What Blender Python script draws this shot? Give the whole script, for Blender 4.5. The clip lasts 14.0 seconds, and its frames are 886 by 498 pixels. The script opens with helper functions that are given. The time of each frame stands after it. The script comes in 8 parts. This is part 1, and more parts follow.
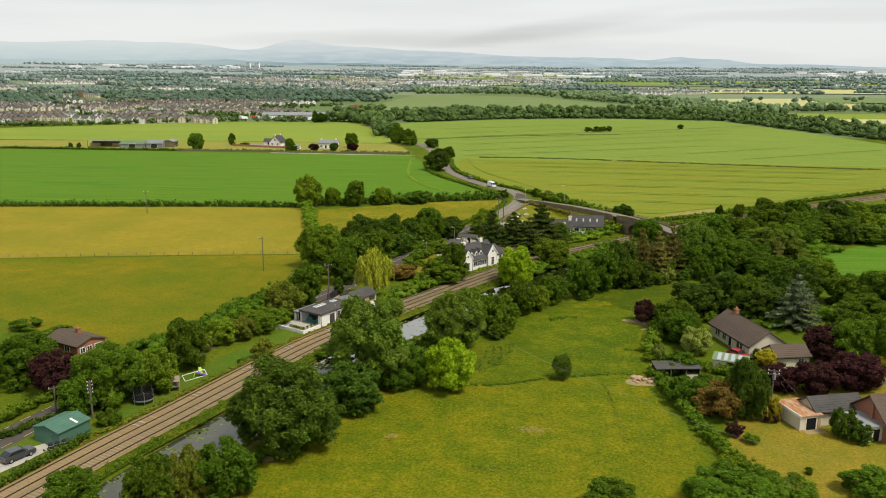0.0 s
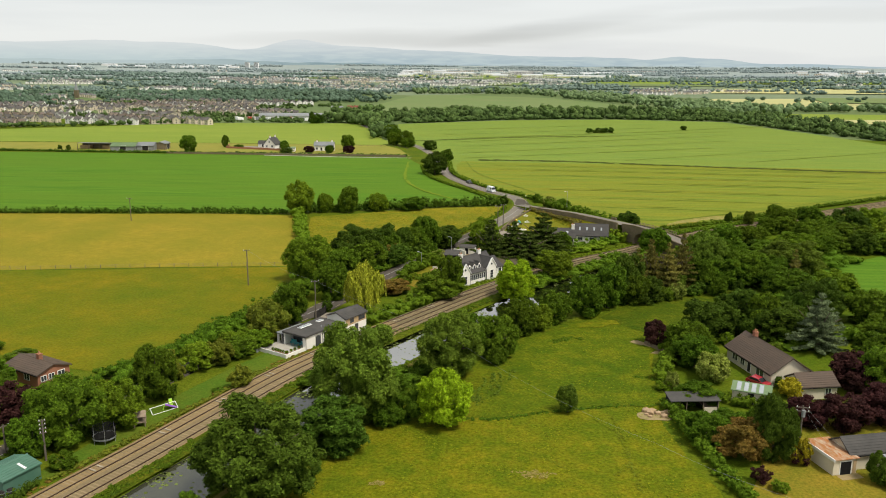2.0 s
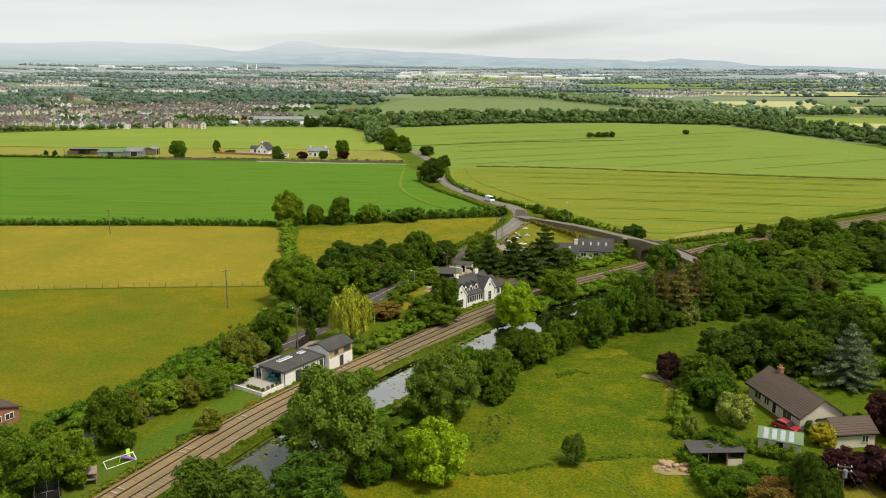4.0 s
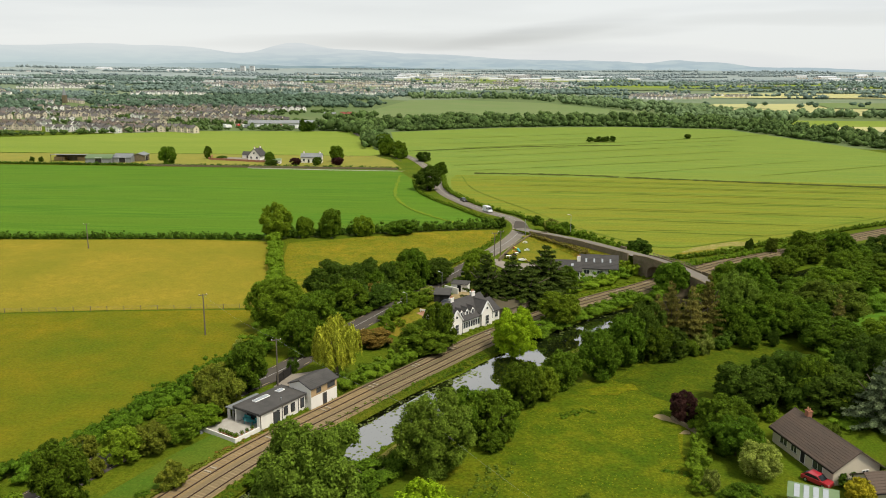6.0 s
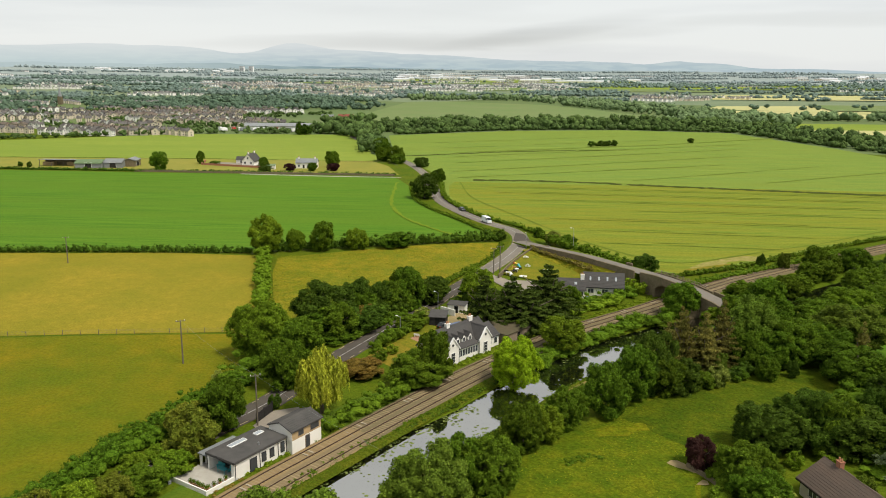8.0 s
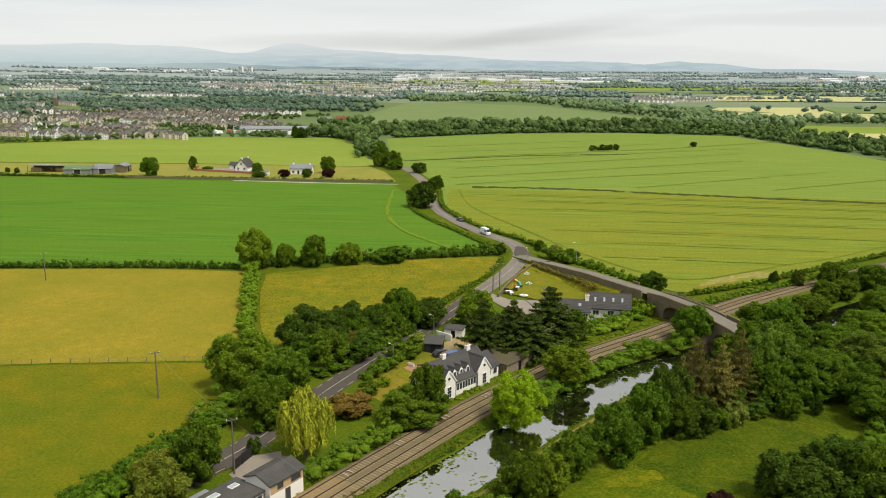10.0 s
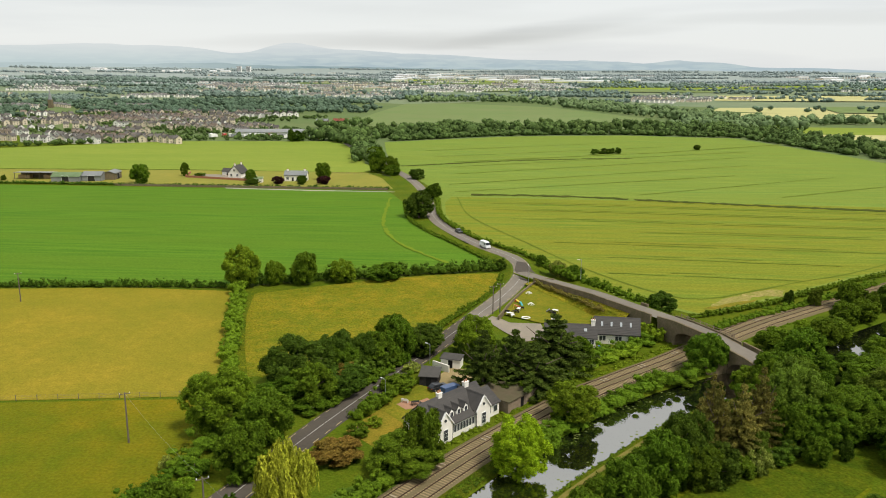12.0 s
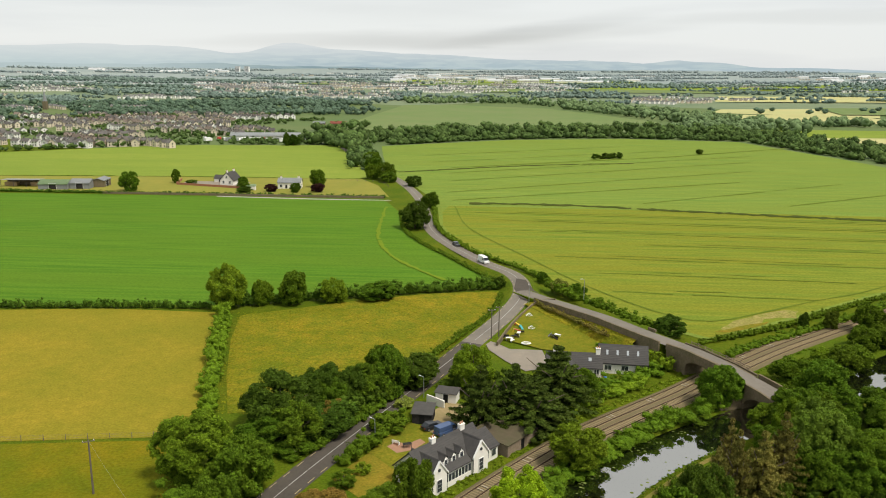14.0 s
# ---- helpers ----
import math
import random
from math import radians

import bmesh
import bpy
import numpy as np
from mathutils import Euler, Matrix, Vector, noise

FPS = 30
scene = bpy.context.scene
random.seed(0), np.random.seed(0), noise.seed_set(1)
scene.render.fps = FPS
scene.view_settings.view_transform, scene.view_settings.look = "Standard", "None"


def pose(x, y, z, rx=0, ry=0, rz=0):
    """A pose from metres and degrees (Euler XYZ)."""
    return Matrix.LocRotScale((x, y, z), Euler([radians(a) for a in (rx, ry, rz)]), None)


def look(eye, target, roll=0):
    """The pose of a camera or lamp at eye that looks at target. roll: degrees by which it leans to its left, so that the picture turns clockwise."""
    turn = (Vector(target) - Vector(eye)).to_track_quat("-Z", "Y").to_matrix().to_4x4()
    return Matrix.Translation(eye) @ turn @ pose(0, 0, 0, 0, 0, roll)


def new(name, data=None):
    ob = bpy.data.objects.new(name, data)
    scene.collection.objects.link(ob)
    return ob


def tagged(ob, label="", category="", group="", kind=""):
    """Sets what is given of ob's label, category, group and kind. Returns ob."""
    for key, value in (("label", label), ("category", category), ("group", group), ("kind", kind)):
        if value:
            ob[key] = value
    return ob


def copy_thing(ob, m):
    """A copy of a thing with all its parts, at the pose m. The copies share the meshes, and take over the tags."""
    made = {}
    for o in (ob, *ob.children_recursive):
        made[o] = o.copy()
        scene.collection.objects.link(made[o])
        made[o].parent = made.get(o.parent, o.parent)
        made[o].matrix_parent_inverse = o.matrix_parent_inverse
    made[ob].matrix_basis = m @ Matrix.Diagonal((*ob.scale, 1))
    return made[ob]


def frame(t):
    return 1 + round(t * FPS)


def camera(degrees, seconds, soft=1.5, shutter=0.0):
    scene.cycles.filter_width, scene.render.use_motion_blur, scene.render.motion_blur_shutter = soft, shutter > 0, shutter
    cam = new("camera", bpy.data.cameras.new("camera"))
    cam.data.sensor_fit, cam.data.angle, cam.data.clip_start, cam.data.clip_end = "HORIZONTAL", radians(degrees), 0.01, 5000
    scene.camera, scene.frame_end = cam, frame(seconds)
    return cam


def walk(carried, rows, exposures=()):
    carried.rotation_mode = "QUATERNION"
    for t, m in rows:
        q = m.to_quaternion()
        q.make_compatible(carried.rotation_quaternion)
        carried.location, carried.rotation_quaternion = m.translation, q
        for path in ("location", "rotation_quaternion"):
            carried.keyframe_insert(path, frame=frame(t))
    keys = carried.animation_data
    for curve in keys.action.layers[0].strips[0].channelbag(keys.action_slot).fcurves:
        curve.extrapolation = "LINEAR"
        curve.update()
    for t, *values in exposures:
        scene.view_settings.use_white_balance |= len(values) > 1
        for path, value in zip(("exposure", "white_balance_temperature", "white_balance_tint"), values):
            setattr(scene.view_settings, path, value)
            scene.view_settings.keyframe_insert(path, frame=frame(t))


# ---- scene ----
cam = camera(58.0, 14.0, soft=1.0)
PATH = [
    (0, (0.287, 5.039, 55.122), (0.145, 6.984, 54.678), 0.4),
    (0.5, (0.331, 7.853, 55.16), (0.188, 9.798, 54.716), 0.4),
    (1, (0.353, 11.107, 55.262), (0.211, 13.052, 54.817), 0.4),
    (1.5, (0.363, 14.665, 55.417), (0.221, 16.61, 54.972), 0.4),
    (2, (0.364, 18.414, 55.618), (0.222, 20.359, 55.173), 0.4),
    (2.5, (0.36, 22.262, 55.857), (0.219, 24.207, 55.414), 0.4),
    (3, (0.355, 26.138, 56.13), (0.215, 28.083, 55.687), 0.4),
    (5.5, (0.348, 44.518, 57.889), (0.21, 46.465, 57.451), 0.4),
    (6, (0.347, 47.897, 58.31), (0.211, 49.844, 57.872), 0.4),
    (6.5, (0.345, 51.189, 58.754), (0.209, 53.136, 58.316), 0.5),
    (7, (0.339, 54.413, 59.22), (0.203, 56.36, 58.783), 0.5),
    (7.5, (0.327, 57.592, 59.711), (0.192, 59.539, 59.274), 0.5),
    (8, (0.309, 60.749, 60.225), (0.174, 62.696, 59.788), 0.5),
    (10.5, (0.107, 76.927, 63.173), (-0.026, 78.873, 62.735), 0.5),
    (11, (0.051, 80.318, 63.833), (-0.082, 82.265, 63.394), 0.4),
    (11.5, (-0.004, 83.75, 64.511), (-0.137, 85.696, 64.071), 0.4),
    (12, (-0.052, 87.195, 65.203), (-0.185, 89.141, 64.763), 0.4),
    (12.5, (-0.088, 90.612, 65.904), (-0.22, 92.558, 65.463), 0.4),
    (13, (-0.103, 93.943, 66.608), (-0.235, 95.889, 66.167), 0.4),
    (13.5, (-0.087, 97.113, 67.306), (-0.218, 99.059, 66.865), 0.4),
    (14, (-0.029, 100.026, 67.99), (-0.16, 101.972, 67.549), 0.4),
]
walk(cam, [(t, look(eye, target, roll)) for t, eye, target, roll in PATH])

# ---- world and light: a high overcast sky, brighter towards the zenith, and a weak wide sun ----
world = bpy.data.worlds.new("overcast")
scene.world = world
world.use_nodes = True
wn, wl = world.node_tree.nodes, world.node_tree.links
wn.clear()
w_out, w_bg = wn.new("ShaderNodeOutputWorld"), wn.new("ShaderNodeBackground")
w_sky = wn.new("ShaderNodeTexSky")
w_sky.sky_type, w_sky.sun_disc = "NISHITA", False
w_sky.sun_elevation, w_sky.sun_rotation = radians(52), radians(150)
w_coord, w_split, w_map = wn.new("ShaderNodeTexCoord"), wn.new("ShaderNodeSeparateXYZ"), wn.new("ShaderNodeMapping")
w_map.inputs["Scale"].default_value = (1.5, 1.5, 15.0)
w_noise, w_ramp = wn.new("ShaderNodeTexNoise"), wn.new("ShaderNodeValToRGB")
w_noise.inputs["Scale"].default_value, w_noise.inputs["Detail"].default_value = 1.3, 4.0
w_ramp.color_ramp.elements[0].position, w_ramp.color_ramp.elements[0].color = 0.38, (0.715, 0.732, 0.735, 1)
w_ramp.color_ramp.elements[1].position, w_ramp.color_ramp.elements[1].color = 0.50, (0.785, 0.80, 0.79, 1)
w_height = wn.new("ShaderNodeMapRange")
w_height.inputs["From Min"].default_value, w_height.inputs["From Max"].default_value = 0.12, 1.0
w_height.inputs["To Min"].default_value, w_height.inputs["To Max"].default_value = 1.0, 0.85
w_bright, w_mix = wn.new("ShaderNodeVectorMath"), wn.new("ShaderNodeMix")
w_bright.operation = "SCALE"
w_mix.data_type = "RGBA"
w_mix.inputs[0].default_value = 0.012
w_bank, w_band, w_dim, w_shade = wn.new("ShaderNodeTexNoise"), wn.new("ShaderNodeValToRGB"), wn.new("ShaderNodeMapRange"), wn.new("ShaderNodeMath")
w_bank.inputs["Scale"].default_value, w_bank.inputs["Detail"].default_value = 2.2, 5.0
w_stretch = wn.new("ShaderNodeMapping")
w_stretch.inputs["Scale"].default_value = (1.0, 1.0, 9.0)
w_stretch.inputs["Location"].default_value = (0.35, 0.0, 0.2)
for k, (at, v) in enumerate(((0.0, 0.0), (0.045, 0.0), (0.075, 1.0), (0.11, 0.8), (0.2, 0.5))):
    e = w_band.color_ramp.elements[k] if k < 2 else w_band.color_ramp.elements.new(at)
    e.position, e.color = at, (v, v, v, 1)
w_dim.inputs["From Min"].default_value, w_dim.inputs["From Max"].default_value = 0.46, 0.66
w_dim.inputs["To Min"].default_value, w_dim.inputs["To Max"].default_value = 0.0, 0.10
w_shade.operation = "MULTIPLY"
w_left, w_total = wn.new("ShaderNodeMath"), wn.new("ShaderNodeMath")
w_left.operation, w_total.operation = "SUBTRACT", "MULTIPLY"
w_left.inputs[0].default_value = 1.0


def cloud_bank(across, up, wide, tall, slope, depth):
    """A soft grey bank of cloud ahead, low over the hills: where it lies, its half sizes and its slant."""
    def calc(op, a, b):
        k = wn.new("ShaderNodeMath")
        k.operation = op
        for sock, v in ((k.inputs[0], a), (k.inputs[1], b)):
            if isinstance(v, float):
                sock.default_value = v
            else:
                wl.new(v, sock)
        return k.outputs[0]
    u = calc("SUBTRACT", w_split.outputs[0], across)
    rag = calc("MULTIPLY", calc("SUBTRACT", w_bank.outputs[0], 0.5), tall * 3.2)
    v = calc("ADD", calc("SUBTRACT", calc("SUBTRACT", w_split.outputs[2], up), calc("MULTIPLY", u, slope)), rag)
    d = calc("ADD", calc("POWER", calc("ABSOLUTE", calc("DIVIDE", u, wide), 0.0), 2.0), calc("POWER", calc("ABSOLUTE", calc("DIVIDE", v, tall), 0.0), 2.0))
    ahead = calc("GREATER_THAN", w_split.outputs[1], 0.0)
    soft = wn.new("ShaderNodeMapRange")
    soft.interpolation_type = "SMOOTHSTEP"
    soft.inputs["From Min"].default_value, soft.inputs["From Max"].default_value = 1.0, 0.0
    soft.inputs["To Min"].default_value, soft.inputs["To Max"].default_value = 0.0, depth
    wl.new(d, soft.inputs[0])
    return calc("MULTIPLY", soft.outputs[0], ahead)


banks = [cloud_bank(-0.07, 0.037, 0.36, 0.015, 0.03, 0.13), cloud_bank(0.055, 0.046, 0.16, 0.015, 0.13, 0.10), cloud_bank(0.33, 0.055, 0.20, 0.010, 0.0, 0.09), cloud_bank(-0.05, 0.030, 0.20, 0.014, 0.0, 0.07)]
w_sum = w_shade
for b in banks:
    k = wn.new("ShaderNodeMath")
    k.operation = "ADD"
    wl.new(w_sum.outputs[0], k.inputs[0]), wl.new(b, k.inputs[1])
    w_sum = k
wl.new(w_coord.outputs["Generated"], w_stretch.inputs[0])
wl.new(w_stretch.outputs[0], w_bank.inputs[0])
wl.new(w_bank.outputs[0], w_dim.inputs[0])
wl.new(w_split.outputs[2], w_band.inputs[0])
wl.new(w_dim.outputs[0], w_shade.inputs[0])
wl.new(w_band.outputs[0], w_shade.inputs[1])
wl.new(w_sum.outputs[0], w_left.inputs[1])
wl.new(w_height.outputs[0], w_total.inputs[0])
wl.new(w_left.outputs[0], w_total.inputs[1])
wl.new(w_coord.outputs["Generated"], w_map.inputs[0])
wl.new(w_map.outputs[0], w_noise.inputs[0])
wl.new(w_noise.outputs[0], w_ramp.inputs[0])
wl.new(w_coord.outputs["Generated"], w_split.inputs[0])
wl.new(w_split.outputs[2], w_height.inputs[0])
wl.new(w_ramp.outputs[0], w_bright.inputs[0])
wl.new(w_total.outputs[0], w_bright.inputs["Scale"])
wl.new(w_bright.outputs[0], w_mix.inputs[6])
wl.new(w_sky.outputs[0], w_mix.inputs[7])
wl.new(w_mix.outputs[2], w_bg.inputs[0])
w_bg.inputs[1].default_value = 1.0
wl.new(w_bg.outputs[0], w_out.inputs[0])

sun = new("sun", bpy.data.lights.new("sun", "SUN"))
sun.data.energy, sun.data.angle, sun.data.color = 3.85, radians(14), (1.0, 0.93, 0.80)
sun.matrix_world = look((60, -40, 120), (0, 0, 0))
scene.view_settings.exposure = 0.0


# ---- materials ----
def mat(name, a, b, size=1.0, c=None, size2=12.0, rough=0.9, bump=0.0, bump_size=None, metal=0.0, stretch=(1, 1, 1),
        turn=0.0, space="Object", vary=0.0, island=0.0, spread=0.5, through_light=0.0, gloss=None, grain=None, lace=None, tint=0.0):
    """Two colours mixed by noise of that size in metres, a third by broad patches, with relief."""
    m = bpy.data.materials.new(name)
    m.use_nodes = True
    n, l = m.node_tree.nodes, m.node_tree.links
    s = n["Principled BSDF"]
    s.inputs["Roughness"].default_value, s.inputs["Metallic"].default_value = rough, metal
    s.inputs["Specular IOR Level"].default_value = gloss if gloss is not None else (0.03 if rough >= 0.74 else 0.3)
    if space == "World":
        src = n.new("ShaderNodeNewGeometry").outputs["Position"]
    else:
        src = n.new("ShaderNodeTexCoord").outputs["Object"]
    mp = n.new("ShaderNodeMapping")
    mp.inputs["Rotation"].default_value[2] = radians(turn)
    mp.inputs["Scale"].default_value = stretch
    l.new(src, mp.inputs[0])

    def noise_of(size_m, detail=6.0):
        t = n.new("ShaderNodeTexNoise")
        t.inputs["Scale"].default_value, t.inputs["Detail"].default_value = 1.0 / size_m, detail
        t.inputs["Roughness"].default_value = 0.62
        l.new(mp.outputs[0], t.inputs[0])
        r = n.new("ShaderNodeMapRange")
        r.inputs["From Min"].default_value, r.inputs["From Max"].default_value = 0.5 - spread / 2, 0.5 + spread / 2
        l.new(t.outputs[0], r.inputs[0])
        return r.outputs[0]

    def blend(f, x, y):
        k = n.new("ShaderNodeMix")
        k.data_type = "RGBA"
        for sock, v in ((k.inputs[0], f), (k.inputs[6], x), (k.inputs[7], y)):
            if isinstance(v, (int, float)):
                sock.default_value = v
            elif isinstance(v, tuple):
                sock.default_value = (*v, 1)
            else:
                l.new(v, sock)
        return k.outputs[2]

    fine = noise_of(size)
    col = blend(fine, a, b)
    if c:
        half = n.new("ShaderNodeMath")
        half.operation = "MULTIPLY"
        half.inputs[1].default_value = 0.75
        l.new(noise_of(size2, 3.0), half.inputs[0])
        col = blend(half.outputs[0], col, c)
    if vary or island or grain:
        h = n.new("ShaderNodeHueSaturation")
        base = None
        for amount, out in ((vary, n.new("ShaderNodeObjectInfo").outputs["Random"]),
                            (island, n.new("ShaderNodeNewGeometry").outputs["Random Per Island"])):
            if amount:
                r = n.new("ShaderNodeMapRange")
                r.inputs["To Min"].default_value, r.inputs["To Max"].default_value = 1 - amount, 1 + amount
                l.new(out, r.inputs[0])
                if base is None:
                    base = r.outputs[0]
                else:
                    k = n.new("ShaderNodeMath")
                    k.operation = "MULTIPLY"
                    l.new(base, k.inputs[0]), l.new(r.outputs[0], k.inputs[1])
                    base = k.outputs[0]
        if grain:
            t = n.new("ShaderNodeTexNoise")
            t.inputs["Scale"].default_value, t.inputs["Detail"].default_value = 1.0 / grain[0], 3.0
            t.inputs["Roughness"].default_value = 0.7
            l.new(src, t.inputs[0])
            r = n.new("ShaderNodeMapRange")
            r.inputs["From Min"].default_value, r.inputs["From Max"].default_value = 0.32, 0.68
            r.inputs["To Min"].default_value, r.inputs["To Max"].default_value = 1 - grain[1], 1 + grain[1]
            l.new(t.outputs[0], r.inputs[0])
            if base is None:
                base = r.outputs[0]
            else:
                k = n.new("ShaderNodeMath")
                k.operation = "MULTIPLY"
                l.new(base, k.inputs[0]), l.new(r.outputs[0], k.inputs[1])
                base = k.outputs[0]
        l.new(base, h.inputs["Value"])
        if tint:
            r = n.new("ShaderNodeMapRange")
            r.inputs["To Min"].default_value, r.inputs["To Max"].default_value = 0.5 - tint / 2, 0.5 + tint / 2
            k = n.new("ShaderNodeMath")
            k.operation = "FRACT"
            k2 = n.new("ShaderNodeMath")
            k2.operation = "MULTIPLY"
            k2.inputs[1].default_value = 7.3
            l.new(n.new("ShaderNodeObjectInfo").outputs["Random"], k2.inputs[0])
            l.new(k2.outputs[0], k.inputs[0]), l.new(k.outputs[0], r.inputs[0]), l.new(r.outputs[0], h.inputs["Hue"])
        l.new(col, h.inputs["Color"])
        col = h.outputs[0]
    l.new(col, s.inputs["Base Color"])
    if bump:
        bp = n.new("ShaderNodeBump")
        bp.inputs["Strength"].default_value, bp.inputs["Distance"].default_value = min(1.0, bump * 4), bump
        l.new(noise_of(bump_size) if bump_size else fine, bp.inputs["Height"])
        l.new(bp.outputs[0], s.inputs["Normal"])
    if through_light:
        tr, add = n.new("ShaderNodeBsdfTranslucent"), n.new("ShaderNodeMixShader")
        l.new(col, tr.inputs[0])
        add.inputs[0].default_value = through_light
        l.new(s.outputs[0], add.inputs[1]), l.new(tr.outputs[0], add.inputs[2])
        l.new(add.outputs[0], n["Material Output"].inputs[0])
    if lace:
        t, cut = n.new("ShaderNodeTexNoise"), n.new("ShaderNodeMath")
        t.inputs["Scale"].default_value, t.inputs["Detail"].default_value = 1.0 / lace, 1.0
        l.new(src, t.inputs[0])
        cut.operation = "GREATER_THAN"
        cut.inputs[1].default_value = 0.45
        l.new(t.outputs[0], cut.inputs[0])
        clear, cover = n.new("ShaderNodeBsdfTransparent"), n.new("ShaderNodeMixShader")
        l.new(cut.outputs[0], cover.inputs[0])
        l.new(clear.outputs[0], cover.inputs[1])
        l.new(n["Material Output"].inputs[0].links[0].from_socket, cover.inputs[2])
        l.new(cover.outputs[0], n["Material Output"].inputs[0])
    return m


INNER = {}


def leaf(name, a, b, c):
    """Ragged sprays of leaves, and the same leaves packed close in the inside of the crown."""
    m = mat(name, a, b, 1.2, c, 4.0, rough=0.75, vary=0.20, island=0.40, through_light=0.10, grain=(0.32, 0.42), lace=0.22, tint=0.02)
    INNER[name] = mat(name + "_inner", a, b, 1.2, c, 4.0, rough=0.75, vary=0.18, bump=0.1, bump_size=0.3, grain=(0.22, 0.5), tint=0.02)
    return m


LEAF = {
    "mid": leaf("leaf_green", (0.068, 0.120, 0.0070), (0.108, 0.168, 0.0105), (0.046, 0.091, 0.0062)),
    "dark": leaf("leaf_dark_green", (0.045, 0.084, 0.0080), (0.074, 0.122, 0.0110), (0.034, 0.064, 0.0070)),
    "light": leaf("leaf_light_green", (0.118, 0.188, 0.0101), (0.164, 0.230, 0.0135), (0.086, 0.150, 0.0083)),
    "lime": leaf("leaf_lime_green", (0.250, 0.385, 0.0110), (0.340, 0.460, 0.0160), (0.180, 0.310, 0.0095)),
    "willow": leaf("leaf_grey_green", (0.092, 0.140, 0.0130), (0.130, 0.178, 0.0190), (0.066, 0.110, 0.0105)),
    "wil": leaf("leaf_yellow_green", (0.304, 0.312, 0.0236), (0.376, 0.368, 0.0304), (0.208, 0.240, 0.0203)),
    "yellow": leaf("leaf_olive_yellow", (0.126, 0.149, 0.0140), (0.180, 0.180, 0.0191), (0.081, 0.117, 0.0115)),
    "gold": leaf("leaf_gold", (0.36, 0.28, 0.0150), (0.45, 0.36, 0.0225), (0.22, 0.20, 0.0150)),
    "plum": leaf("leaf_purple", (0.046, 0.018, 0.017), (0.068, 0.026, 0.022), (0.030, 0.016, 0.014)),
    "rust": leaf("leaf_rust", (0.175, 0.104, 0.022), (0.230, 0.136, 0.028), (0.115, 0.110, 0.018)),
    "brown": leaf("leaf_brown_green", (0.172, 0.142, 0.034), (0.230, 0.182, 0.042), (0.092, 0.118, 0.022)),
    "pine": leaf("needle_dark_green", (0.038, 0.068, 0.0097), (0.090, 0.118, 0.0173), (0.046, 0.068, 0.0120)),
    "cedar": leaf("needle_blue_green", (0.118, 0.154, 0.072), (0.165, 0.202, 0.098), (0.086, 0.122, 0.056)),
    "cream": leaf("blossom_cream", (0.36, 0.39, 0.085), (0.165, 0.215, 0.026), (0.090, 0.135, 0.012)),
    # far foliage: aerial haze painted in, bluer and paler with distance
    "far2": mat("leaf_far_hazed_blue", (0.118, 0.168, 0.142), (0.165, 0.216, 0.174), 12, (0.134, 0.184, 0.164), 90, island=0.3, space="World"),
    "far3": mat("leaf_distant_hazed_blue", (0.215, 0.265, 0.265), (0.265, 0.315, 0.31), 20, (0.24, 0.29, 0.295), 150, island=0.12, space="World"),
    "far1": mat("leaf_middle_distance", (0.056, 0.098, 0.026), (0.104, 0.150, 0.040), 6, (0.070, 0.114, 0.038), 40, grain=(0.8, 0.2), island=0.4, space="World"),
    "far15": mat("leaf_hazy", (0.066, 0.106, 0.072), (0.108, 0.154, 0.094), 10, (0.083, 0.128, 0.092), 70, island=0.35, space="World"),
    "far": mat("leaf_far_hazed", (0.104, 0.160, 0.068), (0.150, 0.206, 0.084), 8, (0.124, 0.182, 0.088), 60, grain=(0.8, 0.2), island=0.25, space="World"),
}
BARK = mat("bark", (0.10, 0.08, 0.06), (0.16, 0.13, 0.10), 0.3, bump=0.02)
GRASS = mat("grass", (0.077, 0.107, 0.0061), (0.114, 0.131, 0.0084), 1.6, (0.051, 0.095, 0.0053), 16, bump=0.12, bump_size=0.7, spread=0.32, grain=(0.45, 0.3), space="World")
MEADOW = mat("meadow_grass", (0.106, 0.124, 0.0048), (0.168, 0.152, 0.0080), 1.9, (0.066, 0.104, 0.005), 7, bump=0.12, bump_size=0.9, spread=0.26, grain=(0.5, 0.36), space="World")
LUSH = mat("lush_grass", (0.078, 0.108, 0.0048), (0.130, 0.136, 0.0070), 2.4, (0.036, 0.078, 0.004), 8, bump=0.12, bump_size=0.9, spread=0.32, grain=(0.5, 0.36), space="World")
LAWN = mat("lawn_grass", (0.050, 0.108, 0.0090), (0.075, 0.128, 0.0130), 1.0, (0.100, 0.125, 0.0130), 9, bump=0.05, spread=0.32, grain=(0.35, 0.2), space="World")
TOWEARTH = mat("trodden_towpath", (0.135, 0.125, 0.026), (0.250, 0.180, 0.070), 0.9, (0.095, 0.118, 0.014), 7, bump=0.05, space="World")
COTTAGELAWN = mat("worn_green_lawn", (0.142, 0.145, 0.012), (0.195, 0.165, 0.017), 1.2, (0.098, 0.128, 0.010), 6, bump=0.06, spread=0.30, grain=(0.4, 0.25), space="World")
# meadow end: the shade of the trees round it is painted in as darker green
SHADEGRASS = mat("shade_toned_meadow_grass", (0.058, 0.086, 0.0043), (0.094, 0.106, 0.0060), 2.2, (0.032, 0.064, 0.0038), 7, bump=0.12, bump_size=0.9, spread=0.32, grain=(0.5, 0.36), space="World")
STUBBLE = mat("thin_dry_crop", (0.150, 0.175, 0.022), (0.300, 0.240, 0.095), 2.4, (0.230, 0.205, 0.060), 8, bump=0.05, spread=0.30, grain=(0.6, 0.25), space="World")
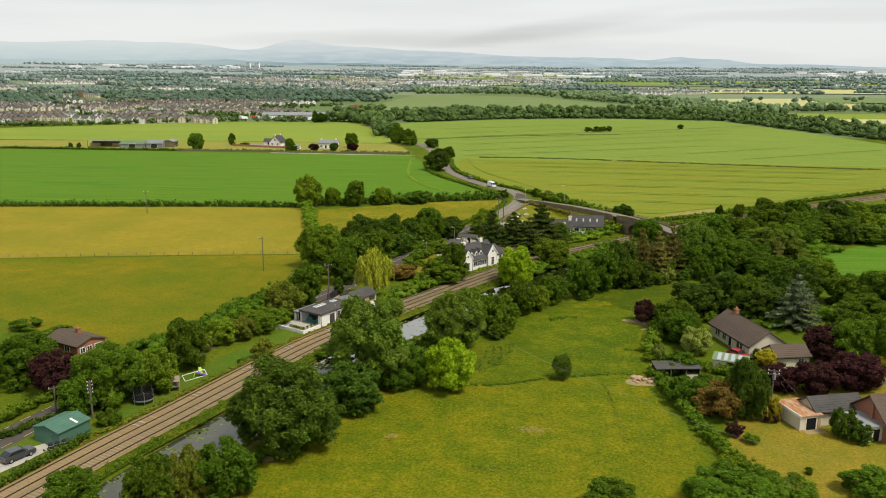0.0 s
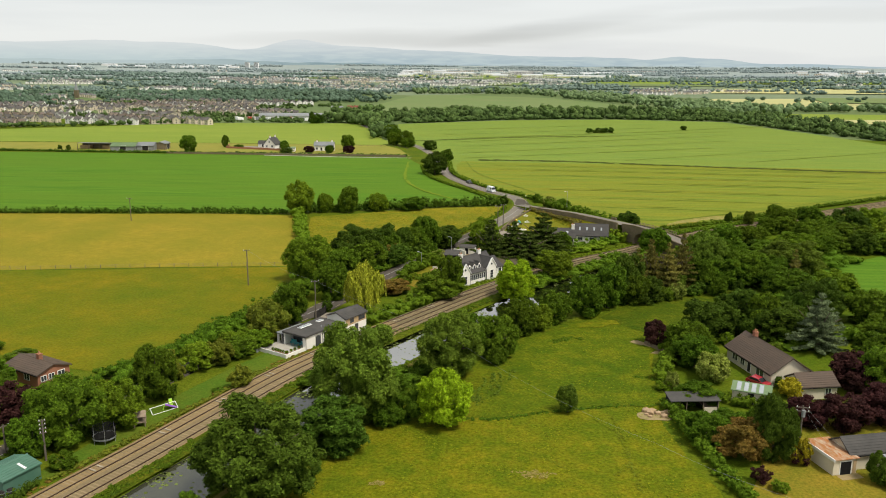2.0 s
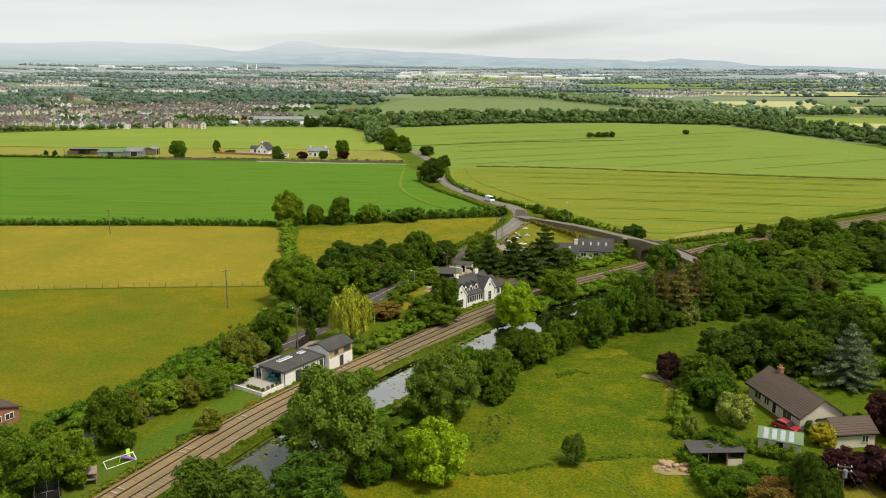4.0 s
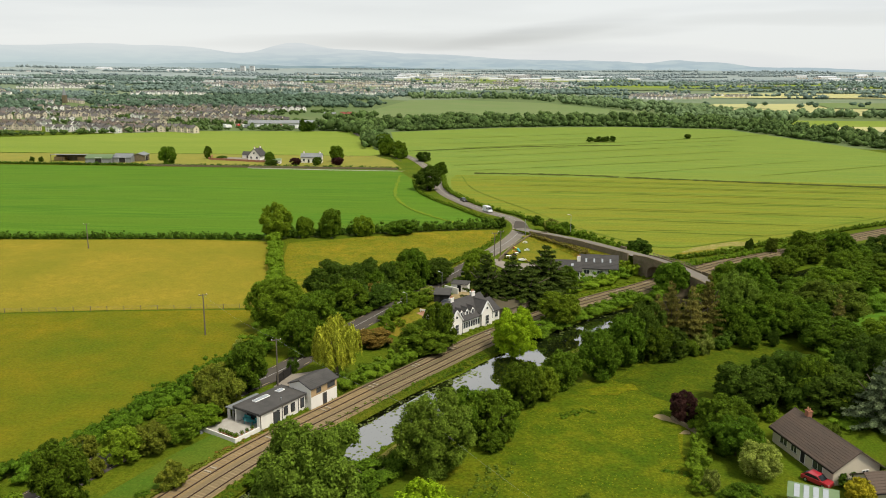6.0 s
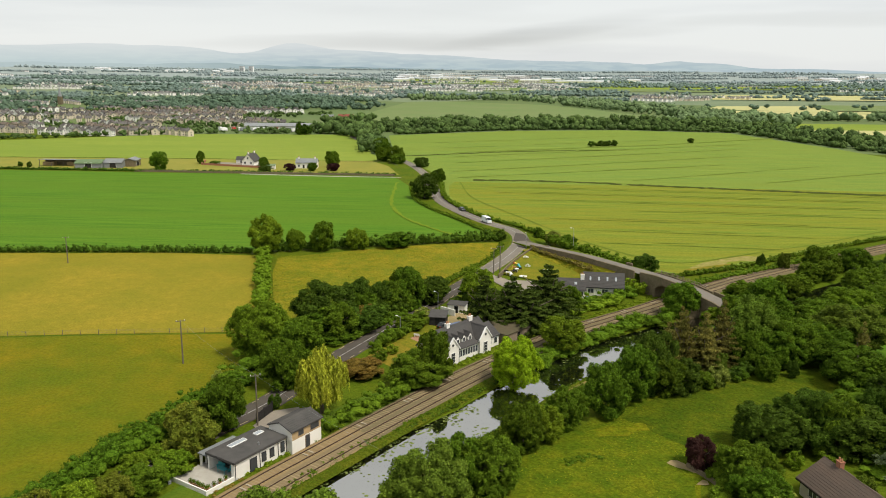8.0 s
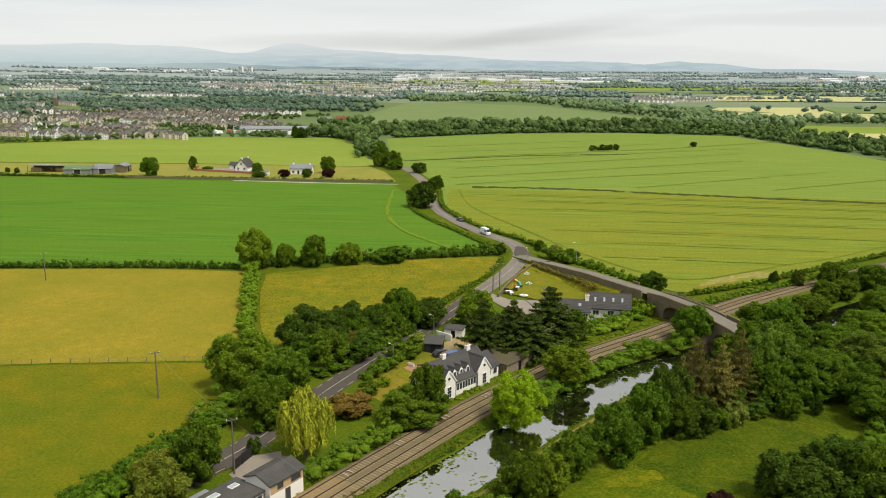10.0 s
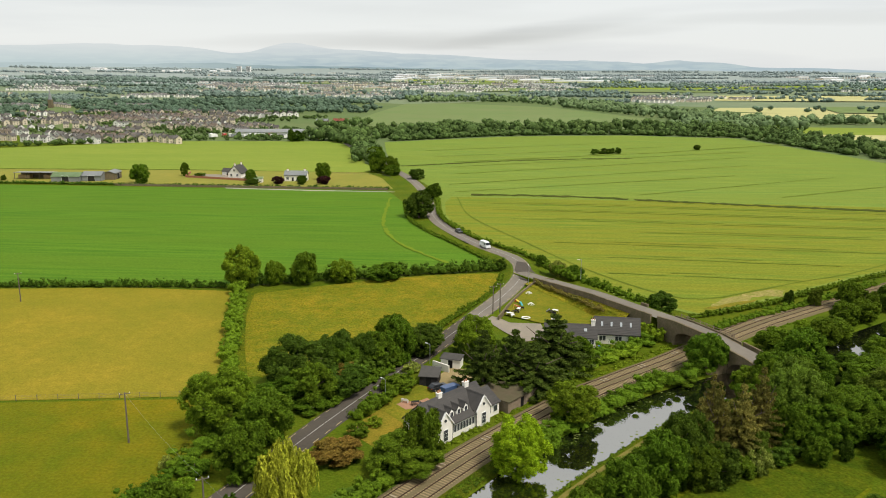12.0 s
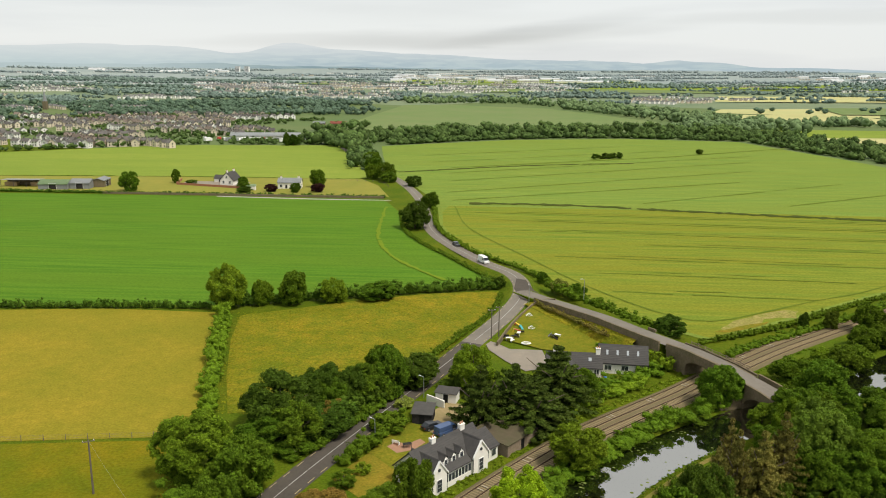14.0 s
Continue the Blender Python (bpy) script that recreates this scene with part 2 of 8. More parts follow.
DRYLAWN = mat("dry_lawn", (0.185, 0.150, 0.016), (0.235, 0.165, 0.022), 0.8, (0.120, 0.135, 0.012), 5, bump=0.06, spread=0.30, grain=(0.4, 0.25), space="World")
TAN = mat("grazed_pasture", (0.205, 0.170, 0.0170), (0.260, 0.205, 0.0220), 2.5, (0.158, 0.158, 0.0140), 26, bump=0.1, bump_size=0.8, spread=0.30, grain=(0.5, 0.2), space="World")
OLIVE = mat("green_pasture", (0.126, 0.126, 0.0061), (0.182, 0.145, 0.0080), 5.0, (0.074, 0.112, 0.0060), 28, bump=0.14, bump_size=0.8, spread=0.30, grain=(0.6, 0.2), space="World")
ROUGH = mat("rough_pasture", (0.150, 0.158, 0.0110), (0.285, 0.212, 0.0175), 3.4, (0.112, 0.148, 0.0100), 14, bump=0.25, bump_size=1.1, spread=0.30, grain=(0.6, 0.38), space="World")
CROP = mat("young_crop", (0.057, 0.137, 0.0110), (0.094, 0.186, 0.0150), 2.3, (0.086, 0.160, 0.0130), 22, stretch=(0.05, 1.0, 1.0), turn=-1, bump=0.06, bump_size=1.2, spread=0.22, grain=(0.9, 0.14), space="World")
BARLEY = mat("ripening_barley", (0.116, 0.190, 0.0310), (0.184, 0.242, 0.0420), 2.6, (0.158, 0.206, 0.0320), 20, stretch=(0.05, 1.0, 1.0), turn=-1, bump=0.07, bump_size=1.2, spread=0.24, grain=(0.9, 0.18), space="World")
RIPER = mat("riper_barley", (0.108, 0.166, 0.0180), (0.186, 0.212, 0.0250), 2.2, (0.180, 0.182, 0.0185), 12, stretch=(0.07, 1.0, 1.0), turn=-1, bump=0.07, bump_size=1.2, spread=0.24, grain=(0.9, 0.18), space="World")
PALECROP = mat("pale_crop", (0.172, 0.232, 0.0330), (0.220, 0.262, 0.0440), 4.0, (0.146, 0.214, 0.0300), 40, stretch=(0.2, 1.0, 1.0), turn=-8, spread=0.32, grain=(1.2, 0.12), space="World")
# far fields: painted haze makes these tones greyer and paler
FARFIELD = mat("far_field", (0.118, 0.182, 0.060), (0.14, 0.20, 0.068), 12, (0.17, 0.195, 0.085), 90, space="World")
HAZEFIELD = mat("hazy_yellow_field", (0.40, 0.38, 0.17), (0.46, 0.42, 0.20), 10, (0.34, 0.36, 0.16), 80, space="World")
VERGE = mat("verge_grass", (0.084, 0.114, 0.0070), (0.145, 0.150, 0.0120), 0.9, (0.056, 0.096, 0.0065), 6, bump=0.3, bump_size=0.5, spread=0.32, grain=(0.3, 0.4), space="World")
# flat green strips: the dark of gaps in tall crop is painted on
TRAM = mat("tramline_gap_shade", (0.088, 0.132, 0.0140), (0.125, 0.160, 0.0190), 2.0, space="World")
EARTH = mat("bare_earth", (0.26, 0.19, 0.10), (0.34, 0.26, 0.15), 0.7, (0.22, 0.20, 0.08), 5, bump=0.05, space="World")
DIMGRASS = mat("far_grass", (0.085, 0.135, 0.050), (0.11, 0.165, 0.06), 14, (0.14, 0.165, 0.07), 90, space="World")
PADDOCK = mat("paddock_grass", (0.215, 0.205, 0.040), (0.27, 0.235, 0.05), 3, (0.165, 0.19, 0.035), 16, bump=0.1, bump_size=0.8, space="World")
# far ground holds painted haze: greyer first, then bluer
PLAIN = mat("far_plain_hazed", (0.112, 0.160, 0.098), (0.150, 0.200, 0.118), 60, (0.215, 0.245, 0.145), 260, space="World")
HAZEPLAIN = mat("distant_plain_hazed", (0.185, 0.230, 0.232), (0.240, 0.285, 0.275), 90, (0.30, 0.335, 0.31), 420, space="World")
# kept dark so that the tree shade on the near road is painted in
ASPHALT = mat("asphalt", (0.058, 0.051, 0.044), (0.080, 0.071, 0.061), 0.6, (0.108, 0.094, 0.078), 9, bump=0.01, space="World")
CONCRETE = mat("concrete", (0.36, 0.34, 0.30), (0.45, 0.43, 0.38), 0.5, (0.30, 0.28, 0.24), 3, bump=0.01)
GRAVEL = mat("gravel_yard", (0.235, 0.205, 0.165), (0.30, 0.26, 0.21), 0.4, (0.20, 0.18, 0.15), 4, bump=0.02, space="World")
BALLAST = mat("ballast", (0.180, 0.128, 0.060), (0.295, 0.215, 0.112), 0.25, (0.230, 0.160, 0.078), 7, bump=0.06, bump_size=0.2, space="World")
SLEEPER = mat("sleeper", (0.205, 0.155, 0.088), (0.270, 0.205, 0.122), 0.5, vary=0.15)
SLEEPERPLATE = mat("rail_plate", (0.28, 0.24, 0.17), (0.36, 0.31, 0.23), 0.5)
RAIL = mat("rusty_rail", (0.050, 0.030, 0.020), (0.085, 0.052, 0.036), 0.4, rough=0.6, metal=0.3)
STONE = mat("wall_stone", (0.135, 0.105, 0.07), (0.25, 0.195, 0.135), 0.5, (0.105, 0.10, 0.05), 1.6, bump=0.05, bump_size=0.35)
RENDER = mat("white_render", (0.76, 0.74, 0.69), (0.82, 0.80, 0.75), 1.0, (0.68, 0.66, 0.60), 3, bump=0.004)
CREAM = mat("cream_render", (0.60, 0.54, 0.42), (0.67, 0.61, 0.48), 1.0, (0.53, 0.48, 0.38), 3, bump=0.004)
BUFF = mat("buff_cladding", (0.42, 0.30, 0.16), (0.50, 0.37, 0.21), 0.6, (0.38, 0.27, 0.15), 2, bump=0.004)
BRICK = mat("red_brick", (0.30, 0.13, 0.08), (0.38, 0.18, 0.11), 0.3, (0.26, 0.12, 0.08), 2, bump=0.01)
SLATE = mat("slate_roof", (0.042, 0.041, 0.042), (0.068, 0.065, 0.064), 0.5, (0.085, 0.08, 0.074), 3, gloss=0.12, rough=0.6, bump=0.012, stretch=(1, 3, 3))
TILE = mat("brown_tile", (0.098, 0.072, 0.056), (0.142, 0.106, 0.082), 0.45, (0.085, 0.070, 0.060), 3, rough=0.8, bump=0.02, stretch=(1, 3, 3))
FELT = mat("grey_felt", (0.050, 0.049, 0.048), (0.078, 0.075, 0.072), 1.0, (0.10, 0.095, 0.088), 3, rough=0.8, bump=0.004)
GREENTIN = mat("green_sheet_metal", (0.045, 0.125, 0.085), (0.07, 0.165, 0.115), 1.2, (0.09, 0.17, 0.125), 4, rough=0.55)
PALETIN = mat("pale_green_sheet", (0.125, 0.190, 0.085), (0.175, 0.240, 0.120), 1.0, (0.110, 0.165, 0.080), 3, rough=0.6)
GREYTIN = mat("grey_sheet_metal", (0.20, 0.215, 0.22), (0.28, 0.29, 0.295), 1.2, (0.16, 0.17, 0.17), 5, rough=0.55)
RUSTTIN = mat("rusty_sheet_metal", (0.34, 0.115, 0.030), (0.42, 0.34, 0.25), 0.5, (0.30, 0.15, 0.06), 1.6, rough=0.75, stretch=(1, 0.35, 1), spread=0.25)
REDTIN = mat("red_sheet_metal", (0.20, 0.065, 0.05), (0.26, 0.09, 0.07), 3)
DARKBALLAST = mat("dark_ballast", (0.110, 0.090, 0.050), (0.182, 0.150, 0.088), 0.25, (0.140, 0.114, 0.060), 6, bump=0.06, bump_size=0.2, space="World")
GREYBALLAST = mat("grey_ballast", (0.140, 0.108, 0.058), (0.240, 0.185, 0.108), 0.25, (0.188, 0.142, 0.076), 6, bump=0.06, bump_size=0.2, space="World")
BLACKWOOD = mat("black_timber", (0.022, 0.021, 0.02), (0.045, 0.042, 0.04), 0.4, bump=0.01)
WOOD = mat("weathered_wood", (0.20, 0.155, 0.11), (0.30, 0.24, 0.18), 0.5, bump=0.01, vary=0.15)
POLEWOOD = mat("pole_wood", (0.085, 0.07, 0.055), (0.14, 0.115, 0.09), 0.4, (0.18, 0.16, 0.13), 2)
WHITE = mat("white_paint", (0.74, 0.74, 0.72), (0.80, 0.80, 0.78), 0.6, rough=0.5)
LINE = mat("worn_white_line", (0.274, 0.266, 0.2520), (0.418, 0.410, 0.3888), 0.5, space="World")
YLINE = mat("worn_yellow_line", (0.304, 0.250, 0.1275), (0.416, 0.343, 0.1875), 0.5, space="World")
# near-black, also laid over openings as painted inside shade
DARK = mat("dark_interior", (0.012, 0.012, 0.012), (0.02, 0.02, 0.02), 0.5)
METAL = mat("galvanised_steel", (0.36, 0.37, 0.38), (0.45, 0.46, 0.47), 0.3, rough=0.45, metal=0.7)
CLAY = mat("clay_pot", (0.36, 0.17, 0.09), (0.44, 0.23, 0.13), 0.3)
GLASS = mat("window_glass", (0.035, 0.042, 0.05), (0.05, 0.058, 0.066), 0.8, rough=0.08)
GLASS.node_tree.nodes["Principled BSDF"].inputs["Specular IOR Level"].default_value = 0.7
SKYLIGHT = mat("skylight_glass", (0.30, 0.33, 0.355), (0.36, 0.39, 0.41), 0.8, rough=0.15)
WATER = mat("canal_water", (0.004, 0.0045, 0.003), (0.007, 0.0075, 0.005), 6, rough=0.02, bump=0.002, bump_size=2.2, space="World")
WATER.node_tree.nodes["Principled BSDF"].inputs["Specular IOR Level"].default_value = 0.5
WATER.node_tree.nodes["Principled BSDF"].inputs["IOR"].default_value = 6.5
WATER.node_tree.nodes["Principled BSDF"].inputs["Specular Tint"].default_value = (1.0, 0.98, 0.92, 1)
WEEDWATER = mat("weedy_canal_water", (0.030, 0.032, 0.020), (0.060, 0.064, 0.034), 1.4, (0.040, 0.042, 0.028), 5, rough=0.10, bump=0.004, bump_size=0.8, gloss=0.5, space="World")
WEEDWATER.node_tree.nodes["Principled BSDF"].inputs["IOR"].default_value = 1.6
LILY = mat("lily_pad", (0.10, 0.135, 0.03), (0.15, 0.18, 0.05), 0.7, island=0.3, space="World")


def paint(name, rgb, rough=0.3):
    m = mat(name, rgb, tuple(min(1, v * 1.08) for v in rgb), 0.9, rough=rough)
    m.node_tree.nodes["Principled BSDF"].inputs["Coat Weight"].default_value = 0.5
    return m


# ---- helpers for shapes ----
def part(name, bm, material, parent=None, label="", smooth=False):
    """Links a bmesh, or (vertices, faces), as one mesh object under a thing or a part."""
    me = bpy.data.meshes.new(name)
    if isinstance(bm, tuple):
        me.from_pydata(bm[0], [], bm[1])
    else:
        bmesh.ops.recalc_face_normals(bm, faces=bm.faces)
        bm.to_mesh(me)
        bm.free()
    me.materials.append(material)
    if isinstance(bm, tuple) and len(bm) == 3 and material.name in INNER:
        me.materials.append(INNER[material.name])
        me.polygons.foreach_set("material_index", [0] * bm[2] + [1] * (len(me.polygons) - bm[2]))
    if smooth:
        me.polygons.foreach_set("use_smooth", [True] * len(me.polygons))
    ob = new(name, me)
    if parent is not None:
        ob.parent = parent
    if label:
        ob["label"] = label
    return ob


def thing(name, m, label, category, group="", kind=""):
    e = new(name)
    e.matrix_world = m
    e.empty_display_size = 0.3
    return tagged(e, label, category, group, kind)


def box(bm, x0, x1, y0, y1, z0, z1, m=None):
    v = [bm.verts.new((x, y, z)) for x in (x0, x1) for y in (y0, y1) for z in (z0, z1)]
    if m is not None:
        for w in v:
            w.co = m @ w.co
    for f in ((0, 1, 3, 2), (4, 6, 7, 5), (0, 4, 5, 1), (2, 3, 7, 6), (0, 2, 6, 4), (1, 5, 7, 3)):
        bm.faces.new([v[i] for i in f])
    return bm


def prism(bm, outline, axis, a, b):
    """Extrudes an outline of (u, v) from a to b along axis: x gives (y, z), y gives (x, z), z gives (x, y)."""
    put = {"x": lambda u, v, w: (w, u, v), "y": lambda u, v, w: (u, w, v), "z": lambda u, v, w: (u, v, w)}[axis]
    lo = [bm.verts.new(put(u, v, a)) for u, v in outline]
    hi = [bm.verts.new(put(u, v, b)) for u, v in outline]
    k = len(outline)
    bm.faces.new(lo), bm.faces.new(hi[::-1])
    for i in range(k):
        bm.faces.new((lo[i], lo[(i + 1) % k], hi[(i + 1) % k], hi[i]))
    return bm


def cyl(bm, p, q, r0, r1=None, n=8):
    p, q = Vector(p), Vector(q)
    r1 = r0 if r1 is None else r1
    turn = (q - p).to_track_quat("Z", "Y")
    rings = []
    for c, r in ((p, r0), (q, r1)):
        rings.append([bm.verts.new(c + turn @ Vector((r * math.cos(2 * math.pi * i / n), r * math.sin(2 * math.pi * i / n), 0))) for i in range(n)])
    for i in range(n):
        bm.faces.new((rings[0][i], rings[0][(i + 1) % n], rings[1][(i + 1) % n], rings[1][i]))
    bm.faces.new(rings[0][::-1]), bm.faces.new(rings[1])
    return bm


def B():
    return bmesh.new()


def smooth_line(points, step=4.0):
    """A smooth curve through the points, as an array sampled about every step metres."""
    p = np.array(points, float)
    p = np.vstack([2 * p[0] - p[1], p, 2 * p[-1] - p[-2]])
    out = []
    for i in range(1, len(p) - 2):
        n = max(2, int(np.linalg.norm(p[i + 1] - p[i]) / step))
        for t in np.arange(n) / n:
            a, b, c, d = p[i - 1], p[i], p[i + 1], p[i + 2]
            out.append(0.5 * (2 * b + (c - a) * t + (2 * a - 5 * b + 4 * c - d) * t * t + (3 * b - 3 * c + d - a) * t ** 3))
    out.append(p[-2])
    return np.array(out)


def side_ways(line):
    """The unit way to the left of each point of a line, in the plan."""
    d = np.gradient(line[:, :2], axis=0)
    d /= np.linalg.norm(d, axis=1)[:, None]
    return np.stack([-d[:, 1], d[:, 0]], 1)


def along(line, d):
    """The place and the way on the line d metres from its start."""
    seg = np.linalg.norm(np.diff(line, axis=0), axis=1)
    s = np.r_[0, np.cumsum(seg)]
    at = np.array([np.interp(d, s, line[:, k]) for k in range(line.shape[1])])
    i = min(max(int(np.searchsorted(s, d)), 1), len(s) - 1)
    return at, (line[i] - line[i - 1]) / seg[i - 1]


def length_of(line):
    return float(np.linalg.norm(np.diff(line, axis=0), axis=1).sum())


def ribbon(line, section):
    """Vertices and faces of a band whose section is a list of (offset to the left, height)."""
    left = side_ways(line)
    z = line[:, 2] if line.shape[1] > 2 else np.zeros(len(line))
    k = len(section)
    verts = [(p[0] + n[0] * o, p[1] + n[1] * o, h + v) for p, n, h in zip(line, left, z) for o, v in section]
    faces = [(i * k + j, (i + 1) * k + j, (i + 1) * k + j + 1, i * k + j + 1) for i in range(len(line) - 1) for j in range(k - 1)]
    return verts, faces


SHEETS = []


def sheet(name, outline, z, material, label, category="field", wobble=0.0, kind="structure", rise=None):
    """A flat piece of land with its own cover."""
    pts = smooth_line([*outline, outline[0]], 6.0)[:-1] if wobble else np.array(outline, float)
    bm = B()
    rnd = random.Random(len(name) + int(outline[0][0]))
    SHEETS.append(name)
    z += 0.004 * (len(SHEETS) % 12)
    vs = [bm.verts.new((x + rnd.uniform(-wobble, wobble), y + rnd.uniform(-wobble, wobble), z + (rise(x, y) if rise else 0))) for x, y in pts]
    bm.faces.new(vs)
    ob = part(name, bm, material)
    return tagged(ob, label, category, kind=kind)


# ---- foliage: leaves in lobes round a core ----
_ico = B()
bmesh.ops.create_icosphere(_ico, subdivisions=1, radius=1.0)
ICO_V = np.array([v.co[:] for v in _ico.verts])
ICO_F = np.array([[v.index for v in f.verts] for f in _ico.faces])
_ico.free()


def leaves(rng, at, out, size, droop=0.0, flat=0.8):
    """Leaves at the places, turned roughly outwards."""
    n = len(at)
    nor = out + rng.normal(0, flat, (n, 3))
    nor /= np.linalg.norm(nor, axis=1)[:, None]
    u = np.cross(nor, rng.normal(0, 1, (n, 3)))
    u /= np.linalg.norm(u, axis=1)[:, None]
    w = np.cross(nor, u)
    if droop:
        w[:, 2] -= droop
        w /= np.linalg.norm(w, axis=1)[:, None]
    s = (size * rng.uniform(0.6, 1.35, n))[:, None]
    long = 1.0 + 1.6 * droop
    tri = np.stack([at - u * s * 0.55 - w * s * 0.35, at + u * s * 0.55 - w * s * 0.35, at + w * s * 0.75 * long], 1)
    return tri.reshape(-1, 3), np.arange(3 * n).reshape(-1, 3)


def crown_mesh(lobes, count, size, seed, droop=0.0, core=0.62, flat=0.58):
    """lobes: rows of centre x, y, z, radii x, y, z and, if wished, the share of leaves."""
    rng = np.random.default_rng(seed)
    lobes = np.array(lobes, float)
    weight = lobes[:, 3] * lobes[:, 5] * (lobes[:, 6] if lobes.shape[1] > 6 else 1.0)
    pick = rng.choice(len(lobes), count, p=weight / weight.sum())
    d = rng.normal(0, 1, (count, 3))
    d /= np.linalg.norm(d, axis=1)[:, None]
    d[:, 2] = np.where(d[:, 2] < -0.45, -d[:, 2], d[:, 2])
    c, r = lobes[pick, :3], lobes[pick, 3:6]
    at = c + d * r * (0.72 + 0.42 * rng.uniform(0, 1, (count, 1)) ** 0.8)
    v, f = leaves(rng, at, d + np.array((0, 0, 0.25)), size, droop, flat)
    verts, faces = [v], [tuple(q) for q in f]
    base = len(v)
    for row in lobes:
        bumpy = ICO_V * row[3:6] * core * rng.uniform(0.85, 1.08, (len(ICO_V), 1))
        verts.append(bumpy + row[:3])
        faces += [tuple(q) for q in ICO_F + base]
        base += len(ICO_V)
    return np.vstack(verts).tolist(), faces, count


def boughs(rng, count, low, high, reach, h, r, tufts_each, size, squash=0.75):
    """Boughs spaced round the stem, each with its own clumps of leaves on the outside."""
    rows = []
    for k in range(count):
        e = low + (high - low) * ((k + rng.uniform(0.2, 0.8)) / count) ** 0.9
        a = k * 2.4 + rng.uniform(-0.45, 0.45)
        w = math.sqrt(max(0.03, 1 - 0.85 * e * e)) * rng.uniform(0.75, 1.12) * reach
        b = np.array((math.cos(a) * w * r, math.sin(a) * w * r, h * (0.5 + 0.36 * e * rng.uniform(0.85, 1.12))))
        way = np.array((math.cos(a) * w, math.sin(a) * w, 0.75 * e + 0.15))
        way /= np.linalg.norm(way)
        sb = rng.uniform(0.24, 0.34) * r
        tall = sb * min(1.5, 0.65 + h / (4.0 * r))
        rows.append((*b, sb * 0.8, sb * 0.8, tall * 0.8, 0.25))
        for _ in range(tufts_each):
            d = way * 0.8 + rng.normal(0, 0.62, 3)
            d /= np.linalg.norm(d)
            d[2] = max(d[2], -0.6)
            t = rng.uniform(*size) * r
            rows.append((*(b + d * np.array((sb, sb, tall)) * rng.uniform(0.75, 1.05)), t, t, t * squash, 1.0))
    return rows


def lobes_of(kind, h, r, seed):
    rng = np.random.default_rng(seed)
    rows = []
    if kind == "round":
        rows = boughs(rng, 22, -1.12, 1.0, 0.62, h, r, 11, (0.075, 0.14), 1.25)
        rows.append((0, 0, h * 0.46, r * 0.55, r * 0.55, h * 0.38, 0.1))
    elif kind == "low":
        rows = boughs(rng, 12, -1.0, 0.9, 0.58, h, r, 8, (0.09, 0.17), 0.9)
        rows.append((0, 0, h * 0.38, r * 0.5, r * 0.5, h * 0.34, 0.1))
    elif kind == "pine":
        for w in range(9):
            t = w / 8
            reach = r * (1 - t) ** 0.9 * (0.96 if w else 0.85) + 0.06 * r
            for i in range(9 if w < 6 else 5):
                a = w * 1.1 + i * 2 * math.pi / (9 if w < 6 else 5) + rng.uniform(-0.25, 0.25)
                far, up = reach * rng.uniform(0.7, 1.12), rng.uniform(-0.02, 0.02)
                for k in (0.3, 0.45, 0.6, 0.74, 0.87, 1.0):
                    s = r * 0.105 * (1 - 0.4 * t) * (1.25 - 0.75 * k) * rng.uniform(0.85, 1.2)
                    z = h * (0.10 + 0.82 * t + up) - 0.055 * h * k + 0.045 * h * k ** 3
                    rows.append((math.cos(a) * far * k, math.sin(a) * far * k, z, s * 1.2, s * 1.2, h * 0.017, 1.0))
        rows.append((0, 0, h * 0.40, r * 0.20, r * 0.20, h * 0.36, 0.3))
    elif kind == "weep":
        for i in range(34):
            a, k = i * 2.4, rng.uniform(0.15, 0.86)
            rows.append((math.cos(a) * k * r, math.sin(a) * k * r, h * rng.uniform(0.30, 0.72 - 0.2 * k), r * 0.17, r * 0.17, h * rng.uniform(0.20, 0.36)))
        rows.append((0, 0, h * 0.62, r * 0.5, r * 0.5, h * 0.34))
    return rows


def trunk_mesh(h, r, kind, seed):
    rnd = random.Random(seed)
    bm = B()
    t = 0.035 * h
    cyl(bm, (0, 0, -0.3), (0, 0, h * 0.35), t, t * 0.7, 7)
    cyl(bm, (0, 0, h * 0.35), (0.1, 0, h * 0.85), t * 0.7, t * 0.15, 6)
    for i in range(6):
        a = i * 1.05 + rnd.uniform(-0.3, 0.3)
        k = rnd.uniform(0.4, 0.7) * r
        cyl(bm, (0, 0, h * rnd.uniform(0.25, 0.45)), (k * math.cos(a), k * math.sin(a), h * rnd.uniform(0.5, 0.75)), t * 0.4, t * 0.1, 5)
    return bm


PROTO = {}
WORDS = {"mid": "green", "dark": "dark green", "light": "pale green", "lime": "bright lime-green", "willow": "grey-green", "wil": "yellow-green drooping",
         "yellow": "olive-yellow", "gold": "golden-yellow", "plum": "dark purple-leaved", "rust": "rust-tinged", "brown": "brown-tinged", "pine": "dark needled",
         "cedar": "blue-green cedar", "cream": "cream-flowering"}
turner = random.Random(5)


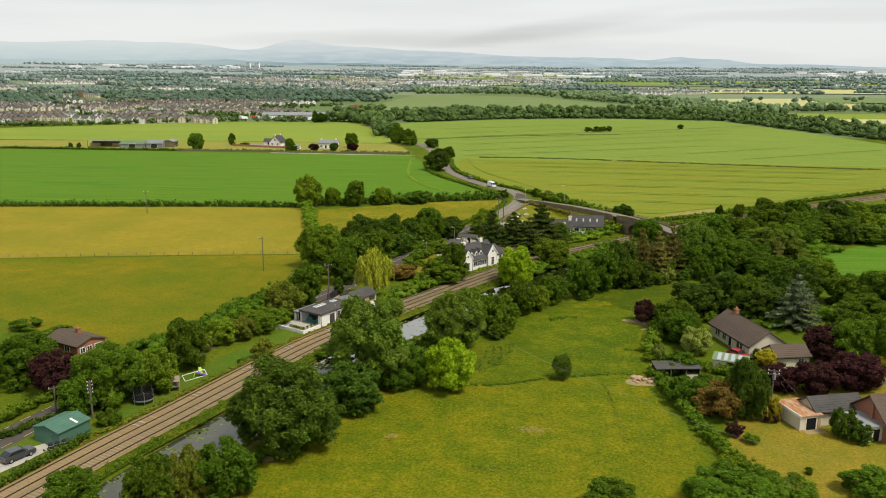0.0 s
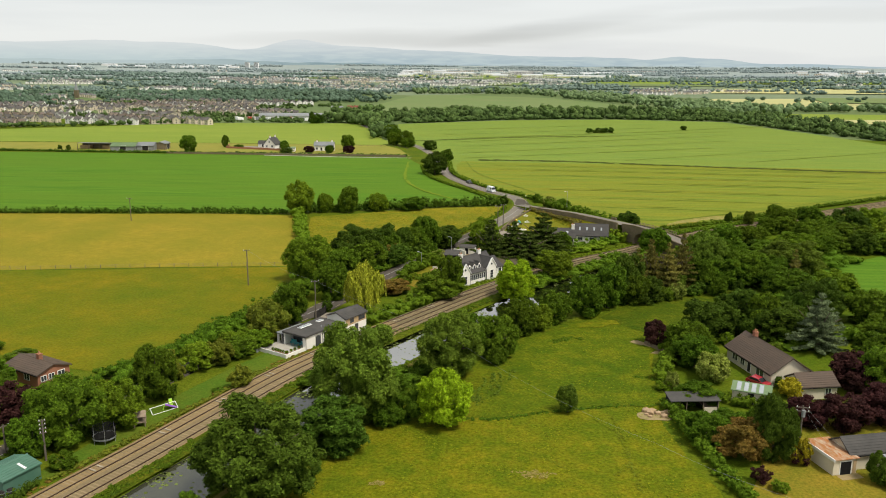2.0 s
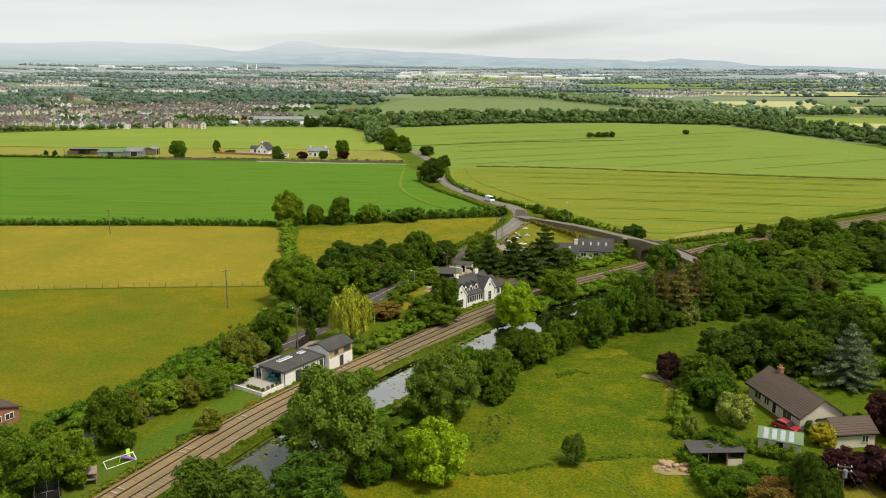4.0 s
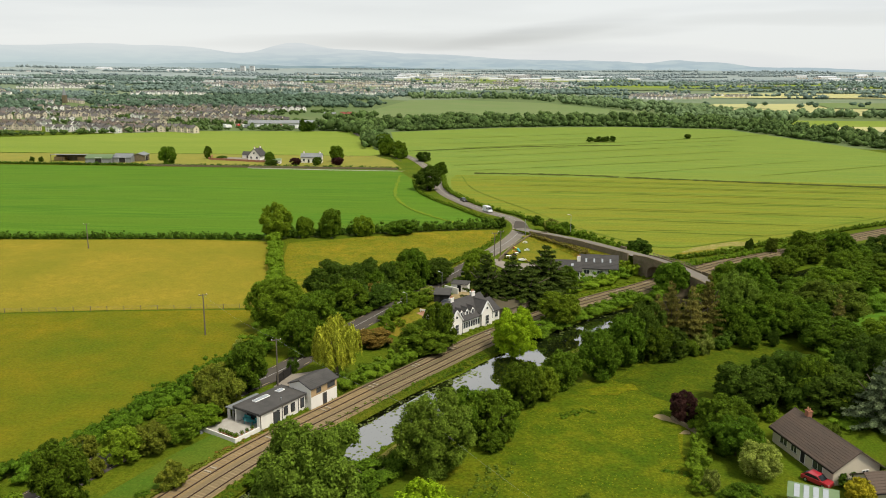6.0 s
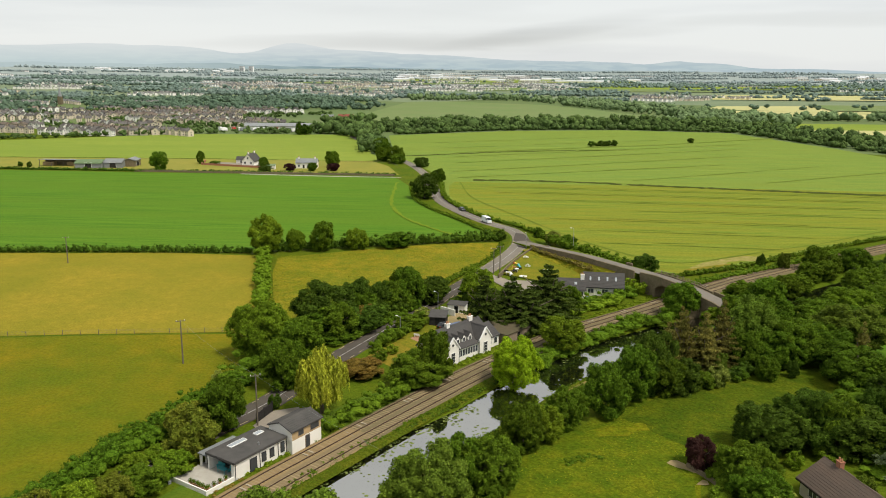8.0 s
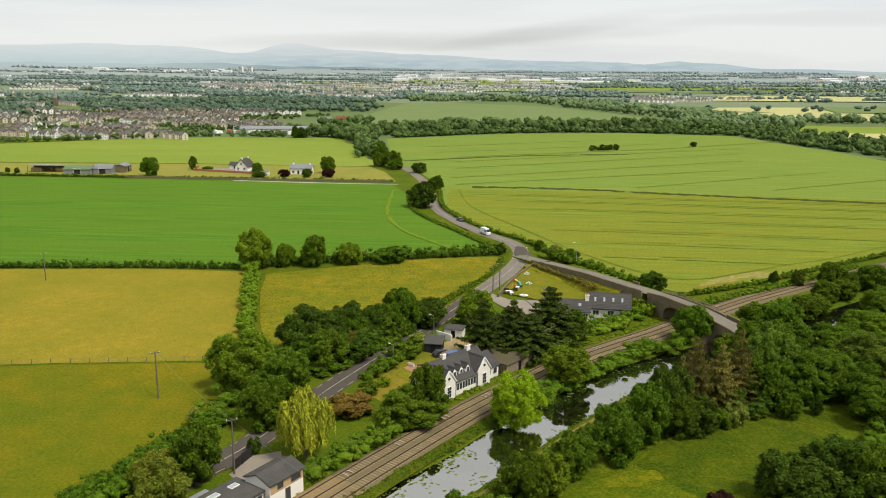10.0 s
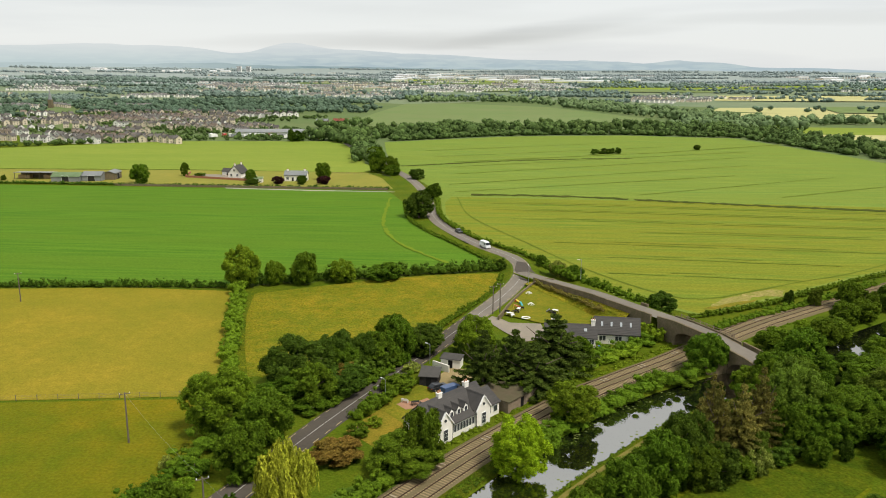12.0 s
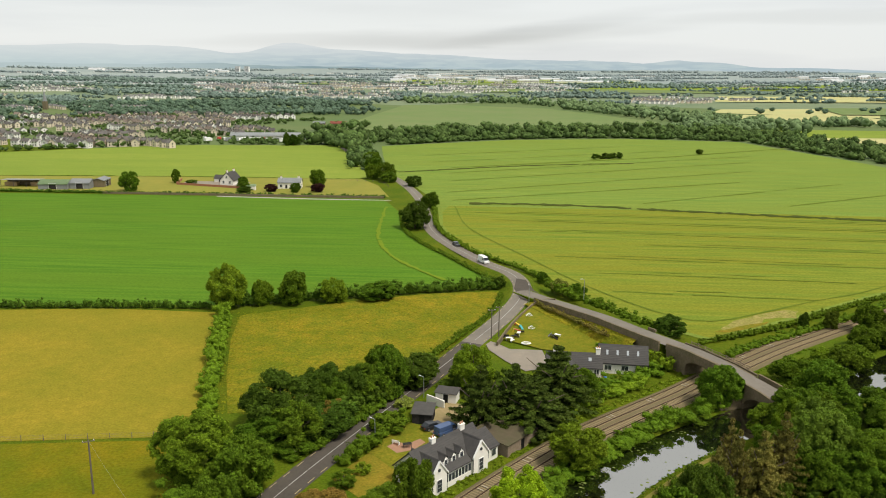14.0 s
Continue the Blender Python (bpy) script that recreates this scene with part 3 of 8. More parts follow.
def plant(colour, x, y, h, r, low=False, z=0.0, near=""):
    """A tree or bush of that height and crown radius."""
    shape = "low" if low and h < 4.6 else "round" if low else {"pine": "pine", "cedar": "pine", "brown": "pine", "wil": "weep"}.get(colour, "round")
    big = (h > 9.5 or r > 6) and shape == "round"
    key = (shape, low, colour, big, turner.randrange(2 if colour in ("mid", "dark") else 1) if shape in ("round", "low") else turner.randrange(2))
    if key not in PROTO:
        ph, pr, n, s = {"round": (8.0, 4.4, 15000, 0.27), "low": (4.0, 3.0, 7000, 0.23), "pine": (12.0, 5.6, 20000, 0.30), "weep": (10.0, 4.4, 10000, 0.26)}[shape]
        if big:
            ph, pr, n, s = 13.0, 7.0, 30000, 0.30
        seed = 11 + 7 * key[4] + len(PROTO)
        top = thing("bush" if low else "tree", Matrix(), "", "bush" if low else "tree")
        part("stem" if low else "trunk", trunk_mesh(ph, pr, shape, seed), BARK, top)
        mesh = crown_mesh(lobes_of(shape, ph, pr, seed), n, s, seed, droop={"weep": 1.6, "pine": 0.35, "round": 0.4}.get(shape, 0.0))
        part("crown", mesh, LEAF[colour], top)
        spread = np.array(mesh[0])
        PROTO[key] = (top, float(np.percentile(spread[:, 2], 99.6)), float(np.percentile(np.hypot(spread[:, 0], spread[:, 1]), 98.5)))
    top, ph, pr = PROTO[key]
    m = pose(x, y, z, 0, 0, turner.uniform(0, 360)) @ Matrix.Diagonal((r / pr, r / pr, h / ph, 1))
    if top.get("placed"):
        made = copy_thing(top, m)
    else:
        made = top
        made.matrix_world = m
        made["placed"] = 1
    word = WORDS[colour] + (" bush" if low else " tree")
    tagged(made, ("a %s %s" % ("low" if low else ("tall" if h > 11 else "leafy"), word)) + (near or (" growing in rough grass" if low else " with a full summer crown")),
           "bush" if low else "tree")
    return made


def tree(colour, x, y, h, r, z=0.0, near=""):
    return plant(colour, x, y, h, r, False, z, near)


def bush(colour, x, y, h, r, z=0.0, near=""):
    return plant(colour, x, y, h, r, True, z, near)


def hedge(points, width, height, colour, label, density=14.0, leaf_size=0.36, z=0.0, seed=3, uneven=0.35):
    """A hedge along a line, as one uneven leafy mass round a core."""
    rng = np.random.default_rng(seed)
    line = smooth_line(points, 2.0)
    lobes = []
    total = length_of(line)
    for d in np.arange(0, total, width * 0.42):
        at, way = along(line, d)
        hh = height * rng.uniform(1 - uneven, 1 + uneven)
        ww = width * rng.uniform(0.45, 0.62)
        off = rng.uniform(-0.2, 0.2, 2) * width
        base = z if line.shape[1] < 3 else at[2]
        lobes.append((at[0] + off[0], at[1] + off[1], base + hh * 0.40, ww * 0.85, ww * 0.85, hh * 0.5, 0.5))
        for _ in range(4):
            a, t = rng.uniform(0, 2 * math.pi), ww * rng.uniform(0.28, 0.5)
            up = rng.uniform(0.3, 0.95)
            lobes.append((at[0] + off[0] + math.cos(a) * ww * 0.75, at[1] + off[1] + math.sin(a) * ww * 0.75, base + hh * up, t, t, min(t * 0.8, hh * 0.3), 1.0))
    mesh = crown_mesh(lobes, int(total * density * 1.3), leaf_size * 0.9, seed, core=0.8)
    return tagged(part("hedge", mesh, LEAF[colour]), label, "hedge")


def wood(name, spots, label, leaf_size=1.15, per=70, seed=1, material=None, category="woodland", clumps=3):
    """Far trees, each a few bulging clumps with loose leaves, in one mesh. spots: rows of x, y, height, radius."""
    rng = np.random.default_rng(seed)
    verts, faces, base = [], [], 0
    for x, y, h, r in spots:
        gz = ground_z(x, y)
        balls = [((x, y, gz + h * 0.45), (r * 0.85, r * 0.85, h * 0.45))]
        for i in range(clumps):
            a, q = rng.uniform(0, 2 * math.pi), rng.uniform(0.3, 0.75)
            t = rng.uniform(0.32, 0.55)
            balls.append(((x + math.cos(a) * r * q, y + math.sin(a) * r * q, gz + h * rng.uniform(0.4, 0.78)), (r * t, r * t, min(r * t, h * 0.3))))
        k = max(1, per // len(balls))
        for c, rad in balls:
            c, rad = np.array(c), np.array(rad)
            d = rng.normal(0, 1, (k, 3))
            d /= np.linalg.norm(d, axis=1)[:, None]
            d[:, 2] = np.abs(d[:, 2]) - 0.35 * (rng.uniform(0, 1, k) < 0.4)
            v, f = leaves(rng, c + d * rad * rng.uniform(0.85, 1.1, (k, 1)), d, leaf_size * 0.8, 0.0, 0.4)
            core = ICO_V * rad * 0.9 * rng.uniform(0.85, 1.1, (len(ICO_V), 1)) + c
            verts += [v, core]
            faces += (f + base).tolist() + (ICO_F + base + len(v)).tolist()
            base += len(v) + len(core)
    ob = part(name, (np.vstack(verts).tolist(), faces), material or LEAF["far"], smooth=True)
    return tagged(ob, label, category, kind="stuff")


def ground_z(x, y):
    """The plain is level near by and rises towards the hills, to meet the skyline in the camera's view."""
    s = min(1.0, max(0.0, (math.hypot(x, y) - 1500) / 3400))
    return 65.0 * s * s


# ---- ground: one sheet to the horizon, with the canal cut into it ----
CANAL = smooth_line([(-62, 62), (-51, 90), (-44.4, 109.3), (-40, 120.5), (-31.9, 141.4), (-22.0, 165.6), (-15.1, 176.7), (-1.2, 195.1), (6.2, 206.9), (25.0, 230.2), (38, 242.6), (50, 251.5), (85, 278), (140, 322), (300, 445)], 5.0)
RAILWAY = smooth_line([(-73.7, 59.1), (-58.8, 102.7), (-50.8, 123.1), (-40.0, 151.3), (-33.4, 164.8), (-27.5, 174.9), (-16.4, 193.4), (-1.6, 216.5), (15.4, 238.8), (28.6, 252.3), (40.8, 264.0), (58.2, 282.6), (78.5, 301.5), (115, 330), (220, 405), (420, 520)], 3.0)


def build_ground():
    left = side_ways(CANAL)
    u, n = np.array((0.55, 0.835)), np.array((-0.835, 0.55))
    rows = []
    for d in (-4200, -2500, -1200, -500, -200, -60):
        rows.append((CANAL[0] + u * d, left[0], 0.0))
    for i, p in enumerate(CANAL):
        fade = min(1.0, i / 4, (len(CANAL) - 1 - i) / 6)
        rows.append((p, left[i], fade))
    for d in (60, 200, 400, 700, 1000, 1400, 1800, 2200, 2600, 3000, 3500, 4000, 4500, 5200):
        rows.append((CANAL[-1] + u * d, left[-1], 0.0))
    near = [(6.2, 0.0), (5.7, -0.12), (5.1, -0.6), (3.6, -1.4), (-3.6, -1.4), (-5.1, -0.6), (-5.7, -0.12), (-6.2, 0.0)]
    far = [30, 400, 1000, 1500, 2000, 2500, 3000, 3500, 4200, 5200]
    verts = []
    for p, m, fade in rows:
        for o in reversed(far):
            q = p + n * o
            verts.append((q[0], q[1], ground_z(*q)))
        for o, z in near:
            q = p + m * o
            verts.append((q[0], q[1], z * fade if fade else ground_z(*q)))
        for o in far:
            q = p - n * o
            verts.append((q[0], q[1], ground_z(*q)))
    k = len(far) * 2 + len(near)
    faces = [(i * k + j, (i + 1) * k + j, (i + 1) * k + j + 1, i * k + j + 1) for i in range(len(rows) - 1) for j in range(k - 1)]
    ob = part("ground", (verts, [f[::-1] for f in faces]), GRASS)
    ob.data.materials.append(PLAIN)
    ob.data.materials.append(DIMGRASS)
    ob.data.materials.append(HAZEPLAIN)
    # cover steps with distance, so the painted haze deepens outwards
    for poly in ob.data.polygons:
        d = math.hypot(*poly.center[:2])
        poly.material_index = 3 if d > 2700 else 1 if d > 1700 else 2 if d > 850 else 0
    return tagged(ob, "rough green grassland reaching to the horizon", "ground", kind="structure")


build_ground()
for reach, cover, words in ((CANAL[CANAL[:, 1] < 150], WEEDWATER, "dull canal water filmed with floating weed"), (CANAL[CANAL[:, 1] > 144.5], WATER, "still dark canal water reflecting the grey sky")):
    tagged(part("water", ribbon(reach, [(5.4, -0.5), (0, -0.5), (-5.4, -0.5)]), cover), words, "canal", kind="structure")

sheet("meadow", [(-38, 92), (-33, 105), (-26, 125), (-12, 149), (0, 168), (13, 186), (28, 201), (36, 207), (44, 213), (54, 219), (63, 221), (64, 213), (56, 203), (48, 193), (40, 184), (31, 172), (29, 160), (28, 146), (28, 130), (31, 112), (33, 92), (30, 70), (-40, 70)], 0.03, MEADOW, "uncut meadow grass beside the canal trees", wobble=0.8)
sheet("meadow", [(-16, 138), (-3, 138.6), (4, 140.2), (11.3, 143.3), (22.2, 146), (28.6, 147), (29, 160), (31, 172), (40, 184), (48, 193), (56, 203), (64, 213), (63, 221), (54, 219), (44, 213), (36, 208), (28, 203), (13, 188), (0, 170), (-10, 153)], 0.10, LUSH, "lusher green half of the meadow beyond a ditch", wobble=0.5)
# darker sheet that paints tree shade over the meadow's end
sheet("meadow", [(23, 195), (28, 201.5), (36, 207), (44, 212.4), (54, 218.4), (62.5, 220), (63, 213), (56, 203.6), (48, 193.6), (40, 185), (34, 184), (29, 189)], 0.15, SHADEGRASS, "grass at the end of the meadow, shade painted in as deeper green", wobble=0.9)
sheet("dry_patch", [(15, 186), (19, 190), (24, 192.5), (27, 192), (25, 189), (20, 186.5)], 0.16, MEADOW, "sun-yellowed patch in the meadow", "grass", wobble=0.8)
TOWPATH = np.array([p for p in CANAL if 80 < p[1] < 250])
tagged(part("towpath", ribbon(np.column_stack([TOWPATH, np.zeros(len(TOWPATH))]), [(-6.6, 0.05), (-7.1, 0.07), (-7.5, 0.05)]), TOWEARTH), "narrow worn dirt towpath along the canal", "path", kind="structure")
sheet("field_tan", [(-330, 188), (-144.6, 220.9), (-97.5, 229.5), (-60, 235), (-60, 250), (-64, 268), (-70, 290), (-75, 312), (-110, 313), (-141, 309), (-330, 292)], 0.05, TAN, "pale tan grazed pasture behind a wire fence")
sheet("field_olive", [(-330, 186), (-144.6, 219.9), (-97.5, 228.5), (-57, 234), (-48, 214), (-53, 200), (-59, 184), (-65, 166), (-71, 152), (-90, 156), (-112, 168), (-330, 174)], 0.04, OLIVE, "olive-green pasture with one telegraph pole")
sheet("field_rough", [(-71, 310), (-67, 290), (-60, 266), (-53, 246), (-40, 250), (-28, 258), (-18, 272), (-8, 296), (0, 318), (2, 342), (-20, 337), (-40, 328)], 0.04, ROUGH, "rough yellow-green pasture beside the road")
sheet("field_crop", [(-430, 296), (-330, 297), (-141, 314), (-82, 319), (-37, 335), (0, 349), (-6, 366), (-14, 382), (-28, 406), (-38, 432), (-44, 470), (-54, 500), (-60, 515), (-150, 516), (-430, 513)], 0.05, CROP, "even deep green crop with faint rows")
sheet("field_farm", [(-430, 521), (-150, 524), (-58, 524), (-70, 566), (-84, 592), (-200, 590), (-430, 572)], 0.05, PADDOCK, "yellowed paddocks round the farmhouses")
sheet("field_pale", [(-480, 574), (-200, 593), (-86, 596), (-92, 640), (-108, 700), (-120, 790), (-141, 808), (-215, 800), (-288, 787), (-396, 715), (-480, 650)], 0.05, PALECROP, "pale green cereal field below the housing estate", wobble=1.0)
barley = sheet("field_barley", [(6, 372), (-6, 392), (-18, 420), (-25, 448), (-28, 480), (-34, 520), (-50, 570), (-70, 620), (-89, 720), (-103, 808), (10, 886), (124, 917), (232, 896), (272, 743), (290, 640), (340, 520), (220, 418), (114, 344), (77, 315), (55, 300), (46, 308), (36, 318), (26, 336), (18, 354)], 0.06, BARLEY, "broad ripening barley field with tramlines")
sheet("field_barley", [(6, 373), (-6, 393), (-17, 420), (-23.5, 448), (-26, 480), (-24, 499), (60, 496), (180, 490), (325, 484), (220, 420), (114, 346), (77, 317), (56, 302), (47, 310), (37, 320), (27, 338), (19, 356)], 0.13, RIPER, "riper olive-tinged half of the barley field")
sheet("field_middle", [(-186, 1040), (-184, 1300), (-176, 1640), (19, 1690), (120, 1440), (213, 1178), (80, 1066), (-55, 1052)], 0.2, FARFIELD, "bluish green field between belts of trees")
sheet("field_green", [(78, 236), (96, 250), (150, 290), (190, 270), (140, 200), (100, 196)], 0.05, CROP, "bright green paddock behind dark trees")
tagged(part("verge", ribbon(np.column_stack([TOWPATH, np.zeros(len(TOWPATH))]), [(9.6, 0.02), (8.4, 0.22), (7.0, 0.28), (5.9, 0.08), (5.5, -0.15)]), VERGE), "bright long grass on the bank between canal and railway", "verge", kind="structure")
tagged(part("verge", ribbon(np.column_stack([TOWPATH, np.zeros(len(TOWPATH))]), [(-5.5, -0.15), (-5.8, 0.1), (-6.2, 0.14), (-6.4, 0.03)]), VERGE), "bright long grass between towpath and canal", "verge", kind="structure")
sheet("bare_patch", [(60, 308), (63, 314), (70, 320), (79, 326), (88, 329), (84, 322), (76, 319), (70, 312)], 0.17, STUBBLE, "bare worn corner of the barley field", wobble=0.9)
sheet("bare_patch", [(58, 306), (62, 306.5), (70, 312), (76, 317), (70, 315), (63, 310)], 0.18, DRYLAWN, "thin yellowed crop beside the bare corner", wobble=0.7)
sheet("field_track", [(-150, 514.6), (-100, 511.0), (-56, 511.5), (-55, 513), (-100, 513.6), (-150, 517)], 0.12, CONCRETE, "pale stony track along the edge of the crop", "track")
sheet("far_field", [(391, 1560), (700, 1640), (560, 1330), (345, 1440)], 0.6, HAZEFIELD, "yellow field far out on the plain")
sheet("far_field", [(330, 1000), (470, 1040), (420, 880), (312, 905)], 0.3, HAZEFIELD, "yellow field beyond the railway")
sheet("far_field", [(-200, 905), (-156, 884), (-118, 950), (-116, 1003), (-125, 1060), (-185, 1040)], 0.2, FARFIELD, "grey-green paddock before the red-roofed barn")


def tramlines():
    verts, faces = [], []

    def strip(x0, y0, x1, y1, w, seed=0):
        steps = max(2, int(math.hypot(x1 - x0, y1 - y0) / 6))
        rnd = random.Random(seed + int(y0 * 10))
        base = len(verts)
        for i in range(steps + 1):
            t = i / steps
            x = x0 + (x1 - x0) * t
            c = y0 + (y1 - y0) * t + rnd.uniform(-0.5, 0.5)
            k = w * rnd.uniform(0.35, 1.25)
            verts.extend(((x, c - k / 2, 0.24), (x, c + k / 2, 0.24)))
        for i in range(steps):
            if rnd.uniform(0, 1) < 0.985:
                faces.append((base + 2 * i, base + 2 * i + 2, base + 2 * i + 3, base + 2 * i + 1))
    # nearer half: lines across the slope, 22 m apart; the far half runs up to the belt of trees
    for k, (x0, x1, y) in enumerate(((37, 97, 344.3), (34, 118, 367.6), (22, 150, 391.0), (60, 175, 414.2), (6, 190, 439.5), (-2, 215, 462.5), (-10, 232, 481))):
        strip(x0, y, x1, y - 0.066 * (x1 - x0), 1.0, k)
        strip(x0 + 20, y + 2.6, x1 - 25, y + 2.6 - 0.066 * (x1 - x0 - 45), 0.7, k + 20)
    for k, (x0, y0, x1, y1) in enumerate(((-23, 516, 150, 604), (-28, 543.6, 175, 662), (76, 516.4, 210, 602), (-28, 590.6, 190, 717), (-32, 628, 205, 762), (150, 516, 265, 590), (-48, 690, 150, 800), (-60, 735, 110, 832))):
        strip(x0, y0, x1, y1, 2.0, k)
    strip(-32, 657.6, 134, 747, 4.5)
    strip(134, 747, 256, 835, 4.5)
    # the turning lane round the headland
    edge = smooth_line([(-21, 498), (-11.8, 442.6), (11, 390), (29.5, 350), (48, 322), (60, 316), (75, 324.5), (97, 339.5), (116, 351), (150, 378), (220, 430)], 6)
    base = len(verts)
    rnd = random.Random(3)
    left = side_ways(edge)
    for p, n in zip(edge, left):
        w = rnd.uniform(0.12, 0.5)
        verts.extend(((p[0] + n[0] * w, p[1] + n[1] * w, 0.24), (p[0] - n[0] * w, p[1] - n[1] * w, 0.24)))
    faces.extend((base + 2 * i, base + 2 * i + 2, base + 2 * i + 3, base + 2 * i + 1) for i in range(len(edge) - 1))
    return verts, [f[::-1] for f in faces]


part("tramlines", tramlines(), TRAM, barley, "dark wheel lines in the crop")


def ragged_line(points, wide, seed, material, name, label, parent=None, z=0.28):
    """A ragged line of another tone through a crop."""
    rnd = random.Random(seed)
    line = smooth_line(points, 2.5)
    left = side_ways(line)
    verts = []
    for p, n in zip(line, left):
        a, b = wide * rnd.uniform(0.15, 0.75), wide * rnd.uniform(0.15, 0.75)
        verts += [(p[0] + n[0] * a, p[1] + n[1] * a, z), (p[0] - n[0] * b, p[1] - n[1] * b, z)]
    faces = [(2 * i, 2 * i + 1, 2 * i + 3, 2 * i + 2) for i in range(len(line) - 1) if rnd.uniform(0, 1) < 0.985]
    return part(name, (verts, faces), material, parent, label)


DARKLINE = mat("dark_crop_line", (0.030, 0.052, 0.007), (0.055, 0.080, 0.010), 1.5, (0.08, 0.08, 0.02), 9, space="World")
ragged_line([(-14, 507), (35, 506.5), (90, 495.5), (142, 485), (183, 478.5), (300, 462)], 5.2, 5, DARKLINE, "weed_line", "dark ragged line across the barley", barley)
ragged_line([(-66, 629), (-46, 640), (8, 670), (50, 686), (100, 700)], 4.0, 6, DARKLINE, "weed_line", "dark ragged line across the barley", barley)
HEADLAND = mat("pale_headland", (0.115, 0.185, 0.012), (0.15, 0.20, 0.016), 2.0, space="World")
tagged(ragged_line([(-55, 492), (-54, 478), (-49, 424), (-40.5, 392), (-29.5, 371), (-16.4, 353)], 1.7, 7, HEADLAND, "headland_line", ""), "pale turning line in the green crop", "field", kind="structure")


# ---- railway: ballast, sleepers, rails ----
BED = [(4.2, 0.02), (3.6, 0.33), (3.15, 0.385), (0.7, 0.385), (0, 0.34), (-0.7, 0.385), (-3.15, 0.385), (-3.5, 0.33), (-4.1, 0.02)]
SPLIT = int(np.argmin(np.abs(RAILWAY[:, 1] - 186)))
tagged(part("ballast", ribbon(RAILWAY[:SPLIT + 1], BED), BALLAST), "orange-brown stone ballast bed of a double railway", "railway", kind="structure")
tagged(part("ballast", ribbon(RAILWAY[SPLIT:], BED), DARKBALLAST), "darker grey-brown ballast bed of a double railway", "railway", kind="structure")
tagged(part("ballast", ribbon(RAILWAY[:SPLIT + 1], [(0.3, 0.37), (-0.1, 0.355), (-0.7, 0.392), (-3.2, 0.392), (-3.5, 0.35)]), GREYBALLAST), "greyer stone ballast under the canal-side track", "railway", kind="structure")
RAILSIDE = np.array([(*p, 0.0) for p in RAILWAY if 80 < p[1] < 258])
tagged(part("verge", ribbon(RAILSIDE, [(-3.6, 0.22), (-4.3, 0.30), (-5.2, 0.26), (-6.0, 0.03)]), VERGE), "bright long grass right beside the rails", "verge", kind="structure")
TRACK = {1.85: "rust-brown running rails with pale sleepers", -1.85: "grey-brown running rails with pale sleepers"}
LEFT = side_ways(RAILWAY)
for off, words in TRACK.items():
    line = np.column_stack([RAILWAY + LEFT * off, np.zeros(len(RAILWAY))])
    track = thing("track", Matrix(), words, "railway track", group="railway tracks")
    for side in (0.95, -0.95):
        sec = [(side - 0.06, 0.38), (side - 0.05, 0.55), (side + 0.05, 0.55), (side + 0.06, 0.38)]
        part("rail", ribbon(line, sec), RAIL, track)
    sleeper = box(B(), -1.35, 1.35, -0.14, 0.14, 0.30, 0.41)
    first = part("sleeper", sleeper, SLEEPER, track)
    total = length_of(line)
    verts, faces = [], []
    count = 0
    for d in np.arange(30, min(total, 420), 0.7):
        at, way = along(line, d)
        turn = math.degrees(math.atan2(way[1], way[0])) - 90
        m = pose(at[0], at[1], 0, 0, 0, turn)
        if 110 < at[1] < 240 and count < 190:
            if count == 0:
                first.matrix_local = m
            else:
                o = new("sleeper", first.data)
                o.parent, o.matrix_local = track, m
            count += 1
        else:
            b = len(verts)
            verts += [tuple(m @ Vector(c)) for c in ((-1.35, -0.14, 0.3), (1.35, -0.14, 0.3), (1.35, 0.14, 0.3), (-1.35, 0.14, 0.3), (-1.35, -0.14, 0.41), (1.35, -0.14, 0.41), (1.35, 0.14, 0.41), (-1.35, 0.14, 0.41))]
            faces += [tuple(b + i for i in f) for f in ((4, 5, 6, 7), (0, 1, 5, 4), (1, 2, 6, 5), (2, 3, 7, 6), (3, 0, 4, 7))]
    if off > 0:
        for d in np.arange(60, 330, 13.0):
            at, way = along(line, d)
            m = pose(at[0], at[1], 0, 0, 0, math.degrees(math.atan2(way[1], way[0])) - 90)
            for k in (0.0, 1.2):
                part("plate", box(B(), -0.62, 0.62, k - 0.15, k + 0.15, 0.42, 0.54, m), SLEEPERPLATE, track, "pale plate between the rails")
    tagged(part("sleeper_bed", (verts, faces), SLEEPER, track), kind="stuff")


# ---- roads ----
ROAD = smooth_line([(-92, 66, 0), (-76, 104, 0), (-70.5, 122, 0), (-58, 156, 0), (-48.5, 181, 0), (-41.3, 195.3, 0), (-34, 217.5, 0), (-26.6, 237.4, 0), (-16.2, 264, 0), (-5.5, 292, 0.2), (4, 317, 0.9), (8.5, 337, 1.5), (6, 358, 1.2), (-5, 379, 0.5), (-17.2, 406, 0.1), (-27, 434, 0), (-33.5, 472, 0), (-41, 520, 0), (-56, 575, 0), (-80, 640, 0), (-110, 720, 0), (-135, 790, 0)], 3.0)
RAMP = smooth_line([(7.5, 338, 1.5), (14.0, 326.2, 2.5), (20.8, 315.8, 3.3), (28.8, 304.0, 4.1), (36, 291.4, 4.7), (42.6, 281.4, 5.0), (48.3, 272.5, 5.0), (52.6, 263.5, 4.7), (56.5, 256.5, 4.0), (61, 247.5, 2.8), (67, 236, 1.2), (77, 222, 0.2)], 2.0)


PALEROAD = mat("pale_asphalt", (0.135, 0.122, 0.104), (0.175, 0.158, 0.136), 0.8, (0.21, 0.188, 0.16), 7, bump=0.01, space="World")


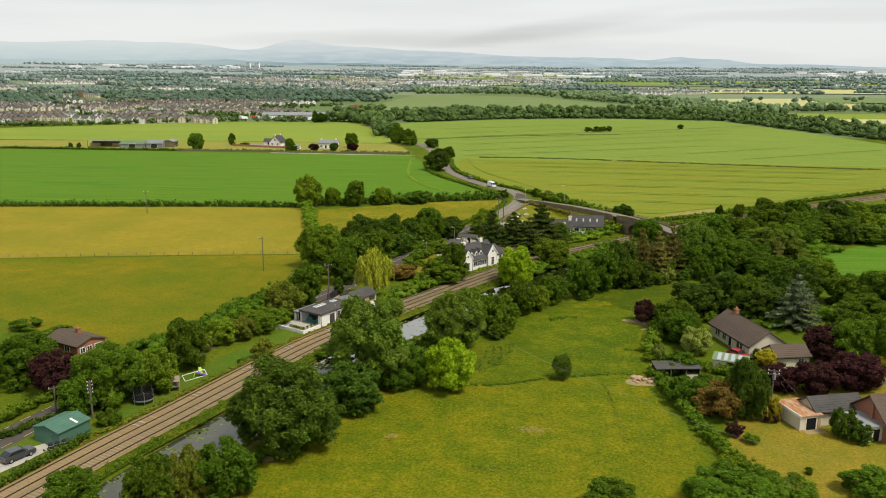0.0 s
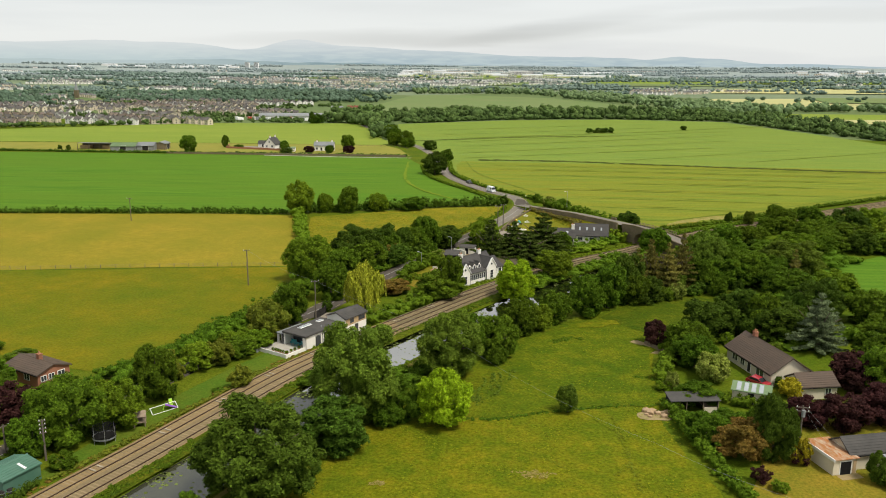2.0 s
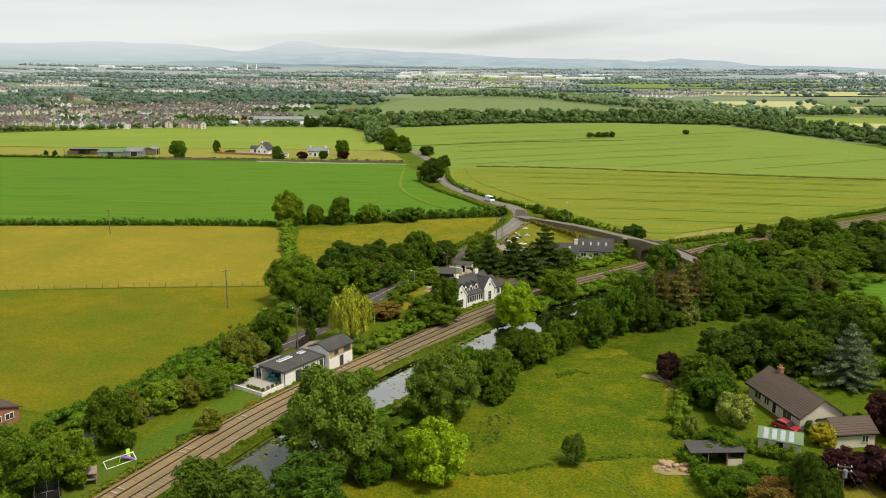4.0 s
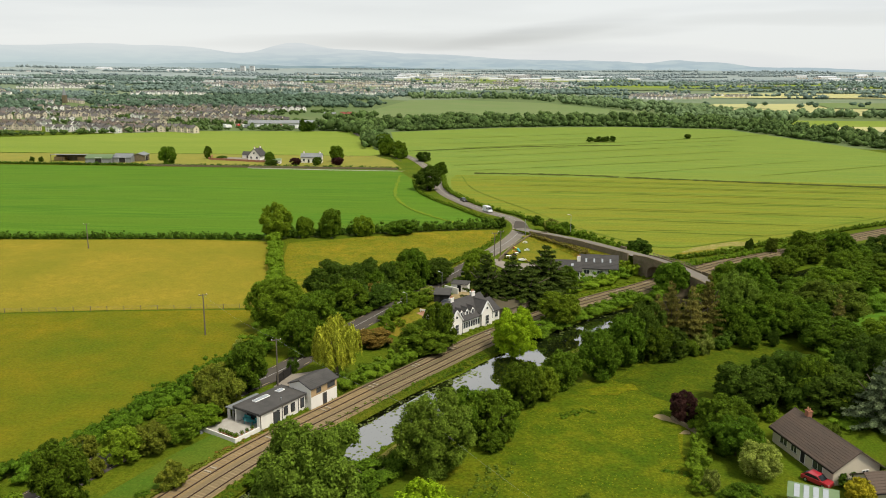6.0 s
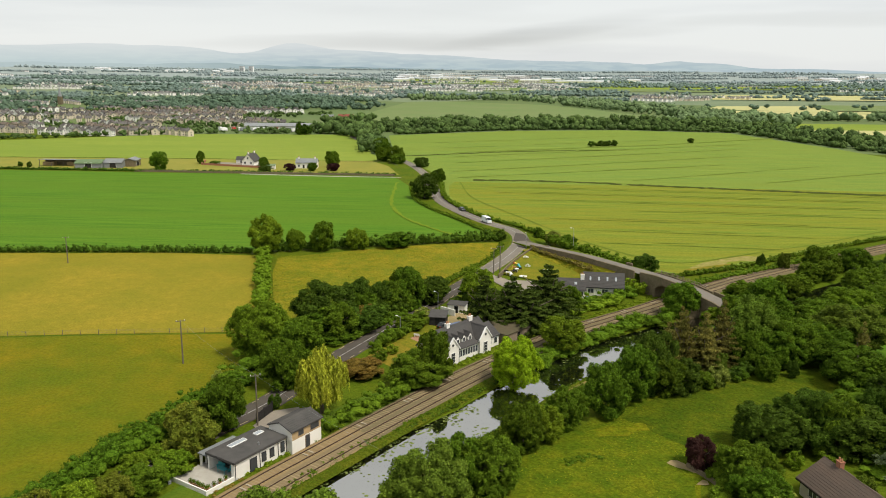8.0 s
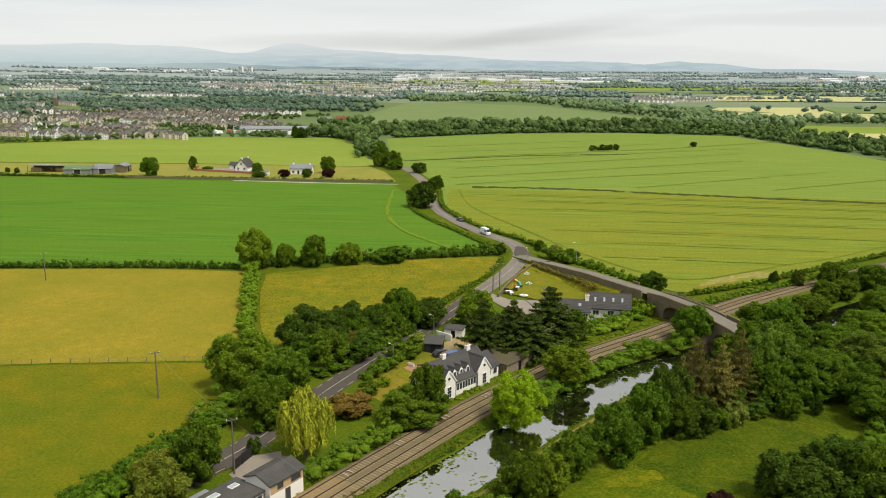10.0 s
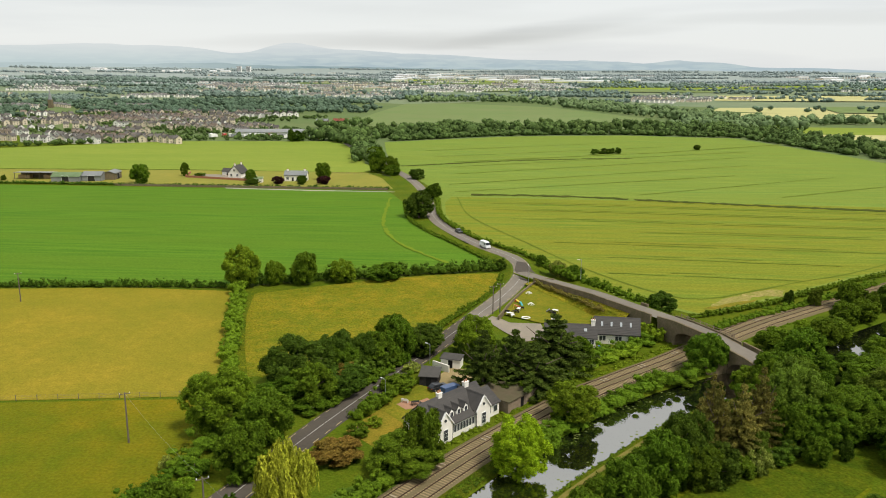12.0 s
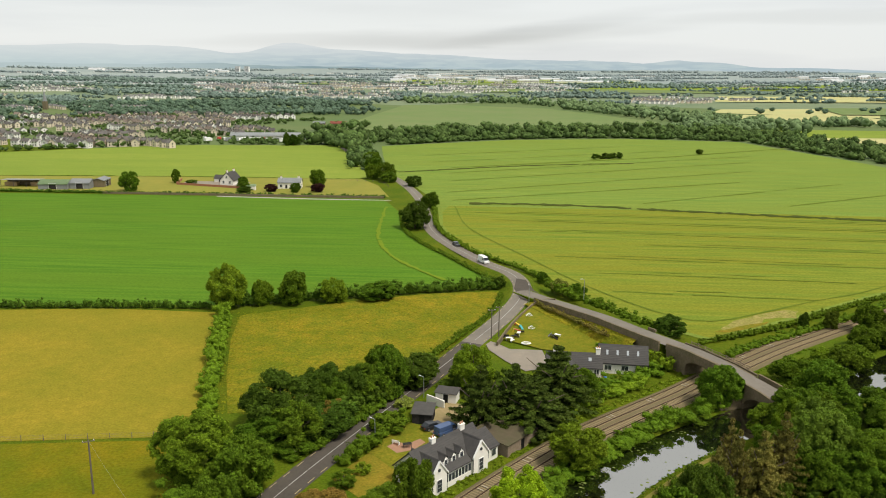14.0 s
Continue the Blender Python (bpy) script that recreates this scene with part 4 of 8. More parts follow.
def road(name, line, half, label, edges=True, centre=True, cover=None):
    sec = [(half, 0.07), (half * 0.5, 0.11), (0, 0.13), (-half * 0.5, 0.11), (-half, 0.07)]
    ob = tagged(part(name, ribbon(line, sec), cover or ASPHALT), label, "road", kind="structure")
    total = length_of(line)

    def dashes(off, gap, dash, width, material, part_name):
        verts, faces = [], []
        for d in np.arange(2, total - dash, gap):
            for k in range(3):
                at, way = along(line, d + dash * k / 2)
                n = np.array((-way[1], way[0])) / math.hypot(way[0], way[1])
                for s in (-1, 1):
                    q = at[:2] + n * (off + s * width / 2)
                    verts.append((q[0], q[1], at[2] + 0.15))
            b = len(verts) - 6
            faces.extend(((b, b + 1, b + 3, b + 2), (b + 2, b + 3, b + 5, b + 4)))
        part(part_name, (verts, faces), material, ob)
    if centre:
        dashes(0.0, 6.0, 5.6, 0.16, LINE, "centre_line")
    if edges:
        dashes(half - 0.45, 4.0, 2.0, 0.16, YLINE, "edge_line")
        dashes(-half + 0.45, 4.0, 2.0, 0.16, YLINE, "edge_line")
    return ob


# two tones of one road: the near reach has its trees' shade in its colour
TURN = int(np.argmin(np.abs(ROAD[:, 1] - 292)))
road("road", ROAD[:TURN + 1], 2.9, "asphalt country road, toned dark for tree shade, with worn white lines")
road("road", ROAD[TURN:], 2.9, "pale asphalt country road past the junction", cover=PALEROAD)
road("bridge_road", RAMP, 2.4, "grey asphalt road climbing to the humpback bridge", edges=False, centre=False, cover=PALEROAD)
sheet("junction", [(7.5, 329), (11, 326), (14, 328), (15, 331), (12, 338), (10, 350), (7, 352), (6, 340)], 1.66, ASPHALT, "asphalt apron of the road junction", "road")


# ---- the bank that carries the road, its stone wall, and the bridge ----
def bank(line, left_slope, right_slope, half, material, name, label):
    left = side_ways(line)
    verts, faces = [], []
    for p, n in zip(line, left):
        h = p[2] + 0.04
        for o, z in ((half + 0.6 + left_slope * h, 0.0), (half + 0.6, h), (-half - 0.5, h), (-half - 0.6 - right_slope * h, 0.0)):
            verts.append((p[0] + n[0] * o, p[1] + n[1] * o, z))
    k = 4
    faces = [(i * k + j, (i + 1) * k + j, (i + 1) * k + j + 1, i * k + j + 1) for i in range(len(line) - 1) for j in range(k - 1)]
    for e in (0, len(line) - 1):
        faces.append(tuple(e * k + j for j in range(k)))
    return tagged(part(name, (verts, faces), material), label, "embankment", kind="structure")


def clip_line(line, lo, hi):
    return np.array([p for p in line if lo <= p[1] <= hi])


bank(clip_line(RAMP, 282.5, 400), 1.1, 0.05, 2.4, GRASS, "embankment", "grassed bank carrying the road up to the bridge")
bank(clip_line(RAMP, 200, 251), 1.2, 1.2, 2.4, GRASS, "embankment", "grassed bank carrying the road down past the canal")
bank(clip_line(ROAD, 285, 385), 2.5, 2.0, 3.0, GRASS, "embankment", "low grassed bank under the road junction")


def wall_along(line, off, bottom, top, thick, label, name="stone_wall"):
    left = side_ways(line)
    verts, faces = [], []
    rnd = random.Random(9)
    for p, n in zip(line, left):
        t = p[2] + top + rnd.uniform(-0.06, 0.06)
        for o, z in ((off, bottom), (off, t), (off - thick, t), (off - thick, bottom)):
            verts.append((p[0] + n[0] * o, p[1] + n[1] * o, z))
    k = 4
    for i in range(len(line) - 1):
        for j in range(k):
            faces.append((i * k + j, (i + 1) * k + j, (i + 1) * k + (j + 1) % k, i * k + (j + 1) % k))
    faces += [(0, 1, 2, 3), tuple(len(verts) - 4 + j for j in range(4))]
    return tagged(part(name, (verts, faces), STONE), label, "wall", kind="structure")


wall_along(clip_line(RAMP, 283, 327), -2.7, -0.1, 0.75, 0.45, "weathered stone wall holding up the bridge road")
wall_along(clip_line(RAMP, 288, 292), 3.1, 0.5, 0.8, 0.4, "weathered stone parapet on the bridge approach")


ROADSIDE = smooth_line([(0.9, 290.6, 0.9), (4.7, 305.0, 1.2), (9.2, 317.6, 1.6), (12.2, 323.0, 2.1), (15.4, 325.2, 2.4), (17.6, 324.0, 2.8)], 1.5)
wall_along(ROADSIDE, 0.2, -0.1, 0.45, 0.4, "weathered stone wall curving round the lawn beside the road")


def wall_bank():
    """The earth bank that slopes from the lawn up against the wall."""
    line = clip_line(RAMP, 288, 327)
    left = side_ways(line)
    verts = []
    for p, n in zip(line, left):
        low = 0.3 + max(0.0, min(1.0, (p[1] - 294) / 28)) * 1.5
        for o, z in ((-2.78, max(low + 0.2, p[2] - 0.7)), (-4.2, max(low + 0.12, p[2] - 1.5)), (-6.4, low - 0.1)):
            verts.append((p[0] + n[0] * o, p[1] + n[1] * o, z))
    faces = [(3 * i + j, 3 * i + 3 + j, 3 * i + 4 + j, 3 * i + 1 + j) for i in range(len(line) - 1) for j in range(2)]
    tagged(part("earth_bank", (verts, faces), ROUGH), "rough brown-green bank sloping up to the road wall", "embankment", kind="structure")


wall_bank()


def build_bridge():
    m = pose(48.3, 272.5, 0, 0, 0, math.degrees(math.atan2(263.5 - 281.4, 52.6 - 42.6)))
    top = thing("bridge", m, "old stone humpback bridge with one arch over the railway", "bridge", kind="structure")
    L, span, rise, deck = 11.0, 4.5, 4.0, 4.98
    arch = [(span * math.cos(a), 1.9 + (rise - 1.9) * math.sin(a)) for a in np.linspace(math.pi, 0, 17)]
    outline = [(-L, -0.1), (-span, -0.1), *arch, (span, -0.1), (L, -0.1), (L, deck - 0.6), (5, deck), (-5, deck), (-L, deck - 0.5)]
    part("body", prism(B(), outline, "y", -2.9, 2.9), STONE, top)
    for y0, y1 in ((-3.15, -2.7),):
        par = [(-L, deck - 0.75), (L, deck - 0.85), (L, deck + 0.35), (5, deck + 1.0), (-5, deck + 1.0), (-L, deck + 0.45)]
        part("parapet", prism(B(), par, "y", y0, y1), STONE, top)
        bm = B()
        prism(bm, [(-L, deck + 0.45), (-5, deck + 1.0), (5, deck + 1.0), (L, deck + 0.35), (L, deck + 0.5), (5, deck + 1.15), (-5, deck + 1.15), (-L, deck + 0.6)], "y", y0 - 0.06, y1 + 0.06)
        part("coping", bm, STONE, top, "flat coping stones")
        ring = B()
        for i in range(16):
            a0, a1 = math.pi * i / 16 + 0.01, math.pi * (i + 1) / 16 - 0.01
            pts = [(r * math.cos(a), 1.9 + (rise - 1.9) * (r / span) * math.sin(a)) for r, a in ((span, a0), (span + 0.55, a0), (span + 0.55, a1), (span, a1))]
            yy = -2.98 if y0 < 0 else 2.92
            prism(ring, pts, "y", yy, yy + 0.06)
        part("arch_ring", ring, STONE, top, "arch stones paler than the wall")
    # the far side carries a low kerb with a wooden rail fence
    part("kerb", prism(B(), [(-L, deck - 0.75), (L, deck - 0.85), (L, deck - 0.1), (5, deck + 0.28), (-5, deck + 0.28), (-L, deck)], "y", 2.7, 3.05), STONE, top)
    fence = B()
    for i in range(9):
        x = -9.0 + 2.2 * i
        z = deck - 0.05 - 0.045 * max(0, abs(x) - 5)
        box(fence, x - 0.07, x + 0.07, 2.8, 2.94, z - 0.3, z + 1.25)
        if i < 8:
            for h in (0.55, 1.05):
                box(fence, x, x + 2.2, 2.75, 2.8, z + h - 0.07, z + h + 0.07)
    part("rail_fence", fence, WOOD, top, "weathered wooden rail fence")
    return top


build_bridge()


def canal_bridge():
    m = pose(56.6, 256.4, 0, 0, 0, -62)
    top = thing("canal_bridge", m, "small old stone arch bridge over the canal", "bridge", kind="structure")
    arch = [(4.0 * math.cos(a), 0.3 + 2.4 * math.sin(a)) for a in np.linspace(math.pi, 0, 13)]
    part("body", prism(B(), [(-6.5, -1.0), (-4.0, -1.0), *arch, (4.0, -1.0), (8, -1.0), (8, 2.6), (0, 3.85), (-6.5, 4.3)], "y", -3.3, 3.2), STONE, top)
    for y0, y1 in ((-3.5, -3.05), (2.95, 3.4)):
        part("parapet", prism(B(), [(-6.5, 4.2), (0, 3.7), (8, 2.4), (8, 3.5), (0, 4.85), (-6.5, 5.25)], "y", y0, y1), STONE, top)
    part("wing_wall", prism(B(), [(-9.2, -0.6), (-3.3, -0.6), (-3.3, 4.9), (-5.0, 3.6), (-9.2, 1.5)], "x", -4.9, -4.4), STONE, top)
    part("wing_wall", prism(B(), [(-8.0, -0.6), (-3.3, -0.6), (-3.3, 4.2), (-8.0, 1.5)], "x", 4.4, 4.9), STONE, top)


canal_bridge()


# ---- far hills ----
def hills(name, radius, shape, colour, glow, label):
    m = bpy.data.materials.new(name)
    m.use_nodes = True
    s = m.node_tree.nodes["Principled BSDF"]
    nz = m.node_tree.nodes.new("ShaderNodeTexNoise")
    nz.inputs["Scale"].default_value, nz.inputs["Detail"].default_value = 0.018, 8
    rp = m.node_tree.nodes.new("ShaderNodeValToRGB")
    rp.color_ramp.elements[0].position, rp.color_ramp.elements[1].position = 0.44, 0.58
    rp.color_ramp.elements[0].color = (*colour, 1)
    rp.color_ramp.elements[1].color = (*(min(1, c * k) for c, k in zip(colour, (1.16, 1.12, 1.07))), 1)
    geo = m.node_tree.nodes.new("ShaderNodeNewGeometry")
    flat = m.node_tree.nodes.new("ShaderNodeMapping")
    flat.inputs["Scale"].default_value = (0.4, 0.4, 3.4)
    m.node_tree.links.new(geo.outputs["Position"], flat.inputs[0])
    m.node_tree.links.new(flat.outputs[0], nz.inputs[0])
    m.node_tree.links.new(nz.outputs[0], rp.inputs[0])
    # haze painted into the glow: paler towards the west, the tops fading into cloud
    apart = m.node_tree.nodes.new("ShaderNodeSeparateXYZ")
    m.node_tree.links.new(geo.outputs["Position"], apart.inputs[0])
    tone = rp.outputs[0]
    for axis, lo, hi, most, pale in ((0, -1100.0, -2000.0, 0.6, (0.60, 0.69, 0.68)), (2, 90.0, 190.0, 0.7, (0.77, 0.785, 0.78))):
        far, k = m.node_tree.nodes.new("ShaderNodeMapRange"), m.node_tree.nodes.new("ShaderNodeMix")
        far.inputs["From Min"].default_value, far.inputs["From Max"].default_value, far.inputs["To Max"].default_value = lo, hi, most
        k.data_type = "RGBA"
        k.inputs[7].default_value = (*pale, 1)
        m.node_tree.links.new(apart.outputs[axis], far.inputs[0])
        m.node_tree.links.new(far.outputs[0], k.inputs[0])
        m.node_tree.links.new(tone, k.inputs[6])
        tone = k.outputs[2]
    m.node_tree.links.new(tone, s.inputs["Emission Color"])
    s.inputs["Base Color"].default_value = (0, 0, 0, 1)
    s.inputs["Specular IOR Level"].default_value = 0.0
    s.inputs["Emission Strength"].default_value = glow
    verts, faces = [], []
    steps = 220
    for i in range(steps + 1):
        a = radians(-62 + 124 * i / steps)
        h = shape(math.degrees(a))
        x, y = radius * math.sin(a), radius * math.cos(a)
        verts += [(x, y, -20), (x, y, h * 0.6), (x * 1.004, y * 1.004, h)]
    for i in range(steps):
        for j in range(2):
            faces.append((3 * i + j, 3 * i + 3 + j, 3 * i + 4 + j, 3 * i + 1 + j))
    return tagged(part(name, (verts, faces), m), label, "hills", kind="structure")


def bump_at(a, centre, width, height):
    return height * math.exp(-((a - centre) / width) ** 2)


def far_shape(a):
    h = 66 + bump_at(a, -45, 12, 40) + bump_at(a, -34, 5, 86) + bump_at(a, -27, 4, 92) + bump_at(a, -21, 4.2, 100) + bump_at(a, -14.5, 2.6, 104) + bump_at(a, -10, 4, 90)
    h += bump_at(a, -4, 4, 61) + bump_at(a, 2, 5, 40) + bump_at(a, 8, 4.5, 35) + bump_at(a, 11.7, 1.3, 32) + bump_at(a, 14.2, 1.8, 34) + bump_at(a, 19, 4, 17)
    return h + 4 * noise.noise(Vector((a * 0.8, 1, 2))) + 2.0 * noise.noise(Vector((a * 2.7, 4, 2)))


def near_shape(a):
    return 62 + bump_at(a, -34, 14, 22) + bump_at(a, -12, 7, 10) + bump_at(a, -20, 4, 14) + 7 * noise.noise(Vector((a * 0.45, 7, 1))) + 2.5 * noise.noise(Vector((a * 3.7, 3, 5)))


# glowing backdrop sheets; their pale blue is haze put into the colour
hills("hills", 4930, far_shape, (0.43, 0.53, 0.57), 1.0, "far hills under low cloud, pale blue with painted haze")
hills("low_hills", 4860, near_shape, (0.26, 0.355, 0.385), 1.0, "low ridge of far woods and fields, blue-green with painted haze")


# ---- buildings ----
BROWNFELT = mat("mossy_brown_felt", (0.085, 0.066, 0.046), (0.12, 0.092, 0.064), 1.2, (0.075, 0.08, 0.04), 3, bump=0.01)
def opening(parent, side, L, W, x, z, w, h, kind="window", frame_mat=None, bars=1):
    """A window or door on a wall of a house whose ridge runs along x: side f, b, l or r; x along that wall, z of the sill."""
    turn = {"f": 0, "b": 180, "l": -90, "r": 90}[side]
    off = {"f": W / 2, "b": W / 2, "l": L / 2, "r": L / 2}[side]
    m = pose(0, 0, 0, 0, 0, turn) @ pose(x, -off, z)
    t = 0.09
    bm = B()
    box(bm, -w / 2 - t, -w / 2, -0.09, 0.02, 0, h, m), box(bm, w / 2, w / 2 + t, -0.09, 0.02, 0, h, m)
    box(bm, -w / 2 - t, w / 2 + t, -0.09, 0.02, h, h + t, m)
    if kind == "window":
        for i in range(bars):
            c = -w / 2 + w * (i + 1) / (bars + 1)
            box(bm, c - 0.035, c + 0.035, -0.08, 0.02, 0, h, m)
    frame_ob = part(kind, bm, frame_mat or WHITE, parent)
    bm = B()
    box(bm, -w / 2, w / 2, -0.05, 0.01, 0, h, m)
    part("pane" if kind == "window" else "leaf", bm, GLASS if kind == "window" else BLACKWOOD, frame_ob)
    if kind == "window":
        bm = B()
        box(bm, -w / 2 - 0.15, w / 2 + 0.15, -0.16, 0.01, -0.1, 0, m)
        part("sill", bm, CONCRETE, frame_ob)
    return frame_ob


def gable_roof(parent, L, W, eave, ridge, material, over=0.35, thick=0.16, m=None, name="roof"):
    s = (ridge - eave) / (W / 2)
    o = W / 2 + over
    bm = B()
    out = [(-o, eave - s * over), (0, ridge + 0.08), (o, eave - s * over), (o, eave - s * over + thick), (0, ridge + 0.08 + thick), (-o, eave - s * over + thick)]
    prism(bm, out, "x", -L / 2 - over, L / 2 + over)
    if m is not None:
        bm.transform(m)
    roof = part(name, bm, material, parent)
    if W > 4.5 and L < 20:
        # courses: thin lips that stand proud of the slope, row above row
        run = math.hypot(o, ridge + 0.08 - eave + s * over)
        rows_up = int(run / 0.42)
        for side in (-1, 1):
            for k in range(rows_up):
                y0, y1 = o * (1 - k / rows_up), o * (1 - (k + 0.8) / rows_up)
                z0, z1 = ridge + 0.08 + thick - s * y0, ridge + 0.08 + thick - s * y1
                bm = B()
                prism(bm, [(side * y0, z0 - 0.02), (side * y1, z1 - 0.02), (side * y1, z1 + 0.005), (side * y0, z0 + 0.014)], "x", -L / 2 - over + 0.01, L / 2 + over - 0.01)
                if m is not None:
                    bm.transform(m)
                part("roof_course", bm, material, roof)
    bm = B()
    prism(bm, [(-0.16, ridge + 0.16), (0, ridge + 0.34), (0.16, ridge + 0.16)], "x", -L / 2 - over, L / 2 + over)
    if m is not None:
        bm.transform(m)
    part("ridge_cap", bm, material, roof)
    return roof


def gable_walls(parent, L, W, eave, ridge, material, m=None, name="wall"):
    bm = B()
    prism(bm, [(-W / 2, -0.3), (W / 2, -0.3), (W / 2, eave), (0, ridge), (-W / 2, eave)], "x", -L / 2, L / 2)
    if m is not None:
        bm.transform(m)
    return part(name, bm, material, parent)


def chimney(parent, x, y, z0, z1, w=0.5, material=None, pots=2):
    bm = B()
    box(bm, x - w, x + w, y - 0.35, y + 0.35, z0, z1)
    box(bm, x - w - 0.07, x + w + 0.07, y - 0.42, y + 0.42, z1, z1 + 0.14)
    c = part("chimney", bm, material or RENDER, parent)
    for i in range(pots):
        bm = B()
        px = x + (i - (pots - 1) / 2) * 0.5
        cyl(bm, (px, y, z1 + 0.14), (px, y, z1 + 0.6), 0.15, 0.11, 8)
        part("pot", bm, CLAY, c, "clay chimney pot")
    return c


def house(name, m, L, W, eave, ridge, wall, roof, label, category="house", openings=(), chimneys=(), gutters=True, over=0.35):
    top = thing(name, m, label, category)
    gable_walls(top, L, W, eave, ridge, wall)
    gable_roof(top, L, W, eave, ridge, roof, over)
    for c in chimneys:
        chimney(top, *c)
    for o in openings:
        opening(top, o[0], L, W, *o[1:])
    if gutters:
        for y in (-W / 2 - over - 0.03, W / 2 + over + 0.03):
            bm = B()
            zz = eave - (ridge - eave) / (W / 2) * over
            box(bm, -L / 2 - over, L / 2 + over, y - 0.06, y + 0.06, zz - 0.05, zz + 0.07)
            part("gutter", bm, DARK, top)
    return top


# the white flat-roofed house by the track
def trackside_house():
    m = pose(-37.9, 167.0, 0, 0, 0, 60.5)
    top = thing("house", m, "white flat-roofed house with a two-storey wing beside the railway", "house")
    # long single-storey wing: x along the track, y away from it; the near end is an open loggia
    bm = B()
    box(bm, 2.6, 11.2, 0.2, 6.0, -0.3, 2.75)
    box(bm, 0.15, 2.6, 0.2, 0.5, -0.3, 2.75)
    box(bm, 0.15, 2.6, 5.7, 6.0, -0.3, 2.75)
    box(bm, 0.15, 0.45, 0.5, 0.8, -0.3, 2.75)
    part("wall", bm, RENDER, top)
    bm = B()
    prism(bm, [(0.0, 2.75), (6.2, 2.75), (6.2, 3.08), (3.1, 3.16), (0.0, 3.02)], "x", 0.0, 11.4)
    roof = part("roof", bm, FELT, top, "dark grey felt roof")
    bm = B()
    for y0, y1 in ((-0.06, 0.0), (6.2, 6.26)):
        box(bm, -0.06, 11.4, y0, y1, 2.72, 3.1)
    box(bm, -0.06, 0.0, -0.06, 6.26, 2.72, 3.12)
    part("fascia", bm, FELT, roof)
    for x, y, l, w in ((3.2, 4.1, 3.1, 0.75), (8.5, 4.0, 1.3, 0.75)):
        bm = B()
        box(bm, x - 0.12, x + l + 0.12, y - 0.12, y + w + 0.12, 3.06, 3.26)
        sk = part("skylight", bm, WHITE, roof)
        part("pane", box(B(), x, x + l, y, y + w, 3.2, 3.29), SKYLIGHT, sk)
    bm = B()
    cyl(bm, (6.4, 1.4, 3.0), (6.4, 1.4, 3.5), 0.12, 0.12)
    part("vent", bm, METAL, roof)
    # loggia glazing
    bm = B()
    for i in range(6):
        y = 0.6 + i * 1.0
        box(bm, 2.5, 2.58, y - 0.05, y + 0.05, 0.05, 2.5)
    box(bm, 2.5, 2.58, 0.55, 5.65, 2.42, 2.55)
    glaz = part("glazed_door", bm, BLACKWOOD, top)
    part("pane", box(B(), 2.52, 2.56, 0.6, 5.6, 0.05, 2.45), GLASS, glaz)
    # side openings along the track wall
    for x, z, w, h, kind in ((1.2, 0.9, 0.5, 1.1, "window"), (4.0, 0.15, 1.3, 2.0, "door"), (6.2, 0.8, 0.8, 1.4, "window"), (7.9, 0.8, 0.8, 1.4, "window"), (10.2, 0.7, 0.7, 1.6, "window")):
        if x < 2.6:
            continue
        bm = B()
        box(bm, x - w / 2 - 0.08, x + w / 2 + 0.08, 0.10, 0.24, z - 0.08, z + h + 0.08)
        f = part(kind, bm, BLACKWOOD, top)
        part("pane", box(B(), x - w / 2, x + w / 2, 0.07, 0.2, z, z + h), GLASS, f)
    for x in (0.35, 5.3, 9.2, 11.0):
        bm = B()
        cyl(bm, (x, 0.08, 0), (x, 0.08, 2.8), 0.05)
        part("downpipe", bm, DARK, top)
    # low lean-to on the far side
    bm = B()
    box(bm, 1.2, 7.0, 6.0, 7.9, -0.3, 2.25)
    box(bm, 0.2, 0.5, 7.5, 7.9, -0.3, 2.25)
    part("lean_to", bm, RENDER, top)
    bm = B()
    box(bm, 0.0, 7.1, 6.27, 8.1, 2.3, 2.48)
    part("lean_to_roof", bm, GREYTIN, top)
    # near-black panel: the shade in the recess is painted on
    part("side_door", box(B(), 1.1, 1.2, 6.4, 7.4, 0, 2.0), DARK, top)
    # two-storey wing
    w = pose(14.6, 1.5, 0)
    lower = B()
    box(lower, -3.4, 3.4, -2.5, 2.5, -0.3, 2.3)
    lower.transform(w)
    part("wing_wall", lower, RENDER, top)
    upper = B()
    prism(upper, [(-2.5, 2.3), (2.5, 2.3), (2.5, 3.9), (0, 4.8), (-2.5, 3.9)], "x", -3.4, 3.4)
    upper.transform(w)
    part("wing_upper_wall", upper, BUFF, top, "buff upper wall")
    gab = B()
    prism(gab, [(-2.52, 2.2), (2.52, 2.2), (2.52, 3.85), (0, 4.75), (-2.52, 3.85)], "x", -3.47, -3.38)
    gab.transform(w)
    part("gable", gab, RENDER, top)
    gable_roof(top, 6.8, 5.0, 3.9, 4.8, FELT, 0.3, 0.14, w, "wing_roof")
    for x, z, ww, h in ((13.2, 2.75, 1.1, 0.85), (16.4, 2.7, 1.9, 0.95), (14.7, 0.1, 0.9, 2.0)):
        bm = B()
        box(bm, x - ww / 2 - 0.08, x + ww / 2 + 0.08, -1.08, -0.96, z - 0.08, z + h + 0.08)
        f = part("window" if z > 1 else "door", bm, WOOD, top)
        part("pane", box(B(), x - ww / 2, x + ww / 2, -1.11, -1.0, z, z + h), GLASS, f)
    return top


trackside_house()

# its patio with a low wall, planters and seats
pm = pose(-37.9, 167.0, 0, 0, 0, 60.5)
patio = thing("patio", pm, "pale paved patio with a low white wall", "patio", kind="structure")
part("paving", box(B(), -4.9, 2.5, 0.4, 8.2, -0.1, 0.3), CONCRETE, patio, "pale paving")
bm = B()
